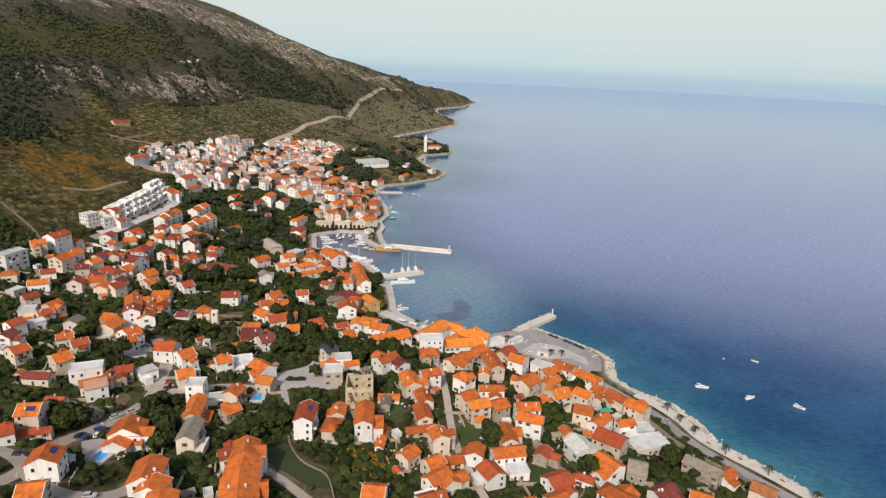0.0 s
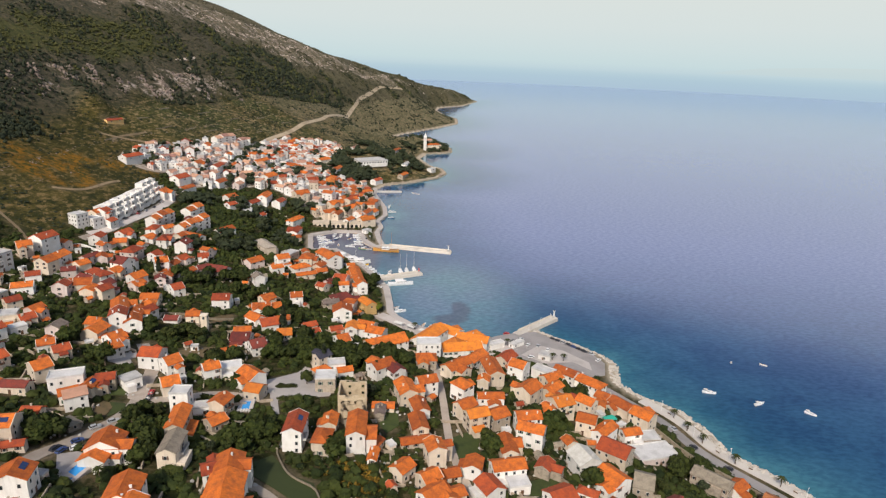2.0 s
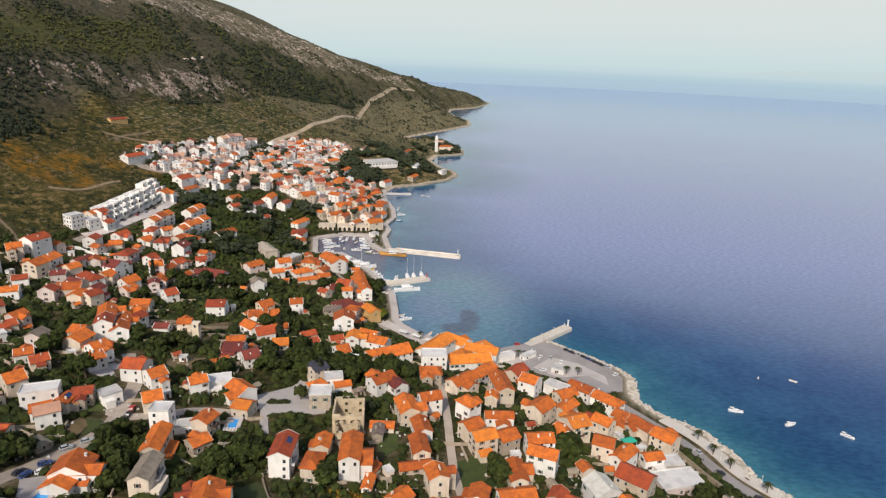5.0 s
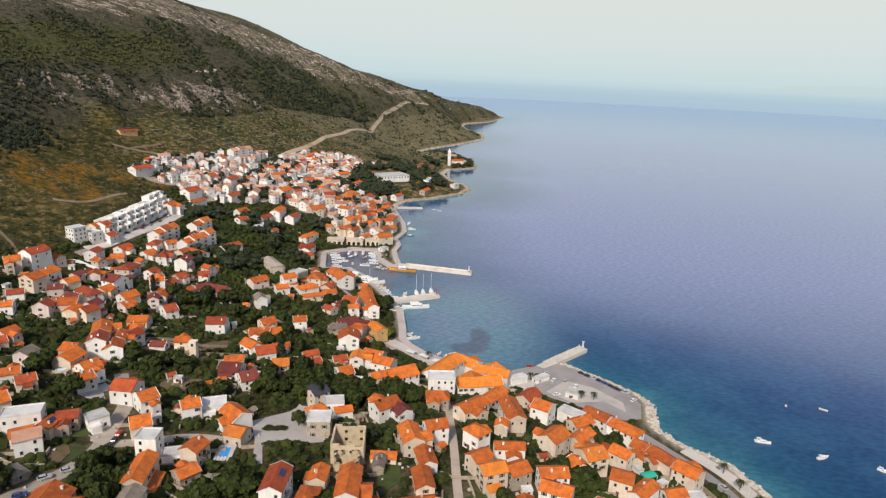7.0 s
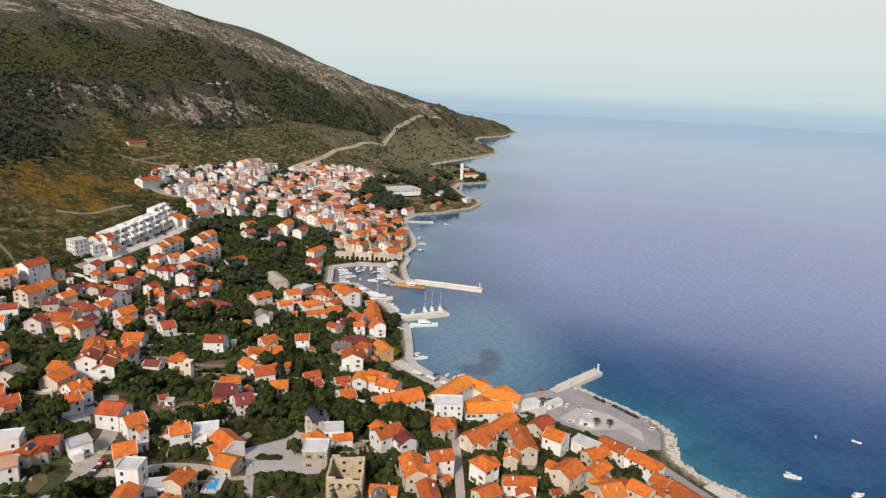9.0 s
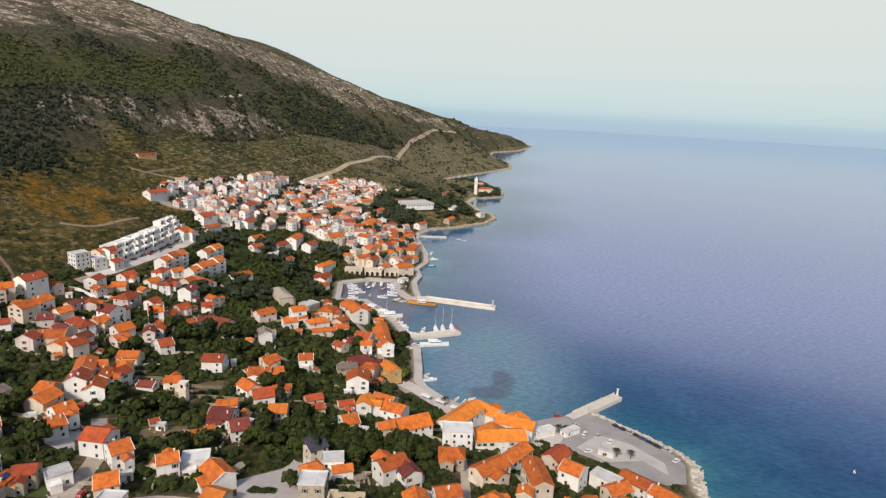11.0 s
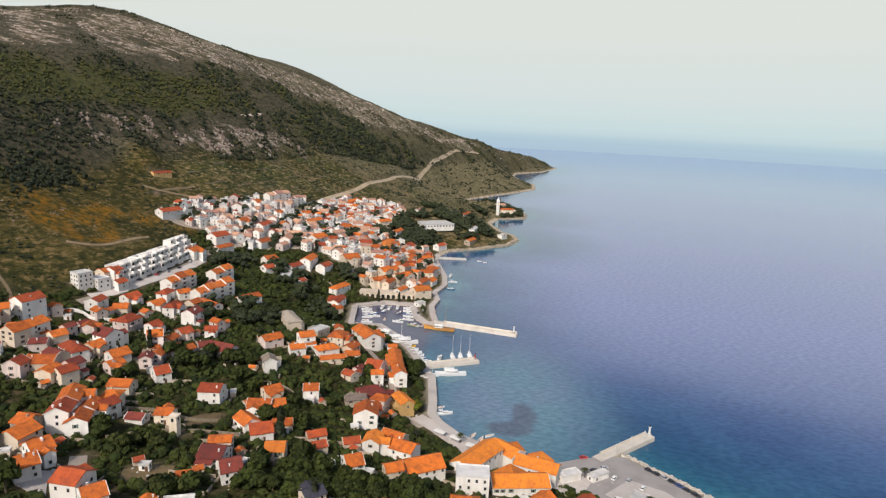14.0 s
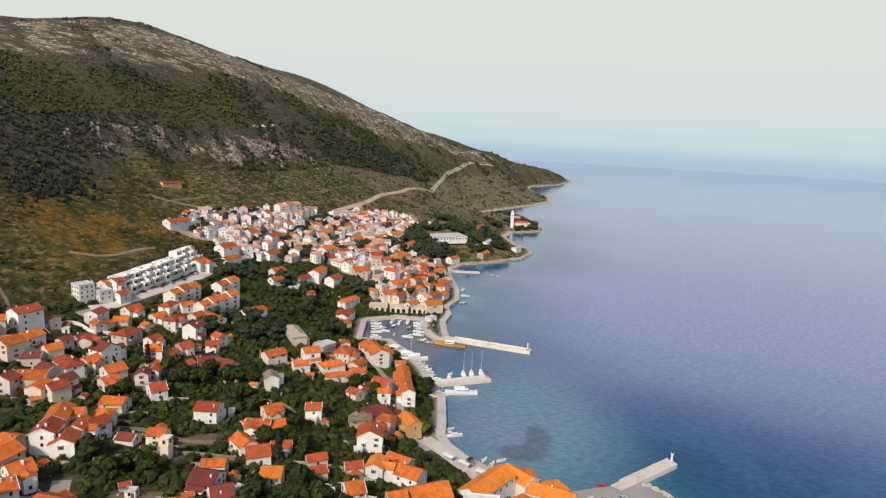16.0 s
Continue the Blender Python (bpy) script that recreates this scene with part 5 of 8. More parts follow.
# upper west
house(-256.3, 398.4, 13.0, 10.4, 9.9, 71, "rw")
house(-236.9, 364.8, 8.4, 9.6, 7.6, 77, "oc")
house(-236.1, 375.3, 11.5, 9.6, 7.6, 81, "ow")
house(-221.1, 372.4, 7.0, 8.0, 6.1, 57, "oc")
house(-206.7, 363.6, 15.6, 8.0, 5.3, 145, "rw")
house(-209.4, 354.6, 10.1, 8.0, 4.6, 156, "dc")
house(-202.4, 372.7, 7.4, 7.2, 4.6, 72, "oc")
house(-201.4, 382.2, 9.6, 10.4, 7.6, 159, "dw")
house(-186.9, 367.0, 8.8, 8.8, 5.3, 61, "ow")
house(-206.4, 342.9, 12.2, 8.8, 6.1, 13, "oc")
house(-212.9, 335.4, 7.3, 8.0, 6.1, 94, "rp")
house(-199.5, 337.0, 8.4, 7.2, 5.3, 93, "oc")
house(-192.8, 338.5, 7.6, 8.0, 6.1, 61, "rc")
house(-194.1, 345.2, 7.0, 7.2, 6.8, 74, "dp")
house(-238.9, 429.5, 10.7, 8.0, 6.1, 90, "rw")
house(-229.5, 448.4, 10.0, 8.0, 4.6, 72, "rw")
house(-224.0, 430.0, 8.5, 7.2, 4.6, 16, "oc")
house(-208.0, 410.0, 11.9, 9.6, 6.1, 80, "rp")
house(-181.8, 391.3, 7.9, 8.8, 8.4, 29, "ow")
house(-176.7, 397.1, 7.5, 6.4, 5.3, 80, "oc")
house(-173.0, 378.0, 7.7, 5.6, 4.6, 99, "op")
house(-171.6, 389.4, 7.5, 7.2, 4.6, 36, "rp")
house(-164.8, 391.1, 7.0, 6.4, 4.6, 60, "op")
house(-175.8, 410.1, 7.0, 7.2, 4.6, 58, "rp")
house(-182.6, 433.2, 9.3, 8.8, 7.6, 81, "dw")
house(-199.4, 442.5, 11.8, 7.2, 6.1, 89, "rw")
house(-212.9, 448.2, 8.6, 6.4, 3.8, 67, "ow")
house(-207.8, 471.3, 8.1, 7.2, 4.6, 51, "ow")
house(-215.4, 463.4, 10.6, 7.2, 5.3, 90, "rw")
house(-193.5, 456.8, 8.2, 7.2, 4.6, 73, "oc")
house(-184.4, 459.5, 17.0, 7.2, 4.6, 147, "ow")
house(-256.2, 465.4, 9.8, 7.2, 6.1, 79, "oc")
house(-169.6, 483.7, 16.3, 8.0, 4.6, 60, "ow")
house(-245.3, 461.9, 8.9, 7.2, 4.6, 81, "rw")
# harbour
house(-132.1, 457.1, 22.0, 8.5, 4.4, 122, "lc")
house(-132.3, 574.9, 18.4, 8.0, 5.3, 83, "rw")
house(-129.0, 556.9, 9.8, 6.4, 3.8, 45, "oc")
house(-158.8, 399.4, 7.0, 7.2, 4.6, 35, "dp")
house(-149.8, 400.2, 16.2, 9.6, 4.6, 161, "dp")
house(-132.0, 423.7, 11.4, 8.0, 4.6, 52, "op")
house(-114.8, 433.7, 8.8, 8.0, 6.8, 36, "ow")
house(-113.4, 456.2, 10.5, 8.0, 3.8, 63, "Ws")
house(-116.0, 420.8, 8.7, 5.6, 3.8, 33, "ow")
house(-101.3, 429.7, 12.4, 8.0, 5.3, 36, "ow")
house(-100.6, 453.2, 11.4, 9.6, 6.1, 87, "oc")
house(-88.0, 476.2, 21.8, 11.2, 7.6, 127, "ow")
house(-90.3, 443.0, 9.7, 7.2, 6.1, 71, "oc")
house(-87.6, 433.6, 8.3, 6.4, 5.3, 27, "ow")
house(-96.8, 425.2, 14.8, 4.8, 3.0, 24, "oc")
house(-137.0, 600.8, 19.9, 8.0, 5.3, 67, "ow")
house(-108.1, 624.5, 14.2, 7.2, 6.8, 44, "oc")
house(-98.9, 623.5, 16.2, 6.4, 6.8, 80, "oc")
house(-86.7, 615.3, 12.7, 6.4, 6.1, 67, "ow")
house(-89.6, 641.1, 19.5, 8.0, 6.8, 52, "oc")
house(-69.3, 617.3, 15.5, 9.6, 6.8, 39, "yc")
house(-72.2, 649.5, 18.5, 7.2, 6.1, 72, "op")
house(-67.2, 594.4, 7.4, 5.6, 3.0, 45, "Ww")
# far village
house(-164.6, 580.7, 8.0, 7.0, 4.6, 70, "rw")
house(-171.0, 657.3, 10.0, 8.0, 5.0, 30, "rw")
house(-338.0, 684.0, 20.0, 6.0, 2.8, 64, "ry")
house(-176.0, 577.0, 13.0, 8.0, 4.4, 100, "Ww")
house(-292.0, 612.0, 21.6, 9.6, 6.1, 70, "rw")
house(-138.4, 643.5, 14.9, 11.2, 6.8, 40, "oc")
house(-118.0, 713.7, 30.0, 9.6, 6.1, 95, "yc")
house(-69.7, 694.6, 16.9, 8.0, 6.1, 66, "op")
house(-82.9, 745.1, 24.3, 8.0, 6.1, 47, "oc")
house(-88.6, 671.0, 10.9, 7.2, 6.1, 46, "ow")
house(-72.7, 833.7, 16.7, 8.8, 6.1, 62, "rw")
house(-142.0, 830.3, 19.0, 9.6, 6.8, 53, "oc")
house(-123.6, 820.3, 23.9, 8.0, 5.3, 79, "ow")
house(-53.2, 1027.2, 30.0, 7.2, 4.6, 70, "op")
house(-34.4, 910.8, 30.0, 7.2, 4.6, 76, "Ww")
house(2.8, 930.4, 13.7, 7.2, 4.6, 62, "Ww")
house(-38.2, 876.5, 21.5, 8.0, 3.8, 68, "os")
house(-178.2, 676.4, 17.7, 11.2, 6.1, 68, "ow")
house(-200.4, 735.2, 26.5, 8.8, 6.8, 73, "ow")
house(-232.4, 676.8, 19.9, 8.8, 6.1, 87, "rw")
house(-246.6, 608.8, 16.1, 11.2, 6.8, 69, "rw")
house(-235.4, 592.6, 16.7, 8.0, 5.3, 71, "ow")
house(-243.9, 557.4, 13.0, 8.8, 6.1, 87, "ow")
house(-218.9, 639.1, 17.7, 9.6, 5.3, 76, "ow")
house(-170.5, 622.3, 20.9, 9.6, 6.1, 87, "ow")
house(-177.6, 602.6, 14.9, 8.0, 4.6, 68, "rw")
house(-169.8, 750.8, 16.1, 8.8, 6.1, 52, "ow")
house(-167.5, 708.0, 16.8, 8.0, 6.1, 60, "pw")
house(-203.4, 661.6, 25.2, 9.6, 6.1, 97, "pw")
house(-196.5, 595.9, 11.3, 8.8, 5.3, 59, "ow")
house(-156.7, 622.5, 15.0, 9.0, 4.8, 75, "rw")
house(-190.3, 576.1, 9.9, 7.2, 4.6, 60, "rw")
house(-111.3, 931.2, 27.5, 7.2, 3.8, 81, "pw")
house(-150.5, 751.3, 15.2, 7.2, 4.6, 70, "pw")
house(-179.3, 775.9, 16.8, 8.0, 6.1, 71, "Ww")


# smaller houses that fill the closest-built quarters
fill = random.Random(5)
for corners, wanted, kinds in (([(-255, 395), (-238, 475), (-200, 505), (-172, 470), (-162, 420), (-165, 375), (-190, 340), (-225, 350)], 16, ("rw", "ow", "dp", "op")),
                               ([(-112, 470), (-78, 500), (-62, 455), (-52, 420), (-62, 380), (-80, 400), (-98, 440)], 8, ("ow", "rc", "oc", "dp")),
                               ([(-20, 190), (0, 300), (60, 300), (95, 270), (70, 200), (40, 175)], 8, ("ow", "oc", "oc", "rs"))):
    area = np.array(corners, float)
    found = tries = 0
    while found < wanted and tries < 3000:
        tries += 1
        x, y, size = fill.uniform(*np.percentile(area[:, 0], (0, 100))), fill.uniform(*np.percentile(area[:, 1], (0, 100))), fill.uniform(5.5, 8)
        if inside(np.array([x]), np.array([y]), area)[0] and all(math.hypot(x - a, y - b) > b_ + size * 0.62 for a, b, b_ in PLACED) and is_free(np.array([x]), np.array([y]))[0]:
            house(x, y, size, size * fill.uniform(0.75, 0.95), fill.choice((3.4, 4.5, 5.5)), fill.choice((60, 150, 75, 20, 110)), fill.choice(kinds))
            found += 1

# ---- single buildings ----
def apartment_block(x, y, turn, count, unit, width, height, kind="ow"):
    """Stepped holiday flats: units with their own roofs and balconies."""
    z = z_at(x, y)
    block = thing("apartment_block", pose(x, y, z, 0, 0, turn), "white stepped block of holiday flats with orange tiled roofs and balconies", "apartments")
    for i in range(count):
        u, h = (i - (count - 1) / 2) * unit, height + (i % 2) * 0.9 + i * 0.5
        m = pose(u, 0, 0)
        part("wall", body_mesh(unit - 0.04, width, h, 0.26 * width, WALLS[kind[1]][1]), block, m)
        part("roof", roof_mesh(unit - 0.3, width, h, 0.26 * width, False, ROOFS[kind[0]][1]), block, m)
        for sgn in (-1, 1):
            for f in range(3):
                zf = 1.5 + f * 2.9
                part("window", WINDOWS[2], block, pose(u, sgn * width / 2, zf, 0, 0, 0 if sgn < 0 else 180))
                if f:
                    y0, y1 = sorted((sgn * width / 2, sgn * (width / 2 + 1.2)))
                    bm = bmesh.new()
                    add_box(bm, -unit * 0.38, unit * 0.38, y0, y1, zf - 1.25, zf - 1.1)
                    rail = sorted((sgn * (width / 2 + 1.1), sgn * (width / 2 + 1.2)))
                    add_box(bm, -unit * 0.38, unit * 0.38, *rail, zf - 1.1, zf - 0.25)
                    part("balcony", from_bm("balcony", bm, WALLS["w"][1]), block, m)
    occupy_box(x, y, unit * count + 3, width + 3, turn)


def hotel_wing(x, y, z, turn, length, levels, label):
    """White terraced hotel wing: bays that step forward and back, each storey set back behind a terrace with deep dark openings."""
    wing = thing("hotel_wing", pose(x, y, z, 0, 0, turn), label, "hotel")
    white = WALLS["w"][1]
    bays = max(2, round(length / 6))
    w = length / bays
    for k in range(levels):
        for i in range(bays):
            x0 = -length / 2 + i * w
            front = -9 + 3.4 * k + (1.3 if (i + k) % 2 else 0.0)
            bm = bmesh.new()
            z0, z1 = (-5 if k == 0 else 2.95 * k), 2.95 * (k + 1)
            # solid back, side walls and slab leave a loggia open in front
            add_box(bm, x0, x0 + w, front + 1.5, 9, z0, z1)
            add_box(bm, x0, x0 + 0.3, front, front + 1.5, z0, z1 - 0.003)
            add_box(bm, x0 + w - 0.3, x0 + w, front, front + 1.5, z0, z1 - 0.003)
            add_box(bm, x0 + 0.3, x0 + w - 0.3, front, front + 1.5, z1 - 0.35, z1 - 0.003)
            add_box(bm, x0 + 0.3, x0 + w - 0.3, front - 0.02, front + 0.2, z0, 2.95 * k + 0.75)
            part("storey", from_bm("storey", bm, white), wing)
            bm = bmesh.new()
            add_box(bm, x0 + 0.05, x0 + w - 0.05, front - 0.15, front + 0.1, z1 + 0.003, z1 + 0.8)
            add_box(bm, x0 - 0.1, x0 + 0.1, front - 0.1, front + 2.6, z1 + 0.003, z1 + rng.choice((0.8, 1.6, 2.2)))
            part("parapet", from_bm("parapet", bm, white), wing)
            part("window", BIG_WINDOW, wing, pose(x0 + w / 2, front + 1.5, 2.95 * k + 1.3) @ Matrix.Diagonal((w / 2.6, 1, 1, 1)))
    for i in range(bays):
        if rng.random() < 0.6:
            u = -length / 2 + (i + rng.uniform(0.2, 0.6)) * w
            part("roof_box", box_mesh("roof_box", rng.choice((white, FLAT_ROOF, CONCRETE)), u, u + rng.uniform(1.2, 3.0), 3.5, 3.5 + rng.uniform(1.5, 4), 2.95 * levels, 2.95 * levels + rng.uniform(0.6, 1.7), bevel=0.05), wing)
    occupy_box(x, y, length + 4, 22, turn)



hotel_wing(-253, 486, 41.6, 86, 24, 3, "white hotel wing with stepped terraces and loggias")
hotel_wing(-252, 510, 41.9, 87, 24, 3, "white hotel wing with stepped terraces and loggias")
hotel_wing(-252, 534, 41.9, 88, 24, 3, "white hotel wing with stepped terraces and loggias")
hotel_wing(-253, 558, 42.2, 90, 24, 4, "tall white end wing of the hotel")
house(-260, 448, 9, 9, 8.6, 62, "Ww", 2.6)
house(-253, 455, 8, 10, 6.0, 62, "Ww", 2.6)
house(-252, 468, 8, 8, 8.0, 80, "rw")
strip("terrace_hotel", [(-250, 440), (-244, 452), (-241, 474), (-238, 500), (-236, 530), (-237, 560)], 6, 0.4, PROMENADE, "pale paved terrace along the hotel", "terrace")
apartment_block(-219, 487, 78, 3, 8.0, 9.5, 7.5)
apartment_block(-207, 524, 72, 2, 9.0, 9.5, 7.5)
apartment_block(-193, 482, 70, 4, 7.5, 9.5, 7.0)
apartment_block(-249, 762, 62, 3, 10, 10, 8.5, "pw")
apartment_block(-236, 778, 60, 2, 9, 9, 6.5, "pw")


def ruin(x, y, turn, wide, deep, tall):
    """Roofless stone castle: four walls with window holes and broken tops."""
    keep = thing("castle_ruin", pose(x, y, z_at(x, y), 0, 0, turn), "roofless cream stone castle ruin with empty windows", "ruin")
    for face, (span, off, spin) in enumerate(((wide, deep / 2, 0), (deep, wide / 2, 90), (wide, deep / 2, 180), (deep, wide / 2, 270))):
        bm = bmesh.new()
        n = max(2, int(span / 2.6))
        w = span / n
        for i in range(n):
            x0 = -span / 2 + i * w
            hole = 1.0 if i % 2 == 0 else 0.0
            top = tall + rng.uniform(-1.6, 0.3)
            if hole:
                for z0, z1 in ((-4, 1.4), (2.9, 4.6), (6.0, top)):
                    add_box(bm, x0, x0 + w, -0.35, 0.35, z0, z1)
                for z0, z1 in ((1.4, 2.9), (4.6, 6.0)):
                    add_box(bm, x0, x0 + 0.3 * w, -0.35, 0.35, z0, z1)
                    add_box(bm, x0 + 0.7 * w, x0 + w, -0.35, 0.35, z0, z1)
            else:
                add_box(bm, x0, x0 + w, -0.35, 0.35, -4, top)
        lx, ly = {0: (0, -off), 90: (off, 0), 180: (0, off), 270: (-off, 0)}[spin]
        part("wall", from_bm("wall", bm, CASTLE), keep, pose(lx, ly, 0, 0, 0, spin))
    occupy_box(x, y, wide + 2, deep + 2, turn)


CASTLE = surface("castle_stone", (0.60, 0.49, 0.34), (0.36, 0.28, 0.19), 0.5, 2.5, 0.95, 0.1, 0.8, 0.1)
ruin(-46, 240, 4, 11, 13, 8.5)
ruin(-45, 229, 4, 8, 7, 5.5)


def stone_tower(x, y, size, tall, label, category, material, cap=None):
    t = thing("tower", pose(x, y, z_at(x, y)), label, category)
    bm = bmesh.new()
    add_box(bm, -size / 2, size / 2, -size / 2, size / 2, -3, tall, bevel=0.06)
    add_box(bm, -size / 2 - 0.2, size / 2 + 0.2, -size / 2 - 0.2, size / 2 + 0.2, tall * 0.72, tall * 0.72 + 0.3)
    add_box(bm, -size / 2 - 0.2, size / 2 + 0.2, -size / 2 - 0.2, size / 2 + 0.2, tall, tall + 0.35)
    part("shaft", from_bm("shaft", bm, material), t)
    for spin in (0, 90, 180, 270):
        lx, ly = {0: (0, -1), 90: (1, 0), 180: (0, 1), 270: (-1, 0)}[spin]
        part("opening", WINDOWS[0], t, pose(lx * size / 2, ly * size / 2, tall * 0.86, 0, 0, spin))
    if cap:
        part("spire", tube_mesh("spire", cap, size * 0.62, 0.05, tall + 0.35, tall + 0.35 + size * 1.1, 4), t, pose(0, 0, 0, 0, 0, 45))
    occupy_box(x, y, size + 2, size + 2, 0)


stone_tower(-130, 313, 3.2, 8.2, "pale square stone tower standing in the gardens", "tower", WALLS["c"][1])
# the monastery on the headland
stone_tower(-4, 1150, 5.5, 24, "white stone bell tower of the monastery", "bell tower", WALLS["w"][1], WALLS["w"][1])
house(10, 1160, 22, 9, 8, 20, "oc", 4)
house(22, 1175, 20, 8, 6, 100, "oc", 4)
house(0, 1175, 18, 8, 7, 25, "ps", 4)


def hall(x, y, turn, length, width, height):
    h = thing("sports_hall", pose(x, y, z_at(x, y), 0, 0, turn), "long pale hall with a grey ribbed flat roof", "hall")
    bm = bmesh.new()
    add_box(bm, -length / 2, length / 2, -width / 2, width / 2, -4, height)
    part("wall", from_bm("wall", bm, WALLS["w"][1]), h)
    bm = bmesh.new()
    add_box(bm, -length / 2 - 0.6, length / 2 + 0.6, -width / 2 - 0.6, width / 2 + 0.6, height, height + 0.5)
    for i in range(int(length / 3)):
        u = -length / 2 + 1.5 + 3 * i
        add_box(bm, u - 0.15, u + 0.15, -width / 2, width / 2, height + 0.5, height + 0.7)
    part("roof", from_bm("roof", bm, FLAT_ROOF), h)
    n = int(length / 4)
    for i in range(n):
        part("window", BIG_WINDOW, h, pose((i + 0.5) / n * length - length / 2, -width / 2, height * 0.55))
    occupy_box(x, y, length + 3, width + 3, turn)


hall(-86, 890, 30, 42, 30, 4.5)


def arcade(ax, ay, bx, by, tall, count):
    """The harbour's long quay building: a row of arches under a terrace."""
    length, turn = math.hypot(bx - ax, by - ay), math.degrees(math.atan2(by - ay, bx - ax))
    a = thing("arcade", pose((ax + bx) / 2, (ay + by) / 2, 2.0, 0, 0, turn), "cream stone harbour arcade with a row of arched openings", "arcade")
    bm = bmesh.new()
    add_box(bm, -length / 2, length / 2, 1.2, 9, -2, tall - 0.002)
    part("body", from_bm("body", bm, WALLS["c"][1]), a)
    bm = bmesh.new()
    add_box(bm, -length / 2 - 0.3, length / 2 + 0.3, -0.3, 9.3, tall, tall + 0.9)
    part("terrace", from_bm("terrace", bm, WALLS["c"][1]), a)
    w = length / count
    for i in range(count):
        x0 = -length / 2 + i * w
        pts = [(x0 + 0.18 * w + 0.64 * w * (0.5 - 0.5 * math.cos(t)), tall * 0.45 + 0.32 * w * math.sin(t)) for t in np.linspace(0, math.pi, 9)]
        v = [(x0, 0, -2), (x0 + 0.18 * w, 0, -2)] + [(px, 0, pz) for px, pz in pts] + [(x0 + 0.82 * w, 0, -2), (x0 + w, 0, -2), (x0 + w, 0, tall), (x0, 0, tall)]
        v2 = [(px, 1.1, pz) for px, _, pz in v]
        n = len(v)
        me = bpy.data.meshes.new("arch")
        me.from_pydata(v + v2, [], [tuple(range(n))[::-1], tuple(range(n, 2 * n))] + [(k, (k + 1) % n, (k + 1) % n + n, k + n) for k in range(n)])
        me.materials.append(WALLS["c"][1])
        part("arch", me, a)
        part("opening", box_mesh("opening", GLASS, x0 + 0.2 * w, x0 + 0.8 * w, 1.12, 1.25, -1.5, tall * 0.7), a)
    occupy_box((ax + bx) / 2, (ay + by) / 2 + 5, length + 2, 14, turn)


arcade(-121, 606, -72, 610, 5.0, 11)


def pool(x, y, turn, length, width):
    p = thing("swimming_pool", pose(x, y, z_at(x, y) + 0.7, 0, 0, turn), "bright blue garden swimming pool with a pale stone surround", "pool")
    bm = bmesh.new()
    for x0, x1, y0, y1 in ((-length / 2 - 1.5, length / 2 + 1.5, -width / 2 - 1.5, -width / 2), (-length / 2 - 1.5, length / 2 + 1.5, width / 2, width / 2 + 1.5),
                           (-length / 2 - 1.5, -length / 2, -width / 2, width / 2), (length / 2, length / 2 + 1.5, -width / 2, width / 2)):
        add_box(bm, x0, x1, y0, y1, -2.5, 0)
    part("surround", from_bm("surround", bm, PROMENADE), p)
    part("basin_water", box_mesh("basin_water", POOL, -length / 2, length / 2, -width / 2, width / 2, -2.5, -0.15), p)
    for i in range(4):
        part("sun_lounger", box_mesh("sun_lounger", CANVAS, -0.95, 0.95, -0.3, 0.3, 0.0, 0.35, bevel=0.05), p, pose(-length / 2 - 1.0, -width / 2 + 0.6 + i * 1.1, 0))
    occupy_box(x, y, length + 3, width + 3, turn)


pool(-127, 179.5, 75, 7.5, 3.8)
pool(-88, 233, 95, 6, 3)


def beacon(x, y, z, tall, colour, label):
    b = thing("harbour_beacon", pose(x, y, z), label, "beacon")
    part("base", tube_mesh("base", CONCRETE, 1.2, 1.0, 0, 1.0, 10), b)
    part("column", tube_mesh("column", colour, 0.55, 0.4, 1.0, tall, 10), b)
    part("gallery", tube_mesh("gallery", colour, 0.8, 0.8, tall, tall + 0.2, 10), b)
    part("lantern", tube_mesh("lantern", GLASS, 0.35, 0.3, tall + 0.2, tall + 1.1, 8), b)


beacon(9.5, 539.5, 2.3, 5.0, ALUMINIUM, "small pale harbour light on the end of the mole")
beacon(74, 394.5, 2.4, 4.5, ALUMINIUM, "white steel light on the end of the jetty")
beacon(-17, 481, 2.2, 3.0, paint("signal_red", (0.5, 0.05, 0.04)), "small red harbour light")


def canopy(x, y, turn, length, width, cloth, label):
    c = thing("canopy", pose(x, y, z_at(x, y), 0, 0, turn), label, "canopy")
    for u in (-1, 1):
        for v in (-1, 1):
            part("post", tube_mesh("post", ALUMINIUM, 0.06, 0.06, 0, 2.6, 6), c, pose(u * (length / 2 - 0.2), v * (width / 2 - 0.2), 0))
    rows = [((t - 0.5) * width, 2.6 + 0.35 * math.sin(math.pi * t)) for t in np.linspace(0, 1, 7)]
    v = [(u, y_, z_ - drop) for drop in (0, 0.06) for y_, z_ in rows for u in (-length / 2, length / 2)]
    f = [(2 * i, 2 * i + 1, 2 * i + 3, 2 * i + 2) for i in range(6)] + [(14 + 2 * i, 16 + 2 * i, 17 + 2 * i, 15 + 2 * i) for i in range(6)]
    f += [(2 * i + e, 2 * i + 2 + e, 2 * i + 16 + e, 2 * i + 14 + e) for i in range(6) for e in (0, 1)] + [(0, 1, 15, 14), (12, 13, 27, 26)]
    part("cloth", fast_mesh("cloth", v, f, cloth), c)
    occupy_box(x, y, length, width, turn)


canopy(68, 252, 20, 6, 4, AWNING, "green awning over a terrace")
for i, (x, y) in enumerate([(-22, 372), (-30, 377), (-14, 366)]):
    canopy(x, y, 140 + 6 * i, 6, 3.6, CANVAS, "pale cafe awning on the waterfront")


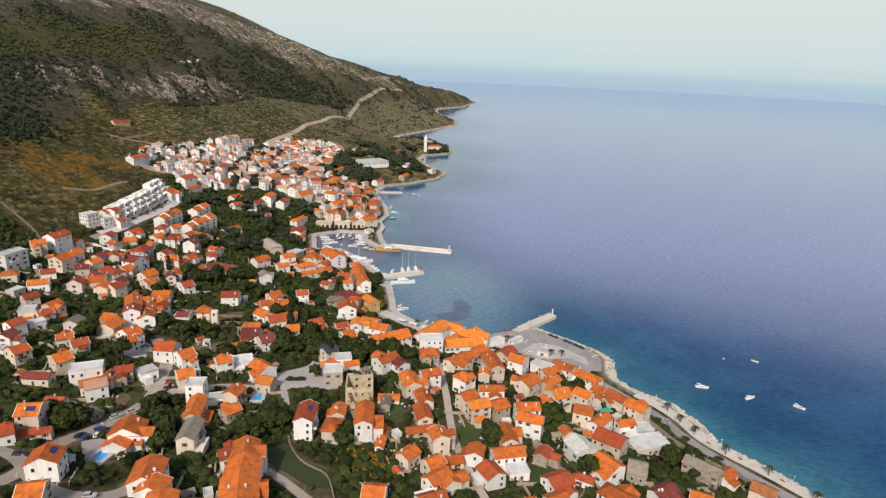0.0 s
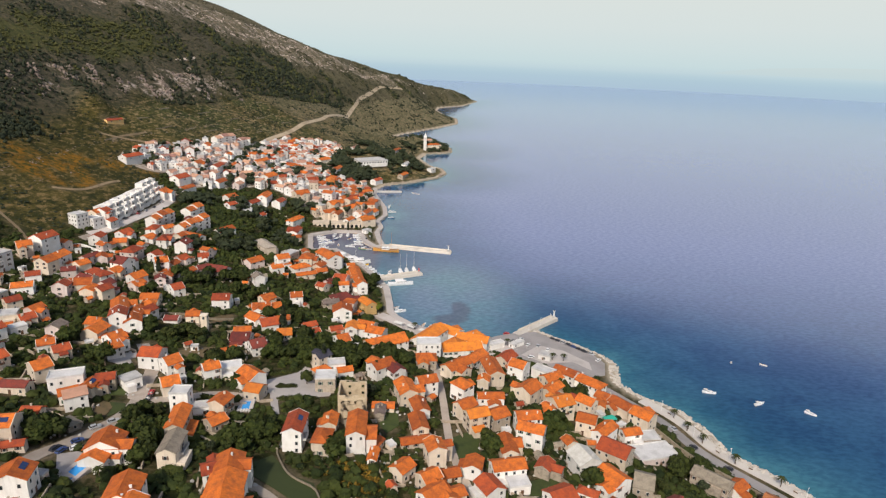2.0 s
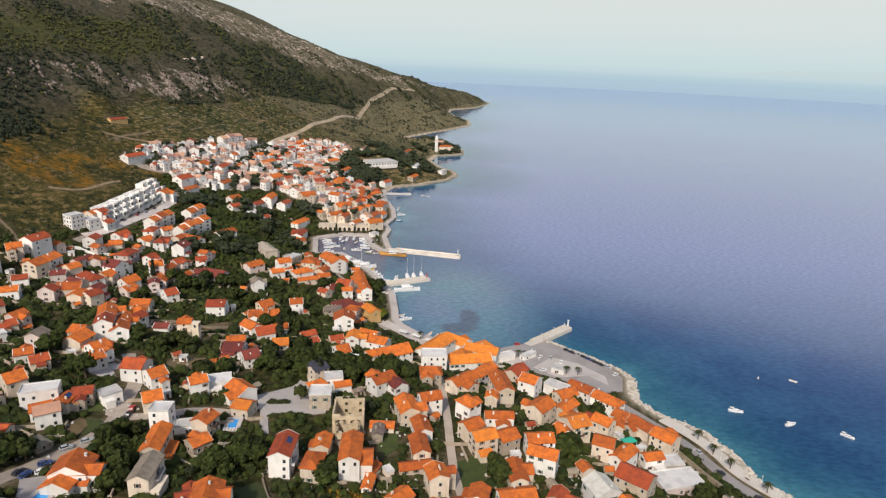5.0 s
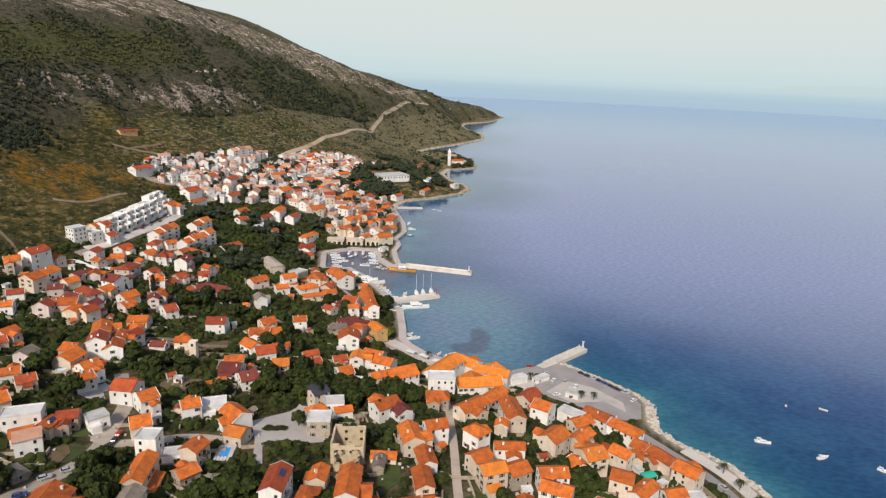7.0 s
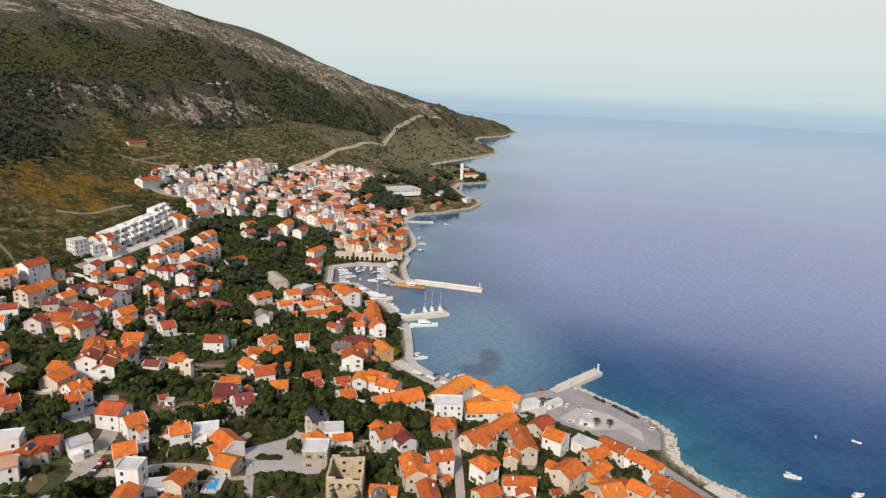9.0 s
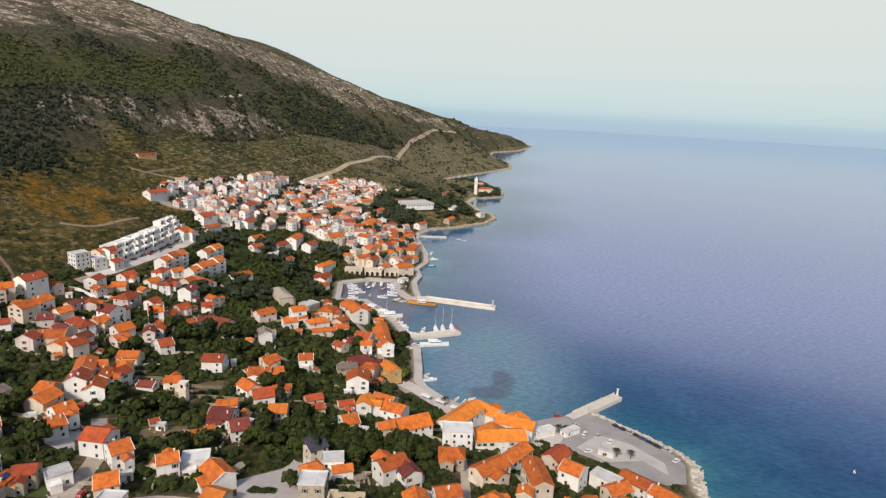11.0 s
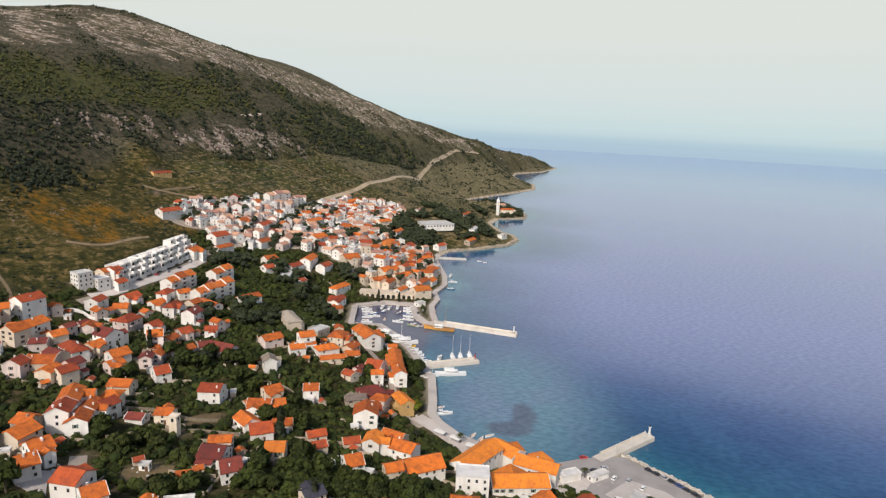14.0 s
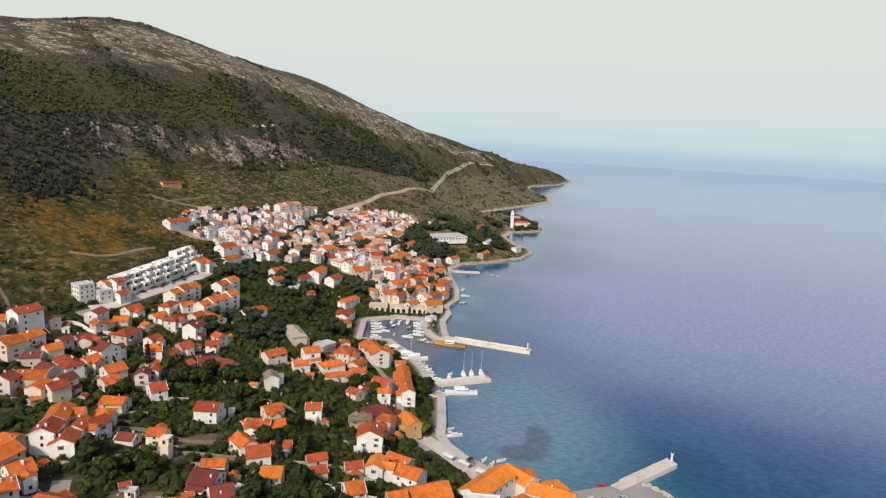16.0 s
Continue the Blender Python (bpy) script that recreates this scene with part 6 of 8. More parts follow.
# ---- garden and terrace walls ----
def stone_wall(line, tall=1.4, thick=0.6, label="dry stone garden wall", mat_=None):
    strip("wall_garden", line, thick, 0.0, mat_ or DRY_WALL, label, "wall", 3.0, tall)


stone_wall([(-69, 201), (-64, 189), (-58, 182), (-52, 182), (-48, 168), (-46, 160)], 0.9, 0.35, "pale garden wall round a lawn", DRY_WALL)
stone_wall([(-260, 386), (-253, 400), (-247, 420), (-240, 420), (-231, 413), (-222, 417)], 1.8, 0.7, "white retaining wall along a lane", WALLS["w"][1])
stone_wall([(-176, 330), (-160, 324), (-146, 330), (-130, 326), (-112, 335)])
stone_wall([(-150, 300), (-138, 312), (-126, 318), (-108, 322)])
stone_wall([(-100, 300), (-84, 306), (-72, 302)])
stone_wall([(30, 205), (44, 192), (36, 180)], 1.6)
stone_wall([(36, 214), (45, 207), (50, 196)], 1.5)
stone_wall([(-12, 222), (-12, 200), (-8, 182)], 1.5)
stone_wall([(-122, 378), (-108, 380), (-100, 372)], 1.5)
stone_wall([(88, 262), (97, 244), (104, 232), (118, 214), (128, 200)], 2.2, 0.6, "stone wall above the coastal road")

# trodden ground round the houses and lanes
near = TAKEN.astype(float)
for _ in range(5):
    near = (near + np.roll(near, 1, 0) + np.roll(near, -1, 0) + np.roll(near, 1, 1) + np.roll(near, -1, 1)) / 5
iy, ix = np.clip((GY - Y0).astype(int), 0, NY - 1), np.clip((GX - X0).astype(int), 0, NX - 1)
set_layer(ground, "yard", near[iy, ix] * (GX > X0) * (GY > Y0) * (GY < Y0 + NY))

# low walls between the gardens, along the lie of each house
wall_v, wall_f = [], []
for x, y, reach in PLACED[:240]:
    for _ in range(rng.choice((2, 3, 3))):
        turn, size = rng.choice((10, 100, 20, 110, 150)) + rng.uniform(-8, 8), rng.uniform(5, 13)
        c, s = math.cos(radians(turn)), math.sin(radians(turn))
        a = rng.uniform(0, 2 * math.pi)
        mx, my = x + (reach + 3) * math.cos(a), y + (reach + 3) * math.sin(a)
        if shore_distance(np.array([mx]), np.array([my]))[0] < 12 or not is_free(np.array([mx]), np.array([my]))[0]:
            continue
        pts = [(mx + c * u, my + s * u) for u in np.linspace(-size / 2, size / 2, 5)]
        for (ax, ay), (bx, by) in zip(pts[:-1], pts[1:]):
            n, za, zb = len(wall_v), z_at(ax, ay), z_at(bx, by)
            wall_v += [(px - s * o, py + c * o, pz + h) for px, py, pz in ((ax, ay, za), (bx, by, zb)) for o in (-0.22, 0.22) for h in (-1.0, 1.25)]
            wall_f += [(n, n + 4, n + 5, n + 1), (n + 2, n + 3, n + 7, n + 6), (n + 1, n + 5, n + 7, n + 3), (n, n + 1, n + 3, n + 2), (n + 4, n + 6, n + 7, n + 5)]
tagged(new("garden_walls", fast_mesh("garden_walls", wall_v, wall_f, surface("garden_stone", (0.46, 0.38, 0.29), (0.25, 0.20, 0.15), 0.6, 3.0, 0.95, 0.2, 0.8, 0.1))), "low rubble stone walls between the gardens", "walls", kind="stuff")

# small sheds, cisterns and outhouses in the gardens
SHEDS = {}
count = 0
while count < 85:
    x, y, reach = PLACED[rng.randrange(len(PLACED))]
    a = rng.uniform(0, 2 * math.pi)
    x, y = x + (reach + rng.uniform(2.5, 6)) * math.cos(a), y + (reach + rng.uniform(2.5, 6)) * math.sin(a)
    if math.hypot(x, y - 60) > 460 or not is_free(np.array([x, x + 1.5, x - 1.5]), np.array([y, y + 1.5, y - 1.5])).all() or shore_distance(np.array([x]), np.array([y]))[0] < 14:
        continue
    key = rng.choice(("os", "rc", "gs", "Ww", "oc", "Wc"))
    word = {"s": "rubble stone", "c": "cream rendered", "w": "white rendered"}[key[1]]
    shed = thing("garden_shed", pose(x, y, z_at(x, y), 0, 0, rng.uniform(0, 180)), f"small {word} garden shed with a {'flat' if key[0] == 'W' else 'tiled'} roof", "shed", "garden sheds")
    if key not in SHEDS:
        SHEDS[key] = (body_mesh(3.6, 2.6, 2.2, 0 if key[0] == "W" else 0.7, WALLS[key[1]][1]), flat_mesh(3.6, 2.6, 2.2) if key[0] == "W" else roof_mesh(3.6, 2.6, 2.2, 0.7, False, ROOFS[key[0]][1]))
    part("wall", SHEDS[key][0], shed)
    part("roof", SHEDS[key][1], shed)
    part("door", DOOR, shed, pose(0.4, -1.3, -0.2))
    occupy_box(x, y, 4, 3.4, 0)
    count += 1
# pale odds and ends in the yards: blocks, tanks, stacked stone
odds_c, odds_r = [], []
for x, y, reach in PLACED:
    for _ in range(5):
        a, far_ = rng.uniform(0, 2 * math.pi), reach + rng.uniform(0.8, 5)
        px, py = x + far_ * math.cos(a), y + far_ * math.sin(a)
        if math.hypot(px, py - 60) < 480 and shore_distance(np.array([px]), np.array([py]))[0] > 10:
            odds_c.append((px, py, z_at(px, py) + 0.3))
            odds_r.append(rng.uniform(0.3, 0.8))

def terrace_wall(x, y, steps, tall):
    """A dry stone wall that keeps to one height along the slope."""
    line = [(x, y)]
    for _ in range(max(2, steps - 3)):
        gx_, gy_ = float(ground_z(x + 4, y) - ground_z(x - 4, y)), float(ground_z(x, y + 4) - ground_z(x, y - 4))
        n = math.hypot(gx_, gy_) + 1e-6
        x, y = x - 7 * gy_ / n, y + 7 * gx_ / n
        line.append((x, y))
    stone_wall(line, tall, 0.8, "low dry stone terrace wall on the plain", DRY_WALL)


for x, y, steps in [(-322, 655, 6), (-340, 700, 6), (-322, 730, 5), (-300, 742, 7), (-285, 770, 5), (-320, 790, 6), (-268, 800, 6), (-250, 840, 5), (-290, 850, 7), (-262, 880, 6),
                    (-230, 870, 5), (-240, 930, 6), (-210, 960, 6), (-255, 985, 5), (-190, 1010, 6), (-220, 1050, 5), (-160, 1080, 6), (-195, 1120, 6), (-140, 1180, 6), (-170, 1230, 6)]:
    terrace_wall(x, y, steps, 0.5)

# ---- the upper village, house beside house ----
draw = np.random.default_rng(11)
VILLAGE_MATS = [WALLS["w"][1], WALLS["c"][1], WALLS["p"][1], ROOFS["o"][1], ROOFS["p"][1], ROOFS["r"][1], FLAT_ROOF, GLASS]
VILLAGE_WORDS = ["white rendered", "cream rendered", "pale pink rendered", "orange tiled roof", "pale pink tiled roof", "red tiled roof", "flat pale roof"]


def village_house(x, y, length, width, height, turn, wall, roof, wing):
    """One of the crowded houses of the upper village: walls with window bays, an eaved roof, sometimes a lower wing."""
    home = thing("village_house", pose(x, y, z_at(x, y), 0, 0, turn), f"small {VILLAGE_WORDS[wall]} village house with a {VILLAGE_WORDS[roof]}", "house", "houses of the upper village")
    meshes = {"wall": ([], [], []), "roof": ([], [], [])}

    def add(which, corners, faces, slot):
        v, f, m = meshes[which]
        n = len(v)
        v.extend(corners)
        f.extend(tuple(n + i for i in face) for face in faces)
        m.extend([slot] * len(faces))

    def block(which, x0, x1, y0, y1, z0, z1, slot):
        add(which, [(u, v, w) for w in (z0, z1) for u, v in ((x0, y0), (x1, y0), (x1, y1), (x0, y1))], [(0, 1, 5, 4), (1, 2, 6, 5), (2, 3, 7, 6), (3, 0, 4, 7), (4, 5, 6, 7)], slot)

    def gabled(cx, cy, a, b, h, across):
        """Walls and roof with the ridge along x, or along y where it lies across."""
        rise, e = 0.25 * 2 * b, 0.4
        put = (lambda u, v, w: (cx + v, cy + u, w)) if across else (lambda u, v, w: (cx + u, cy + v, w))
        add("wall", [put(u, v, w) for u in (-a, a) for v, w in ((-b, -4), (b, -4), (b, h), (0, h + rise), (-b, h))], [(0, 1, 2, 3, 4), (9, 8, 7, 6, 5), (0, 4, 9, 5), (1, 6, 7, 2)], 0)
        drop = rise * e / b
        top = [(u, v, w) for u in (-a - 0.2, a + 0.2) for v, w in ((-b - e, h - drop + 0.12), (0, h + rise + 0.12), (b + e, h - drop + 0.12))]
        add("roof", [put(*q_) for q_ in top] + [put(u, v, w - 0.25) for u, v, w in top], [(0, 3, 4, 1), (1, 4, 5, 2), (6, 7, 10, 9), (7, 8, 11, 10), (0, 6, 9, 3), (2, 5, 11, 8), (0, 1, 7, 6), (1, 2, 8, 7), (3, 9, 10, 4), (4, 10, 11, 5)], 0)

    a, b = length / 2, width / 2
    if roof == 6:
        block("wall", -a, a, -b, b, -4, height, 0)
        block("roof", -a - 0.12, a + 0.12, -b - 0.12, b + 0.12, height, height + 0.4, 0)
        block("roof", -a * 0.3, a * 0.25, -b * 0.4, b * 0.4, height + 0.4, height + 2.2, 0)
    else:
        gabled(0, 0, a, b, height, False)
        if wing:
            gabled(wing * a * 0.4, -b, b * 0.9, a * 0.45, height * 0.85, True)
    for floor in range(max(1, int(height / 2.8))):
        zf = 1.2 + 2.8 * floor
        for k in range(2):
            u = (k - 0.5) * length * 0.5
            for sgn in (-1, 1):
                block("wall", u - 0.5, u + 0.5, *sorted((sgn * (b - 0.1), sgn * (b + 0.06))), zf, zf + 1.3, 1)
        for sgn in (-1, 1):
            block("wall", *sorted((sgn * (a - 0.1), sgn * (a + 0.06))), -0.5, 0.5, zf, zf + 1.3, 1)
    for name, mats in (("wall", (VILLAGE_MATS[wall], GLASS)), ("roof", (VILLAGE_MATS[roof],))):
        v, f, m = meshes[name]
        me = bpy.data.meshes.new(name)
        me.from_pydata(v, [], f)
        for one in mats:
            me.materials.append(one)
        me.polygons.foreach_set("material_index", m)
        part(name, me, home)


tried = made = 0
while tried < 26000 and made < 470:
    tried += 1
    x, y = draw.uniform(-305, -60), draw.uniform(600, 940)
    size = draw.uniform(8.0, 12) if made < 190 else draw.uniform(6.0, 9.0) if made < 360 else draw.uniform(4.0, 6.0)
    if not inside(np.array([x]), np.array([y]), VILLAGE)[0] or any(math.hypot(x - a, y - b) < r for a, b, r in GROVES):
        continue
    if any(math.hypot(x - a, y - b) < r + size * 0.48 for a, b, r in PLACED) or not is_free(np.array([x, x + 3, x - 3]), np.array([y, y + 3, y - 3])).all():
        continue
    turn = draw.choice([60, 150, 75, 20, 110]) + draw.uniform(-8, 8)
    warm = x > -150 and y < 760
    village_house(x, y, size, size * draw.uniform(0.6, 0.85), draw.choice([4, 5, 5.5, 6.5, 8]), turn, int(draw.choice([0, 0, 1, 1, 2] if warm else [0, 0, 0, 0, 2])), int(draw.choice([3, 3, 4, 5, 3, 6] if warm else [4, 4, 5, 4, 6, 6, 4, 3])), int(draw.choice([-1, 0, 1])))
    occupy_box(x, y, size + 1, size * 0.8 + 1, turn)
    PLACED.append((x, y, size * 0.45))
    made += 1
set_layer(ground, "paved", 0.85 * inside(GX.ravel(), GY.ravel(), VILLAGE).reshape(GX.shape))
# ---- plants ----
PHI = (1 + 5 ** 0.5) / 2
ICO_V = np.array([(-1, PHI, 0), (1, PHI, 0), (-1, -PHI, 0), (1, -PHI, 0), (0, -1, PHI), (0, 1, PHI), (0, -1, -PHI), (0, 1, -PHI), (PHI, 0, -1), (PHI, 0, 1), (-PHI, 0, -1), (-PHI, 0, 1)]) / math.hypot(1, PHI)
ICO_F = np.array([(0, 11, 5), (0, 5, 1), (0, 1, 7), (0, 7, 10), (0, 10, 11), (1, 5, 9), (5, 11, 4), (11, 10, 2), (10, 7, 6), (7, 1, 8), (3, 9, 4), (3, 4, 2), (3, 2, 6), (3, 6, 8), (3, 8, 9), (4, 9, 5), (2, 4, 11), (6, 2, 10), (8, 6, 7), (9, 8, 1)])


OCT_V = np.array([(1, 0, 0), (0, 1, 0), (-1, 0, 0), (0, -1, 0), (0, 0, 1), (0, 0, -1)], float)
OCT_F = np.array([(0, 1, 4), (1, 2, 4), (2, 3, 4), (3, 0, 4), (1, 0, 5), (2, 1, 5), (3, 2, 5), (0, 3, 5)])


def clumps(name, centres, radii, squash, material, label, category, seed, jitter=0.35, coarse=False):
    """Many uneven little lumps in one mesh, as bushes, far trees or rocks."""
    r = np.random.default_rng(seed)
    n, (base, faces) = len(centres), (OCT_V, OCT_F) if coarse else (ICO_V, ICO_F)
    k = len(base)
    dirs = base[None] * (1 + r.uniform(-jitter, jitter, (n, k, 1))) * (1.12 if coarse else 1)
    spin = r.uniform(0, 2 * math.pi, n)
    c, s = np.cos(spin)[:, None], np.sin(spin)[:, None]
    v = np.stack([dirs[..., 0] * c - dirs[..., 1] * s, dirs[..., 0] * s + dirs[..., 1] * c, dirs[..., 2] * squash], -1)
    v = v * np.asarray(radii)[:, None, None] + np.asarray(centres)[:, None, :]
    f = faces[None] + k * np.arange(n)[:, None, None]
    ob = new(name, fast_mesh(name, v.reshape(-1, 3), f.reshape(-1, 3), material))
    return tagged(ob, label, category, kind="stuff")


def leaf_cloud(r, count, lobes, size):
    """Small leaf sprays set round the lobes of a crown, with gaps between them."""
    which = r.integers(0, len(lobes), count)
    c, rad = np.array([l[:3] for l in lobes])[which], np.array([l[3] for l in lobes])[which]
    way = r.normal(size=(count, 3))
    way[:, 2] = way[:, 2] * 0.8 + 0.15
    way /= np.linalg.norm(way, axis=1)[:, None]
    mid = c + way * (rad * r.uniform(0.6, 1.08, count))[:, None]
    a = np.cross(way, r.normal(size=(count, 3)))
    a /= np.linalg.norm(a, axis=1)[:, None]
    b = np.cross(way, a) + 0.5 * way
    s = (size * r.uniform(0.6, 1.4, count))[:, None]
    v = np.stack([mid - a * s - b * s * 0.6, mid + a * s - b * s * 0.5, mid + a * s * 0.5 + b * s, mid - a * s * 0.7 + b * s * 0.8], 1)
    return v.reshape(-1, 3), np.arange(count * 4).reshape(-1, 4)


def limb(bm, a, b, r0, r1):
    a, b = Vector(a), Vector(b)
    turn = (b - a).to_track_quat("Z", "Y").to_matrix().to_4x4()
    bmesh.ops.create_cone(bm, cap_ends=True, segments=6, radius1=r0, radius2=r1, depth=(b - a).length, matrix=Matrix.Translation((a + b) / 2) @ turn)


def tree_model(kind, seed):
    """A tree at the origin: tapered trunk with limbs, crown of leaf sprays over darker inner lumps."""
    r = np.random.default_rng(seed)
    words = {"round": "dense dark green broadleaf tree", "olive": "grey-green olive tree in a garden", "pine": "dark green pine with a spreading crown", "cypress": "tall narrow dark green cypress", "lime": "bright yellow-green tree on the waterfront"}
    t = thing("tree", pose(0, 0, 0), words[kind], "tree", "trees of the town")
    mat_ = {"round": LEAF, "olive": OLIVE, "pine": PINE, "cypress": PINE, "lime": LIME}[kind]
    if kind == "cypress":
        lobes = [(0.15 * r.normal(), 0.15 * r.normal(), 1.4 + 0.75 * i, 1.15 * (1 - (i / 12) ** 1.6) + 0.12) for i in range(12)]
        tall, sprays, size = 2.0, 260, 0.42
    else:
        n = 9 if kind == "pine" else 8
        spread_, base, flat_ = {"pine": (2.1, 4.2, 0.5), "olive": (1.5, 2.6, 0.7), "round": (1.7, 3.0, 0.9), "lime": (2.0, 3.6, 1.0)}[kind]
        lobes = [(spread_ * math.cos(2.4 * i) * math.sqrt(i / n), spread_ * math.sin(2.4 * i) * math.sqrt(i / n), base + flat_ * (1.4 * (1 - i / n) + r.uniform(-0.3, 0.5)), r.uniform(1.0, 1.6)) for i in range(n)]
        tall, sprays, size = base, 420, 0.42
    bm = bmesh.new()
    limb(bm, (0, 0, -1.0), (0.1, 0.05, tall), 0.26, 0.14)
    for x, y, z, rad in lobes[2:7]:
        limb(bm, (0.05, 0.03, tall * 0.6), (x * 0.8, y * 0.8, z - 0.2), 0.11, 0.04)
    part("trunk", from_bm("trunk", bm, BARK), t)
    v, f = leaf_cloud(r, sprays, lobes, size)
    iv, jf = [], []
    for k, (x, y, z, rad) in enumerate(lobes):
        iv.append(ICO_V * (1 + r.uniform(-0.25, 0.25, (12, 1))) * rad * 0.82 + (x, y, z))
        jf.append(ICO_F + 12 * k)
    iv, jf = np.concatenate(iv), np.concatenate(jf)
    tri = np.concatenate([f[:, [0, 1, 2]], f[:, [0, 2, 3]], jf + len(v)])
    part("crown", fast_mesh("crown", np.concatenate([v, iv]), tri, mat_), t)
    return t


MODELS = {k: [tree_model(k, 3 + i) for i in range(n)] for k, n in (("round", 4), ("olive", 3), ("pine", 3), ("cypress", 2), ("lime", 1))}
USED = set()


def plant(kind, x, y, size, r):
    model = MODELS[kind][int(r.integers(len(MODELS[kind])))]
    m = pose(x, y, z_at(x, y), 0, 0, r.uniform(0, 360)) @ Matrix.Diagonal((size, size, size * r.uniform(0.85, 1.15), 1))
    if model not in USED:
        USED.add(model)
        model.matrix_basis = m
    else:
        copy_thing(model, m)


r = np.random.default_rng(21)
# groves that stand out, then single trees in the gardens
for cx, cy, rad, count, kinds in [(-165, 462, 24, 26, "pine round"), (-150, 452, 14, 12, "pine"), (-135, 536, 14, 14, "pine round"), (-158, 388, 15, 14, "round pine"), (-143, 395, 12, 10, "round"), (-45, 284, 13, 22, "round"), (-58, 292, 10, 12, "round"), (-72, 292, 9, 9, "round"), (-30, 292, 8, 8, "round"),
                                  (-79, 213, 7, 10, "round"), (-82, 205, 6, 7, "round"), (6, 218, 6, 6, "round olive"), (35, 237, 7, 7, "round"), (-84, 290, 11, 9, "round"), (-118, 212, 9, 10, "round olive"), (-113, 193, 8, 9, "round"),
                                  (-150, 205, 9, 9, "round"), (55, 270, 6, 5, "round"), (49, 203, 6, 6, "round"), (92, 220, 9, 8, "round"), (-80, 428, 9, 8, "round"), (-52, 452, 7, 7, "round"), (-46, 204, 5, 4, "round"), (-95, 338, 9, 6, "round"),
                                  (-142, 298, 6, 3, "round olive"), (-133, 304, 6, 3, "round olive"), (-158, 302, 6, 3, "round olive"), (-108, 279, 6, 3, "round olive"), (-112, 270, 6, 3, "round olive"), (-159, 260, 6, 3, "round olive"), (-180, 280, 6, 3, "round olive"), (-79, 304, 6, 3, "round olive"), (-100, 364, 6, 3, "round olive"), (-118, 366, 6, 3, "round olive"), (-170, 349, 6, 3, "round olive"), (-128, 376, 6, 3, "round olive")]:
    names, found, tries = kinds.split(), 0, 0
    while found < count and tries < count * 12:
        tries += 1
        a, b = r.uniform(0, 2 * math.pi), rad * math.sqrt(r.uniform())
        x, y = cx + b * math.cos(a), cy + b * math.sin(a)
        if is_free(np.array([x]), np.array([y]))[0] and shore_distance(np.array([x]), np.array([y]))[0] > 6:
            plant(names[int(r.integers(len(names)))], x, y, r.uniform(0.85, 1.35), r)
            found += 1
far = [(-35, 1139, 12, 26), (-48, 1040, 14, 22), (-60, 925, 12, 26), (10, 1138, 12, 26), (27, 1189, 12, 26), (-106, 905, 12, 22), (-98, 985, 16, 28), (-130, 885, 9, 16), (-113, 832, 12, 22), (-20, 915, 10, 16), (-205, 580, 18, 22), (-182, 590, 18, 18), (-165, 575, 14, 16), (-226, 566, 12, 16), (-200, 664, 12, 26), (-196, 698, 8, 12), (-108, 805, 12, 26), (-100, 835, 14, 30), (-120, 850, 12, 24), (-178, 860, 7, 8), (-140, 790, 16, 40), (-118, 852, 28, 75), (-92, 852, 18, 36), (14, 1180, 24, 60), (-30, 925, 18, 30), (-60, 914, 20, 36), (-159, 730, 12, 18), (-133, 630, 12, 16), (-209, 642, 8, 10), (-165, 462, 26, 30), (-140, 536, 16, 22), (-5, 1165, 12, 16), (-105, 905, 25, 50), (-45, 890, 16, 26), (-150, 850, 18, 36), (-75, 930, 18, 30), (20, 1205, 18, 30), (30, 1165, 10, 14), (-20, 1240, 25, 30)]
fx, fy = (np.concatenate(c) for c in zip(*[(cx + rad * np.sqrt(u) * np.cos(a), cy + rad * np.sqrt(u) * np.sin(a)) for cx, cy, rad, n in far for u, a in [(r.uniform(size=n), r.uniform(0, 2 * math.pi, n))]]))
vx, vy = r.uniform(-300, -62, 700), r.uniform(575, 820, 700)
sel = inside(vx, vy, VILLAGE) & is_free(vx, vy)
fx, fy = np.concatenate([fx, vx[sel][:110]]), np.concatenate([fy, vy[sel][:110]])
ok = is_free(fx, fy) & (shore_distance(fx, fy) > 5)
fx, fy = fx[ok], fy[ok]
lift = r.uniform(3.4, 6.5, len(fx))
parts_ = 7
px, py = np.repeat(fx, parts_) + r.normal(0, 1.7, len(fx) * parts_), np.repeat(fy, parts_) + r.normal(0, 1.7, len(fx) * parts_)
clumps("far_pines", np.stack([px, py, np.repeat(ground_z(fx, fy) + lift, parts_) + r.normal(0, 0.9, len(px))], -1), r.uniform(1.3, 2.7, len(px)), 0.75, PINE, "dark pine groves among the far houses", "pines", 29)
tx = np.stack([fx, fy, ground_z(fx, fy) + lift * 0.4], -1)
clumps("far_pine_trunks", tx, np.full(len(fx), 0.32), 6.0, BARK, "brown pine trunks of the groves", "pines", 30, 0.1)
plant("lime", -45, 398, 1.25, r)
for x, y, s in [(-179, 392, 1.1), (-181, 385, 1.0), (-190, 372, 0.9), (-205, 380, 1.0), (-103, 598, 1.1), (-86, 602, 1.0), (-222, 610, 1.0), (-205, 655, 1.1), (-196, 660, 1.0), (-172, 650, 1.1), (-214, 690, 1.0), (-63, 276, 1.1), (-38, 270, 1.0), (-92, 326, 1.2), (-115, 640, 1.0)]:
    plant("cypress", x, y, s * 1.1, r)
singles = 0
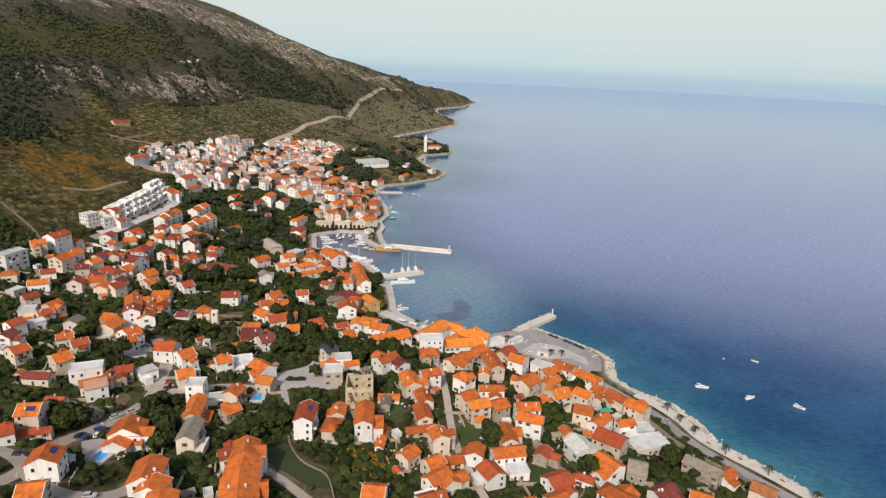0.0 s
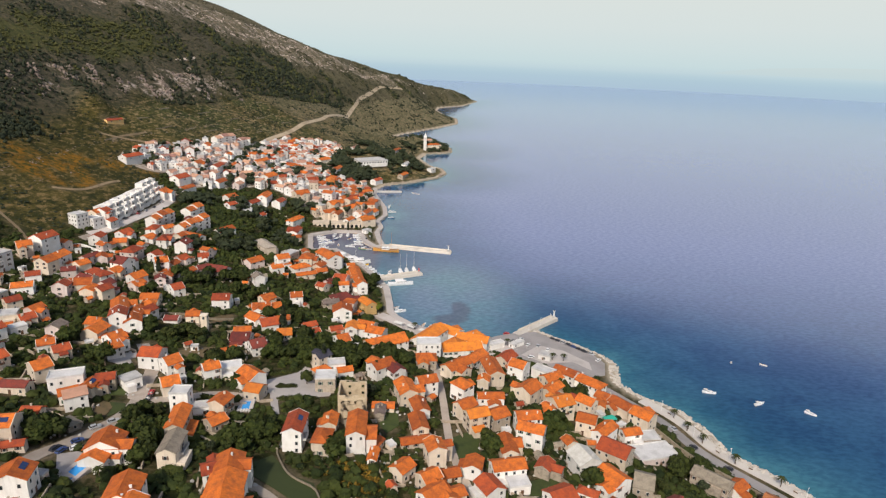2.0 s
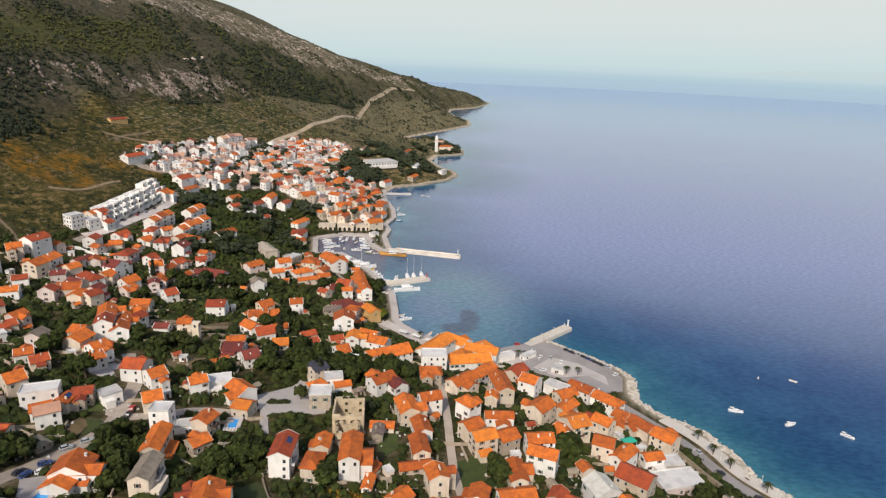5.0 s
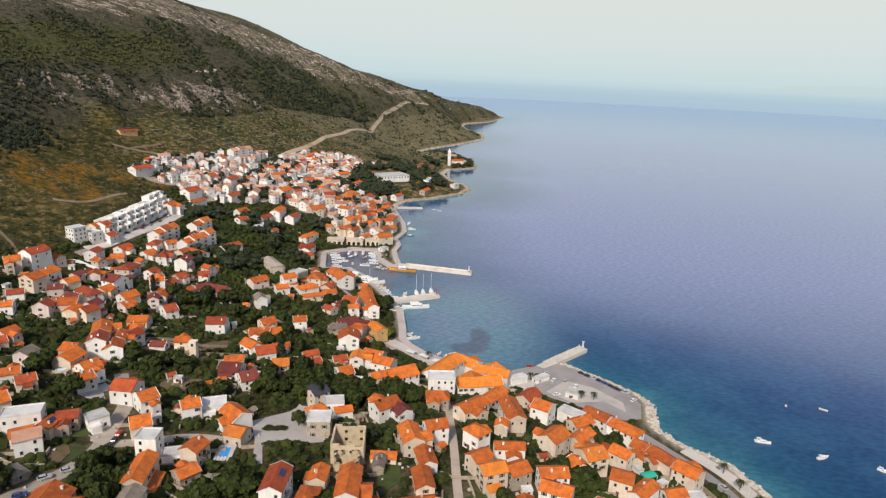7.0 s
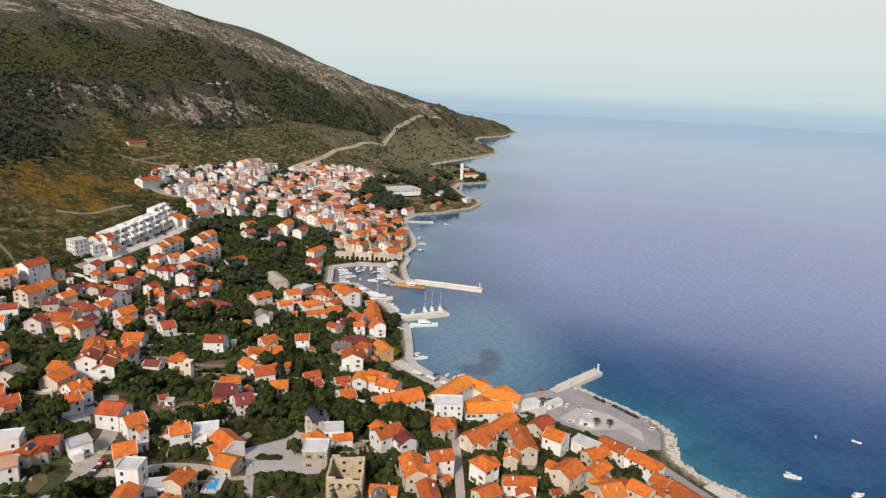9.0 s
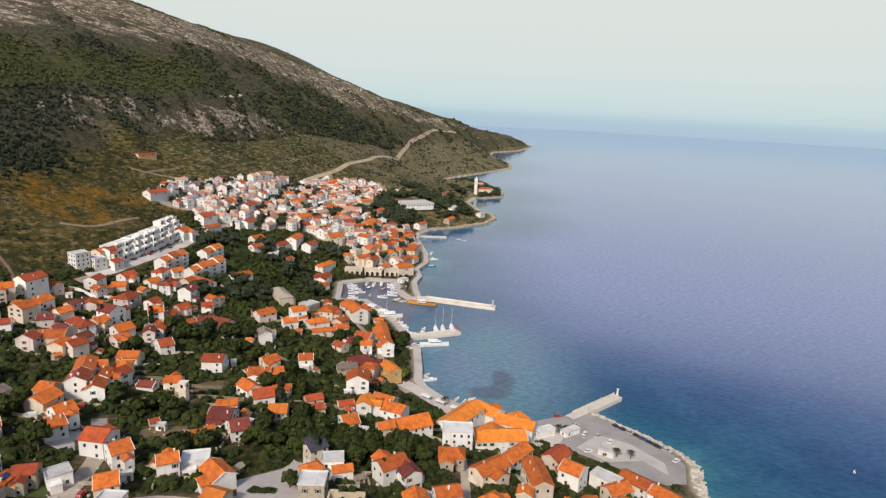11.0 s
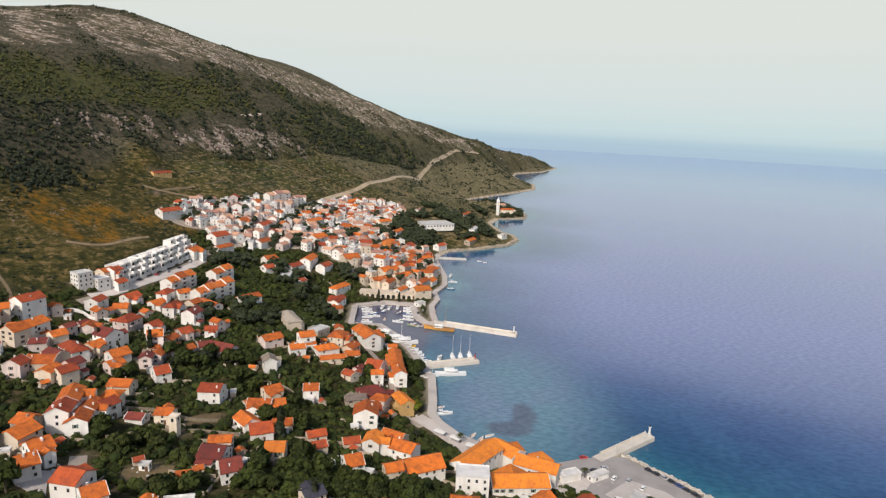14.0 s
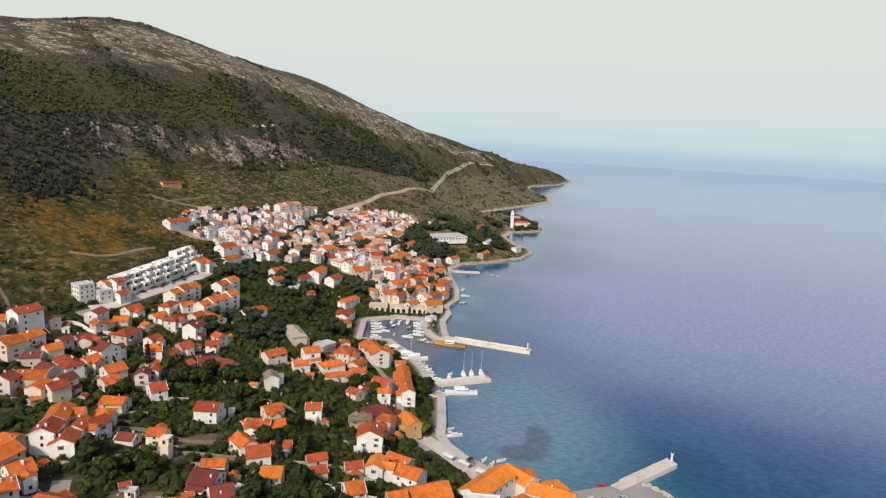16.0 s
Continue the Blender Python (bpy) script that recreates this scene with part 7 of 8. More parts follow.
while singles < 50:
    x, y = r.uniform(-270, 120), r.uniform(130, 560)
    dd = shore_distance(np.array([x]), np.array([y]))[0]
    if 9 < dd < 300 and is_free(np.array([x]), np.array([y]))[0] and math.hypot(x, y) < 620:
        plant(["round", "round", "olive", "pine"][int(r.integers(4))], x, y, r.uniform(0.55, 1.05), r)
        singles += 1


def leafy(name, x, y, radius, per, size, material, label, category, seed):
    """Hedges and bushes of small sprays, in one mesh."""
    q_ = np.random.default_rng(seed)
    z = ground_z(x, y)
    n = len(x)
    way = q_.normal(size=(n, per, 3))
    way[..., 2] = np.abs(way[..., 2])
    way /= np.linalg.norm(way, axis=-1, keepdims=True)
    mid = np.stack([x, y, z], -1)[:, None] + way * (radius[:, None, None] * q_.uniform(0.55, 1.1, (n, per, 1)))
    a = np.cross(way, q_.normal(size=(n, per, 3)))
    a /= np.linalg.norm(a, axis=-1, keepdims=True) + 1e-9
    b = np.cross(way, a) + 0.5 * way
    s = size * q_.uniform(0.6, 1.4, (n, per, 1))
    v = np.stack([mid - a * s - b * s * 0.6, mid + a * s - b * s * 0.5, mid + a * s * 0.4 + b * s], 2)
    f = np.arange(n * per * 3).reshape(-1, 3)
    ob = new(name, fast_mesh(name, v.reshape(-1, 3), f, material))
    return tagged(ob, label, category, kind="stuff")


# bushes fill the gardens between the houses
x, y = r.uniform(-300, 170, 110000), r.uniform(110, 640, 110000)
dd, (q, _, side) = shore_distance(x, y), nearest(x, y, FOOT)
dense = 0.45 + 0.6 * waves(x, y, 38, 5) + 0.4 * waves(x, y, 13, 6)
lawn = inside(x, y, np.array([(-78, 199), (-69, 201), (-64, 189), (-58, 182), (-52, 181), (-49, 170), (-60, 174), (-72, 184)], float))
ok = (dd > 8) & (dd < 320) & ~lawn & ~((x < -264) & (y > 415)) & ~inside(x, y, VILLAGE) & is_free(x, y) & (q * side < -20) & (dense > r.uniform(-0.55, 0.65, len(x)))
x, y = x[ok][:15000], y[ok][:15000]
rad = 0.7 + 2.1 * r.uniform(size=len(x)) ** 1.3
clumps("bush_core", np.stack([x, y, ground_z(x, y) + 0.35 * rad], -1), rad * 0.85, 0.8, LEAF, "dark green garden bushes", "bushes", 31)
half, third = int(len(x) * 0.42), int(len(x) * 0.76)
leafy("bushes", x[:half], y[:half], rad[:half], 26, 0.42, LEAF, "dark green garden bushes and hedges", "bushes", 32)
leafy("bright_bushes", x[third:], y[third:], rad[third:], 26, 0.42, BRIGHT, "yellow-green shrubs and vines", "bushes", 34)
leafy("olive_bushes", x[half:third], y[half:third], rad[half:third], 26, 0.42, OLIVE, "grey-green olives and garden shrubs", "bushes", 33)

# clipped hedges and a tree round the square
for line in ([(-91.0, 264.8), (-83.6, 264.5), (-77.5, 268.5), (-73.2, 273.9)], [(-79.2, 251.9), (-76.0, 252.5), (-72.4, 253.5)], [(-76.1, 240.9), (-71.3, 242.0), (-67.2, 243.0), (-63.1, 244.1)]):
    line = np.array(line)
    t_ = np.linspace(0, 1, 46)
    hx, hy = np.interp(t_, np.linspace(0, 1, len(line)), line[:, 0]) + r.normal(0, 0.35, 46), np.interp(t_, np.linspace(0, 1, len(line)), line[:, 1]) + r.normal(0, 0.35, 46)
    leafy("hedge", hx, hy, r.uniform(0.9, 1.5, 46), 40, 0.4, OLIVE, "dense green hedge along a pale square", "hedge", 36)
plant("olive", -67.8, 257.0, 1.0, r)

# dry yellowed shrubs in an untended garden
wx, wy = r.normal(-38, 5, 90), r.normal(190, 4, 90)
ok = is_free(wx, wy)
leafy("dry_bushes", wx[ok], wy[ok], r.uniform(0.6, 1.6, ok.sum()), 26, 0.4, GORSE, "dry yellow-orange shrubs in an untended garden", "bushes", 35)

# scrub on the plain and the mountain
x, y = r.uniform(-420, 220, 110000), r.uniform(380, 2500, 110000)
dd, (q, _, side) = shore_distance(x, y), nearest(x, y, FOOT)
q = q * side
hedge = waves(x, y, 46, 3) + waves(x, y, 120, 7) + 0.8 * waves(0 * x, ground_z(x, y), 9, 2)
keep = (dd > 12) & (q < 5) & ((dd > 230) | (y > 820) | (q > -75) | (x < -264)) & ((y < 1000) | (r.uniform(size=len(x)) < 0.6)) & (is_free(x, y) | (y > 1300)) & (hedge > r.uniform(-0.5, 1.1, len(x))) & ~inside(x, y, VILLAGE)
x, y = x[keep], y[keep]
blossom = sum(smooth(1.3 - np.hypot((x - a) / b, (y - c) / e)) for a, b, c, e in ((-338, 20, 518, 26), (-317, 20, 515, 26), (-316, 16, 556, 30), (-296, 14, 520, 24), (-268, 12, 604, 14)))
gorse = r.uniform(size=len(x)) < 0.45 * blossom
for name, sel, m_, label in (("gorse_scrub", gorse, GORSE, "yellow-orange flowering scrub on the fields"), ("plain_scrub", ~gorse, PINE, "dark green scrub on the plain")):
    rad = (0.5 + 1.7 * r.uniform(size=sel.sum()) ** 2) * np.clip(y[sel] / 900, 0.8, 1.6)
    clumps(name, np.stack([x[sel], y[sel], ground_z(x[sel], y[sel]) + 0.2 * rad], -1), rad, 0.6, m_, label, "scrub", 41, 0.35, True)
t_ = r.uniform(size=60)
x, y = -353 + 10 * t_ + r.normal(0, 1.0, 60), 915 + 47 * t_
clumps("rock_scar", np.stack([x, y, ground_z(x, y) + 0.2], -1), r.uniform(0.9, 1.9, 60), 0.7, CRAG, "pale rock scar across the mountainside", "rocks", 49, 0.4)
# pale field stones in rows along the terraces
x, y = r.uniform(-380, -120, 16000), r.uniform(440, 1150, 16000)
q, _, side = nearest(x, y, FOOT)
row = waves(0 * x, ground_z(x, y), 8, 4) + 0.5 * waves(x, y, 29, 3)
keep = (q * side < -2) & (row > r.uniform(0.2, 1.5, len(x))) & is_free(x, y) & ~inside(x, y, VILLAGE) & ((x < -266) | (y > 700)) & (shore_distance(x, y) > 90)
x, y = x[keep], y[keep]
rad = 0.35 + 0.8 * r.uniform(size=len(x)) ** 2
clumps("field_stones", np.stack([x, y, ground_z(x, y) + 0.1], -1), rad, 0.6, CLIFF_STONE, "rows of grey field stones on the terraces", "stones", 50, 0.4, True)
# the dark copse by the cliffs
x, y = r.normal(-366, 9, 300), r.normal(562, 22, 300)
rad = r.uniform(0.8, 2.0, 300)
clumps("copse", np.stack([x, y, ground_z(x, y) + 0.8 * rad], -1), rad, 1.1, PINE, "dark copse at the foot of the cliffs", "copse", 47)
x, y = r.uniform(-820, 200, 210000), r.uniform(420, 2650, 210000)
dd, (q, _, side) = shore_distance(x, y), nearest(x, y, FOOT)
q = q * side
stone, cliff, sunny = zones(x, y, q)
cover = 0.30 + 0.45 * waves(x, y, 120, 9) + 0.35 * waves(x, y, 50, 3) + 0.25 * waves(x, y, 21, 5) - 0.45 * stone - 0.2 * cliff + 0.4 * sunny + 0.45 * smooth((70 - q) / 30) * smooth((y - 980) / 60) * smooth((1400 - y) / 120) - 0.25 * smooth((q - 110) / 60) - 0.45 * smooth((y - 1200) / 250) + 0.7 * smooth((q - 8) / 15) * smooth((85 - q) / 25) * smooth((720 - y) / 80)
crest = np.interp(y, [800, 1000, 1200, 1400, 1700, 2000], [460, 430, 330, 265, 180, 110]) + 60
keep = (dd > 15) & (q > -2) & (q < crest) & (cover > r.uniform(-0.55, 0.75, len(x)))
x, y, cover, q, stone, sunny = (a[keep][:78000] for a in (x, y, cover, q, stone, sunny))
rad = (0.9 + 1.5 * r.uniform(size=len(x)) ** 1.5) * np.clip(y / 900, 0.8, 1.6) * (1 - 0.45 * smooth((q - 130) / 80))
wood = (cover > 0.30) & (stone < 0.4)
lit = wood & (r.uniform(size=len(x)) < np.clip(0.1 + 0.9 * sunny + 0.25 * (y > 950), 0, 0.9))
wood = wood & ~lit
rest = ~wood & ~lit
clumps("mountain_scrub", np.stack([x[rest], y[rest], ground_z(x[rest], y[rest]) + 0.2 * rad[rest]], -1), rad[rest] * 0.8, 0.65, MAQUIS, "olive-green maquis scrub on the mountainside", "scrub", 42, 0.35, True)
clumps("sunny_wood", np.stack([x[lit], y[lit], ground_z(x[lit], y[lit]) + 0.6 * rad[lit]], -1), rad[lit], 1.0, SUNNY_WOOD, "pine wood coloured yellow-green as if sunlit", "wood", 46, 0.3, True)
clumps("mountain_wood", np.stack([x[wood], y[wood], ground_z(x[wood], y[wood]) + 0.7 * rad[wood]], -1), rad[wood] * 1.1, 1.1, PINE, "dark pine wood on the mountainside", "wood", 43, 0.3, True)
# bare limestone: low outcrops in rows along the slope, and broken cliffs above the plain
x, y = r.uniform(-1150, 200, 90000), r.uniform(250, 2650, 90000)
dd, (q, _, side) = shore_distance(x, y), nearest(x, y, FOOT)
q = q * side
stone, cliff, sunny = zones(x, y, q)
row = waves(0 * x, ground_z(x, y), 13, 3) + 0.8 * waves(x, y, 37, 1)
keep = (dd > 25) & (q > 2) & (q < 480) & (stone * (0.6 + row) > r.uniform(0.0, 1.3, len(x)))
x, y = x[keep][:22000], y[keep][:22000]
rad = (0.5 + 1.6 * r.uniform(size=len(x)) ** 2) * np.clip(y / 900, 0.8, 1.6)
clumps("mountain_rocks", np.stack([x, y, ground_z(x, y)], -1), rad, 0.55, CRAG, "pale grey limestone outcrops on the mountainside", "rocks", 44, 0.45, True)
x, y = r.uniform(-430, -230, 30000), r.uniform(530, 1010, 30000)
q, _, side = nearest(x, y, FOOT)
stone, cliff, sunny = zones(x, y, q * side)
keep = cliff * (0.55 + waves(x, y, 27, 3)) > r.uniform(0.25, 1.3, len(x))
x, y = x[keep][:1900], y[keep][:1900]
rad = 0.5 + 1.5 * r.uniform(size=len(x)) ** 2
clumps("cliff_rocks", np.stack([x, y, ground_z(x, y) + 0.1 * rad], -1), rad, 1.1, CLIFF_STONE, "pinkish grey limestone cliffs at the mountain's foot", "cliffs", 48, 0.45)


clumps("yard_stones", np.array(odds_c), np.array(odds_r), 0.9, CONCRETE, "pale blocks and rubble heaps in the yards", "rubble", 45, 0.3)


# palms along the promenade
def palm_model():
    p = thing("palm_tree", pose(0, 0, 0), "small palm tree on the promenade", "palm", "palms on the promenade")
    part("trunk", tube_mesh("trunk", BARK, 0.22, 0.16, -0.5, 3.6, 8), p)
    for k in range(14):
        a, v, f = k * 2.4, [], []
        for i in range(6):
            t = i / 5
            out, z = 2.3 * t, 3.6 + 1.1 * math.sin(2.2 * t) - 1.3 * t * t + 0.2 * (k % 3)
            w = 0.32 * math.sin(math.pi * (0.12 + 0.85 * t))
            v += [(out, -w, z - 0.12), (out, 0, z), (out, w, z - 0.12)]
        for i in range(5):
            f += [(3 * i, 3 * i + 3, 3 * i + 4, 3 * i + 1), (3 * i + 1, 3 * i + 4, 3 * i + 5, 3 * i + 2)]
        part("frond", fast_mesh("frond", v, f, OLIVE), p, pose(0, 0, 0, 0, 0, math.degrees(a)))
    return p


palm = palm_model()
for i, (x, y) in enumerate([(108, 273), (113, 252), (121, 237), (133, 222), (144, 205), (110, 262), (60, 332), (66, 331), (36, 350), (-118, 177), (-20, 372), (-43, 404)]):
    m = pose(x, y, z_at(x, y) + 0.3, 0, 0, 40 * i)
    if i:
        copy_thing(palm, m)
    else:
        palm.matrix_basis = m

# boulders along the shore
line = np.array(SHORE[1:13] , float)
run = np.concatenate([[0], np.cumsum(np.hypot(*np.diff(line, axis=0).T))])
s = r.uniform(0, run[-1], 2600)
off = r.uniform(-2.6, 3.0, 2600)
seg = np.clip(np.searchsorted(run, s) - 1, 0, len(line) - 2)
way = (line[seg + 1] - line[seg]) / np.linalg.norm(line[seg + 1] - line[seg], axis=1)[:, None]
pts = line[seg] + way * (s - run[seg])[:, None] + np.stack([-way[:, 1], way[:, 0]], 1) * off[:, None]
clumps("breakwater_rocks", np.c_[pts, np.clip(0.6 + 0.42 * off, -0.5, 1.7)], 0.3 + 0.9 * r.uniform(size=2600) ** 1.6, 0.8, BOULDER, "pale limestone boulders of the breakwater", "rocks", 51, 0.4)
line = np.array(SHORE[40:63], float)
run = np.concatenate([[0], np.cumsum(np.hypot(*np.diff(line, axis=0).T))])
s = r.uniform(0, run[-1], 1600)
off = r.uniform(-2.5, 4.5, 1600)
seg = np.clip(np.searchsorted(run, s) - 1, 0, len(line) - 2)
way = (line[seg + 1] - line[seg]) / np.linalg.norm(line[seg + 1] - line[seg], axis=1)[:, None]
pts = line[seg] + way * (s - run[seg])[:, None] + np.stack([-way[:, 1], way[:, 0]], 1) * off[:, None]
clumps("shore_rocks", np.c_[pts, np.clip(0.4 + 0.4 * off, -0.4, 2.0)], r.uniform(0.7, 2.0, 1600), 0.6, SHORE_STONE, "pale rocks along the far shore", "rocks", 52, 0.4)


# ---- boats ----
def hull_mesh(length, beam, deck, material, deck_mat, flare=0.75):
    """A boat's hull by cross-sections from stern to bow, with a deck."""
    v, n = [], 9
    for i in range(n):
        t = i / (n - 1)
        w = beam / 2 * (1 - max(0, (t - 0.35) / 0.65) ** 1.9) * (0.78 + 0.22 * min(1, t * 3)) + 0.02
        sheer = deck * (0.85 + 1.3 * (t - 0.4) ** 2 * (1.5 if t > 0.4 else 1.2))
        x = (t - 0.5) * length
        v += [(x, -w, sheer), (x + 0.02 * length * t, -w * flare, 0.12 * deck), (x, 0, -0.35), (x + 0.02 * length * t, w * flare, 0.12 * deck), (x, w, sheer), (x, 0, sheer + 0.02)]
    f, slot = [], []
    for i in range(n - 1):
        a, b = 6 * i, 6 * i + 6
        for k in range(6):
            f.append((a + k, b + k, b + (k + 1) % 6, a + (k + 1) % 6))
            slot.append(1 if k >= 4 else 0)
    me = fast_mesh("hull", v + [], f, [material, deck_mat], False, slot)
    bm = bmesh.new()
    bm.from_mesh(me)
    bmesh.ops.contextual_create(bm, geom=[e for e in bm.edges if e.is_boundary and all(vv.co.x < 0 for vv in e.verts)])
    bmesh.ops.recalc_face_normals(bm, faces=bm.faces[:])
    bm.to_mesh(me)
    bm.free()
    return me


def boat_model(kind):
    spec = {"skiff": ("small white open motor boat", 5.2, 2.0, 0.7, BOAT_WHITE, BOAT_WHITE), "cruiser": ("white cabin motor boat moored in harbour", 8.5, 2.9, 1.1, BOAT_WHITE, BOAT_WHITE), "blue": ("white and blue fishing boat", 7.0, 2.5, 0.9, BOAT_BLUE, BOAT_WHITE),
            "yellow": ("yellow wooden fishing boat", 9.0, 3.0, 1.1, BOAT_YELLOW, TEAK), "green": ("green wooden fishing boat", 8.0, 2.8, 1.0, BOAT_GREEN, TEAK), "yacht": ("large white motor yacht", 19, 5.2, 2.0, BOAT_WHITE, BOAT_WHITE),
            "sloop": ("white sailing boat with bare mast", 11, 3.4, 1.2, BOAT_WHITE, BOAT_WHITE), "gulet": ("large varnished wooden sailing gulet", 23, 6.2, 2.1, VARNISH, TEAK)}[kind]
    label, length, beam, deck, col, deck_mat = spec
    b = thing("boat", pose(0, 0, 0), label, "boat")
    part("hull", hull_mesh(length, beam, deck, col, deck_mat), b)
    if kind == "skiff":
        bm = bmesh.new()
        for u in (-1.4, -0.2, 0.9):
            add_box(bm, u - 0.18, u + 0.18, -0.75, 0.75, deck + 0.03, deck + 0.15)
        part("thwart", from_bm("thwart", bm, TEAK), b)
        part("outboard", box_mesh("outboard", RUBBER, -2.9, -2.5, -0.2, 0.2, 0.2, 1.3, bevel=0.06), b)
    else:
        c = 0.42 * length if kind != "gulet" else 0.3 * length
        bm = bmesh.new()
        add_box(bm, -c * 0.45, c * 0.55, -beam * 0.32, beam * 0.32, deck, deck + 0.11 * length ** 0.9, bevel=0.15)
        part("cabin", from_bm("cabin", bm, BOAT_WHITE), b)
        bm = bmesh.new()
        add_box(bm, -c * 0.40, c * 0.56, -beam * 0.33, beam * 0.33, deck + 0.055 * length ** 0.9, deck + 0.085 * length ** 0.9)
        part("cabin_window", from_bm("cabin_window", bm, GLASS), b)
    if kind == "yacht":
        bm = bmesh.new()
        add_box(bm, -4.2, 2.2, -1.5, 1.5, deck + 1.6, deck + 2.7, bevel=0.2)
        part("flybridge", from_bm("flybridge", bm, BOAT_WHITE), b)
    if kind in ("sloop", "gulet"):
        tall = 14 if kind == "sloop" else 17
        for u in ((0.6,) if kind == "sloop" else (-4.5, 4.5)):
            part("mast", tube_mesh("mast", ALUMINIUM if kind == "sloop" else TEAK, 0.13, 0.07, deck, deck + tall, 6), b, pose(u, 0, 0))
            part("boom", tube_mesh("boom", CANVAS, 0.2, 0.16, 0, length * 0.34, 6), b, pose(u, 0, deck + 1.9, 0, -90, 0))
    if kind == "gulet":
        part("bowsprit", tube_mesh("bowsprit", TEAK, 0.16, 0.08, 0, 5.0, 6), b, pose(length / 2 - 1.2, 0, deck * 1.35, 0, 78, 0))
        part("sun_canopy", box_mesh("sun_canopy", CANVAS, -9.5, -4.0, -2.3, 2.3, deck + 2.3, deck + 2.42, bevel=0.04), b)
    if kind in ("cruiser", "yellow", "green"):
        part("awning", box_mesh("awning", CANVAS, -length * 0.42, -length * 0.12, -beam * 0.34, beam * 0.34, deck + 1.5, deck + 1.58, bevel=0.02), b)
    return b


BOATS = {}


def moor(kind, x, y, turn, size=1.0):
    m = pose(x, y, 0.0, 0, 0, turn) @ Matrix.Diagonal((size, size, size, 1))
    if kind not in BOATS:
        BOATS[kind] = boat_model(kind)
        BOATS[kind].matrix_basis = m
    else:
        copy_thing(BOATS[kind], m)


for kind, x, y, turn in [("cruiser", -109, 579, 8), ("cruiser", -107, 572, 6), ("blue", -106, 565, 10), ("cruiser", -104, 558, 8), ("skiff", -104, 552, 5), ("cruiser", -102, 546, 8), ("cruiser", -97, 588, 80), ("cruiser", -91, 586, 85), ("blue", -94, 577, 60),
                         ("skiff", -90, 556, 100), ("cruiser", -76, 588, 175), ("cruiser", -75, 581, 178), ("blue", -74, 574, 180), ("cruiser", -73, 567, 176), ("cruiser", -72, 559, 172), ("green", -67, 546, 165), ("skiff", -61, 546, 160),
                         ("cruiser", -90, 529, 140), ("yacht", -83, 521, 150), ("sloop", -71, 515, 20), ("yacht", -67, 506, 15), ("yellow", -63, 501, 12), ("cruiser", -60, 495, 15), ("cruiser", -57, 490, 12), ("cruiser", -55, 485, 15), ("blue", -52, 480, 12), ("cruiser", -49, 475, 14),
                         ("gulet", -46, 541.5, 172), ("cruiser", -99, 562, 6), ("blue", -101, 569, 8), ("cruiser", -85, 590, 88), ("skiff", -82, 577, 60), ("cruiser", -79, 552, 175), ("blue", -86, 533, 140), ("cruiser", -77, 519, 148), ("yacht", -73, 511, 16), ("skiff", -64, 545, 160), ("cruiser", -45, 447, 12), ("skiff", -33, 411, 30), ("sloop", -32, 487, 100), ("sloop", -27, 489, 95), ("sloop", -21, 492, 98), ("cruiser", -40, 483, 80), ("yacht", -31, 457, 10), ("cruiser", -42, 453, 15), ("cruiser", -30, 404, 20), ("skiff", -14, 383, 60), ("skiff", -10, 380, 70),
                         ("skiff", -4, 378, 75), ("cruiser", -50, 712, 80), ("cruiser", -46, 686, 10), ("blue", -46, 660, 5), ("skiff", -23, 791, 170), ("skiff", -17, 786, 165), ("skiff", -6, 384, 30)]:
    moor(kind, x, y, turn)
for x, y, turn, size in [(139, 301, -15, 1.1), (161, 290, 20, 1.0), (183, 281, -45, 0.9), (187, 334, -40, 0.8), (169, 337, 60, 0.5)]:
    moor("cruiser" if size > 0.85 else "skiff", x, y, turn, size * (0.75 if size > 0.85 else 1))


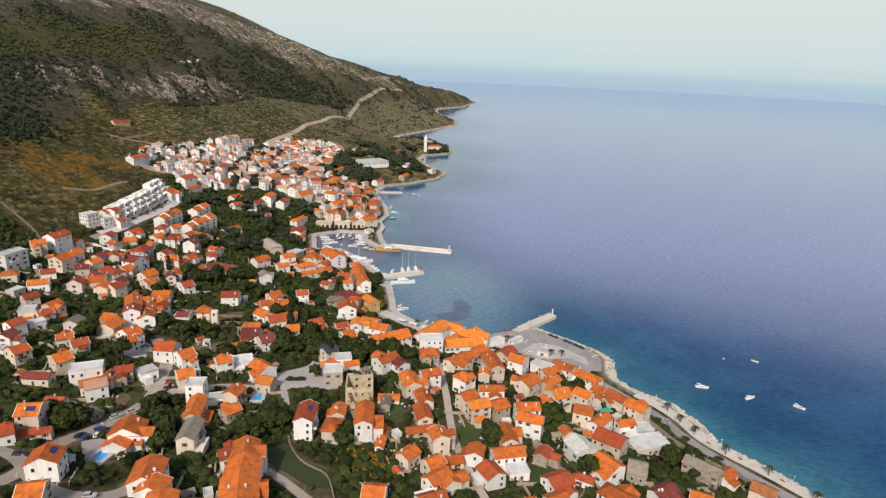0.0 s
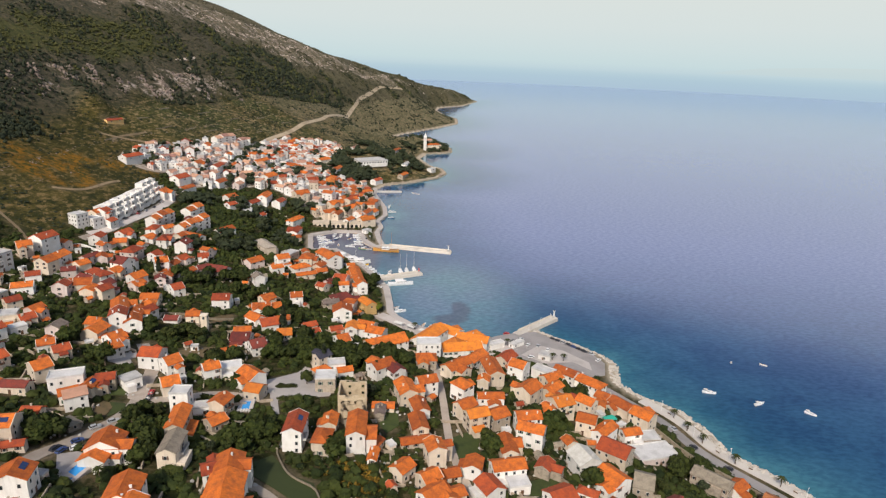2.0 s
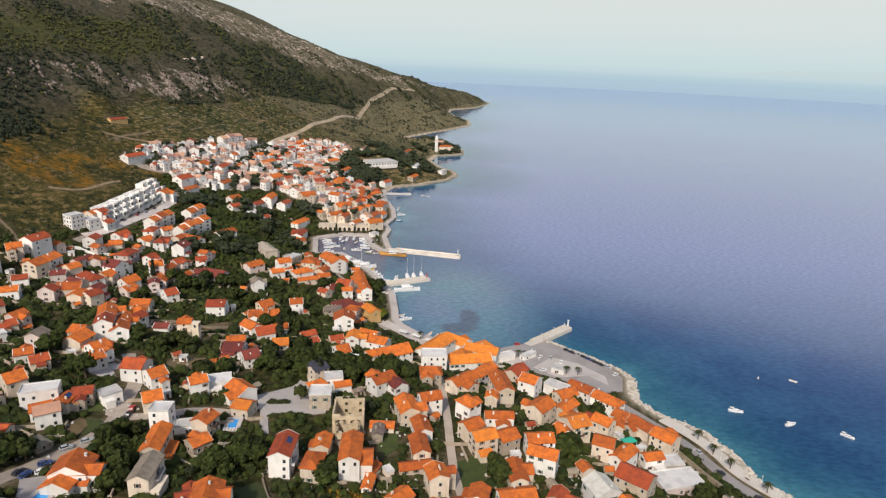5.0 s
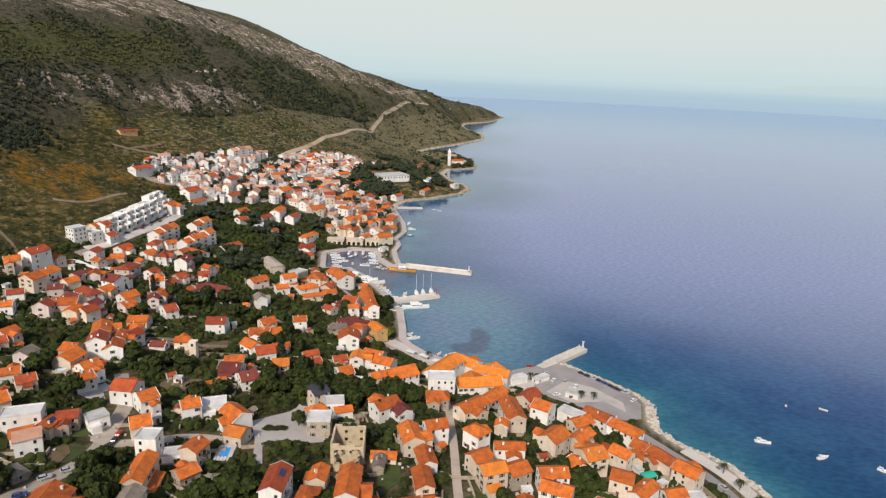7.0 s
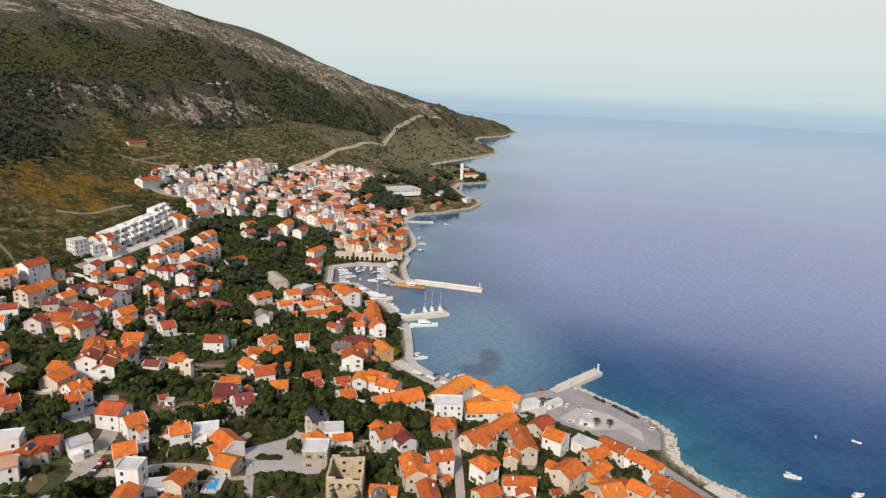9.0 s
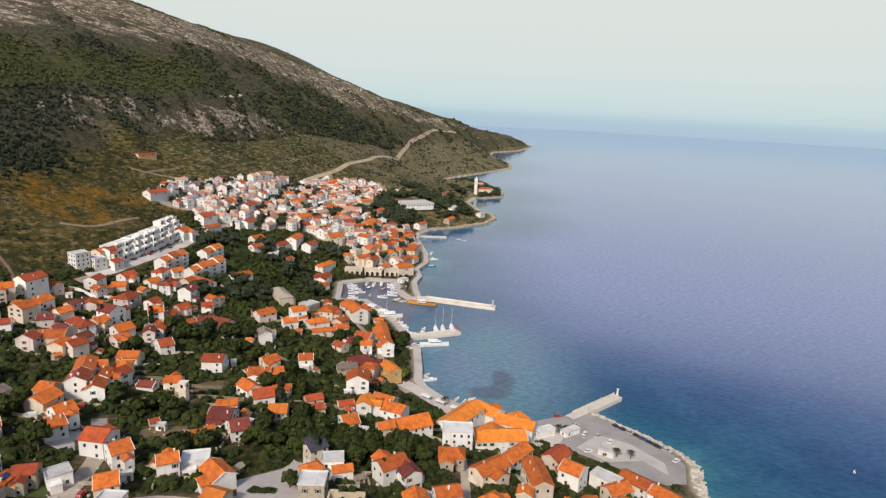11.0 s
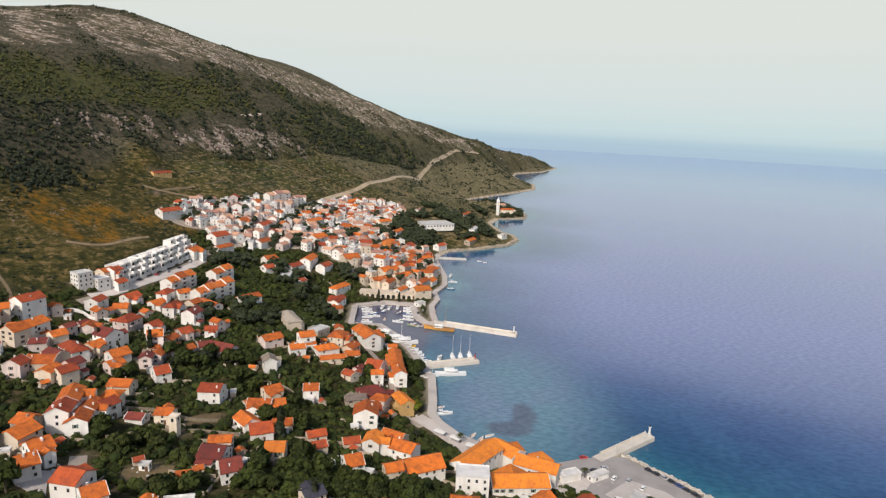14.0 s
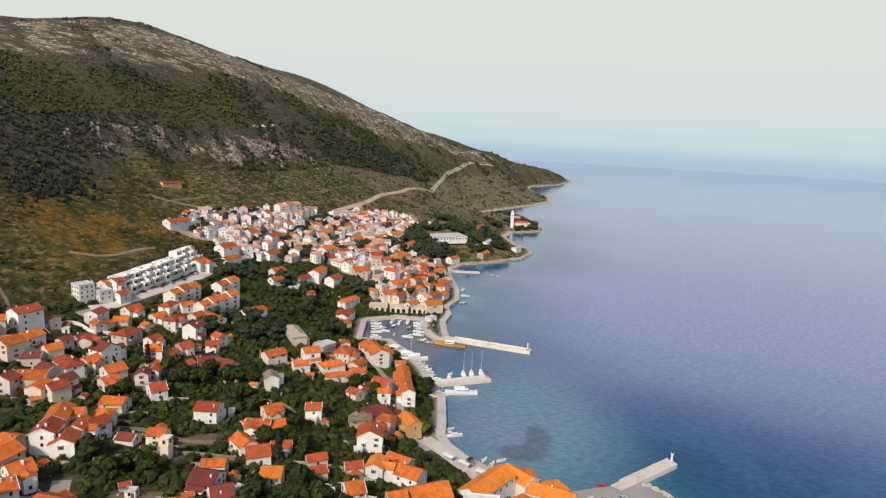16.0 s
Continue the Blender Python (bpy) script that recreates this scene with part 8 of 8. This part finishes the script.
# ---- cars ----
def car_model(col, word):
    c = thing("car", pose(0, 0, 0), f"small parked {word} hatchback car", "car", "parked cars")
    side_ = [(-2.05, 0.35), (-2.1, 0.8), (-1.9, 0.98), (0.85, 0.95), (1.9, 0.75), (2.05, 0.5), (2.0, 0.3)]
    bm = bmesh.new()
    loops = [[bm.verts.new((x, s * 0.85, z)) for x, z in side_] for s in (-1, 1)]
    bm.faces.new(loops[0])
    bm.faces.new(loops[1][::-1])
    for k in range(len(side_)):
        j = (k + 1) % len(side_)
        bm.faces.new((loops[0][k], loops[1][k], loops[1][j], loops[0][j]))
    bmesh.ops.recalc_face_normals(bm, faces=bm.faces[:])
    bmesh.ops.bevel(bm, geom=bm.edges[:], offset=0.07, segments=1, affect="EDGES")
    part("body", from_bm("body", bm, col), c)
    for name, m_, k0, k1, shrink in (("glasshouse", GLASS, 0.94, 1.36, 0.0), ("car_roof", col, 1.36, 1.46, 0.12)):
        bm = bmesh.new()
        low = [(-1.85 + shrink * 3, -0.76 + shrink), (0.75 - shrink * 4, -0.76 + shrink), (0.75 - shrink * 4, 0.76 - shrink), (-1.85 + shrink * 3, 0.76 - shrink)]
        high = [(-1.5, -0.64), (0.25, -0.64), (0.25, 0.64), (-1.5, 0.64)]
        a, b = [bm.verts.new((x, y, k0)) for x, y in low], [bm.verts.new((x, y, k1)) for x, y in high]
        bm.faces.new(a[::-1])
        bm.faces.new(b)
        for k in range(4):
            bm.faces.new((a[k], a[(k + 1) % 4], b[(k + 1) % 4], b[k]))
        part(name, from_bm(name, bm, m_), c)
    for x in (-1.3, 1.3):
        for s in (-1, 1):
            w = part("wheel", tube_mesh("wheel", RUBBER, 0.32, 0.32, -0.1, 0.1, 12), c, pose(x, s * 0.78, 0.32, 90, 0, 0))
            part("rim", tube_mesh("rim", ALUMINIUM, 0.19, 0.19, -0.115, 0.115, 8), w)
    return c


CARS = [car_model(paint("car_white", (0.75, 0.75, 0.75)), "white"), car_model(paint("car_dark", (0.03, 0.03, 0.04)), "dark grey"), car_model(paint("car_silver", (0.4, 0.41, 0.43)), "silver"), car_model(paint("car_blue", (0.04, 0.07, 0.2)), "blue"), car_model(paint("car_red", (0.4, 0.03, 0.03)), "red")]
SEEN = set()
for k, x, y, turn in [(0, 87, 332, 40), (0, 48, 335, 20), (1, 66, 360, -45), (1, 69, 357, -45), (2, 71.5, 354.5, -45), (1, 74, 352, -45), (3, 76.5, 349, -45), (1, 79, 346, -45), (1, 81.5, 343, -45), (2, 85, 340, -45), (1, 41, 356, 30), (2, 46, 359, 30), (4, 38, 367, 20),
                      (0, 49, 351, 60), (2, 55, 350, 60), (0, 60, 345, 60), (1, 107, 248, 118), (2, 103, 262, 115), (1, 116, 233, 128), (3, -136, 199, 40), (1, -140, 193, 70), (3, -137.5, 192, 70), (0, -134, 194.5, 30), (2, -131, 214, 35), (2, -135, 209, 40),
                      (1, -126, 233, 95), (4, -126.5, 237, 95), (1, -126, 229.5, 95), (1, -137, 246, 100), (1, -95, 254, 30), (2, -90, 244, 10), (0, -244, 470, 85), (1, -243, 482, 86), (4, -241, 500, 88), (2, -240, 512, 90), (1, -239, 526, 90), (0, -240, 545, 92),
                      (1, -66, 572, 100), (2, -63, 579, 95), (0, -58, 402, 110), (1, -55, 396, 120), (1, -150, 176, 10), (2, -118, 156, 5)]:
    m = pose(x, y, z_at(x, y) + (0.36 if x > 25 and y > 300 else 0.3), 0, 0, turn)
    if k in SEEN:
        copy_thing(CARS[k], m)
    else:
        SEEN.add(k)
        CARS[k].matrix_basis = m

# benches on the promenade
bm = bmesh.new()
add_box(bm, -0.9, 0.9, -0.25, 0.25, 0.4, 0.48)
add_box(bm, -0.9, 0.9, 0.2, 0.27, 0.48, 0.9)
bench_seat = from_bm("seat", bm, DOOR_WOOD)
bench_leg = box_mesh("leg", CONCRETE, -0.08, 0.08, -0.22, 0.22, 0, 0.4)
bench = thing("bench", pose(0, 0, 0), "dark wooden bench on the promenade", "bench", "promenade benches")
part("seat", bench_seat, bench)
for u in (-0.7, 0.7):
    part("leg", bench_leg, bench, pose(u, 0, 0))
for i, (x, y, turn) in enumerate([(107, 276, 120), (111, 264, 110), (114, 255, 100), (117, 245, 120), (126, 233, 130), (137, 218, 125)]):
    m = pose(x, y, z_at(x, y) + 0.36, 0, 0, turn)
    if i:
        copy_thing(bench, m)
    else:
        bench.matrix_basis = m

# street lamps on the jetty and the promenade
lamp = thing("street_lamp", pose(0, 0, 0), "slim grey street lamp post", "street lamp", "street lamps")
part("post", tube_mesh("post", ALUMINIUM, 0.09, 0.06, 0, 5.5, 6), lamp)
part("head", box_mesh("head", ALUMINIUM, -0.2, 0.7, -0.12, 0.12, 5.45, 5.6, bevel=0.03), lamp)
for i, (x, y) in enumerate([(53, 372), (62, 381), (70, 388), (104, 279), (111, 257), (120, 240), (139, 214), (-38, 430), (-42, 455)]):
    m = pose(x, y, max(z_at(x, y), 1.9) + 0.3, 0, 0, 40 * i)
    if i:
        copy_thing(lamp, m)
    else:
        lamp.matrix_basis = m
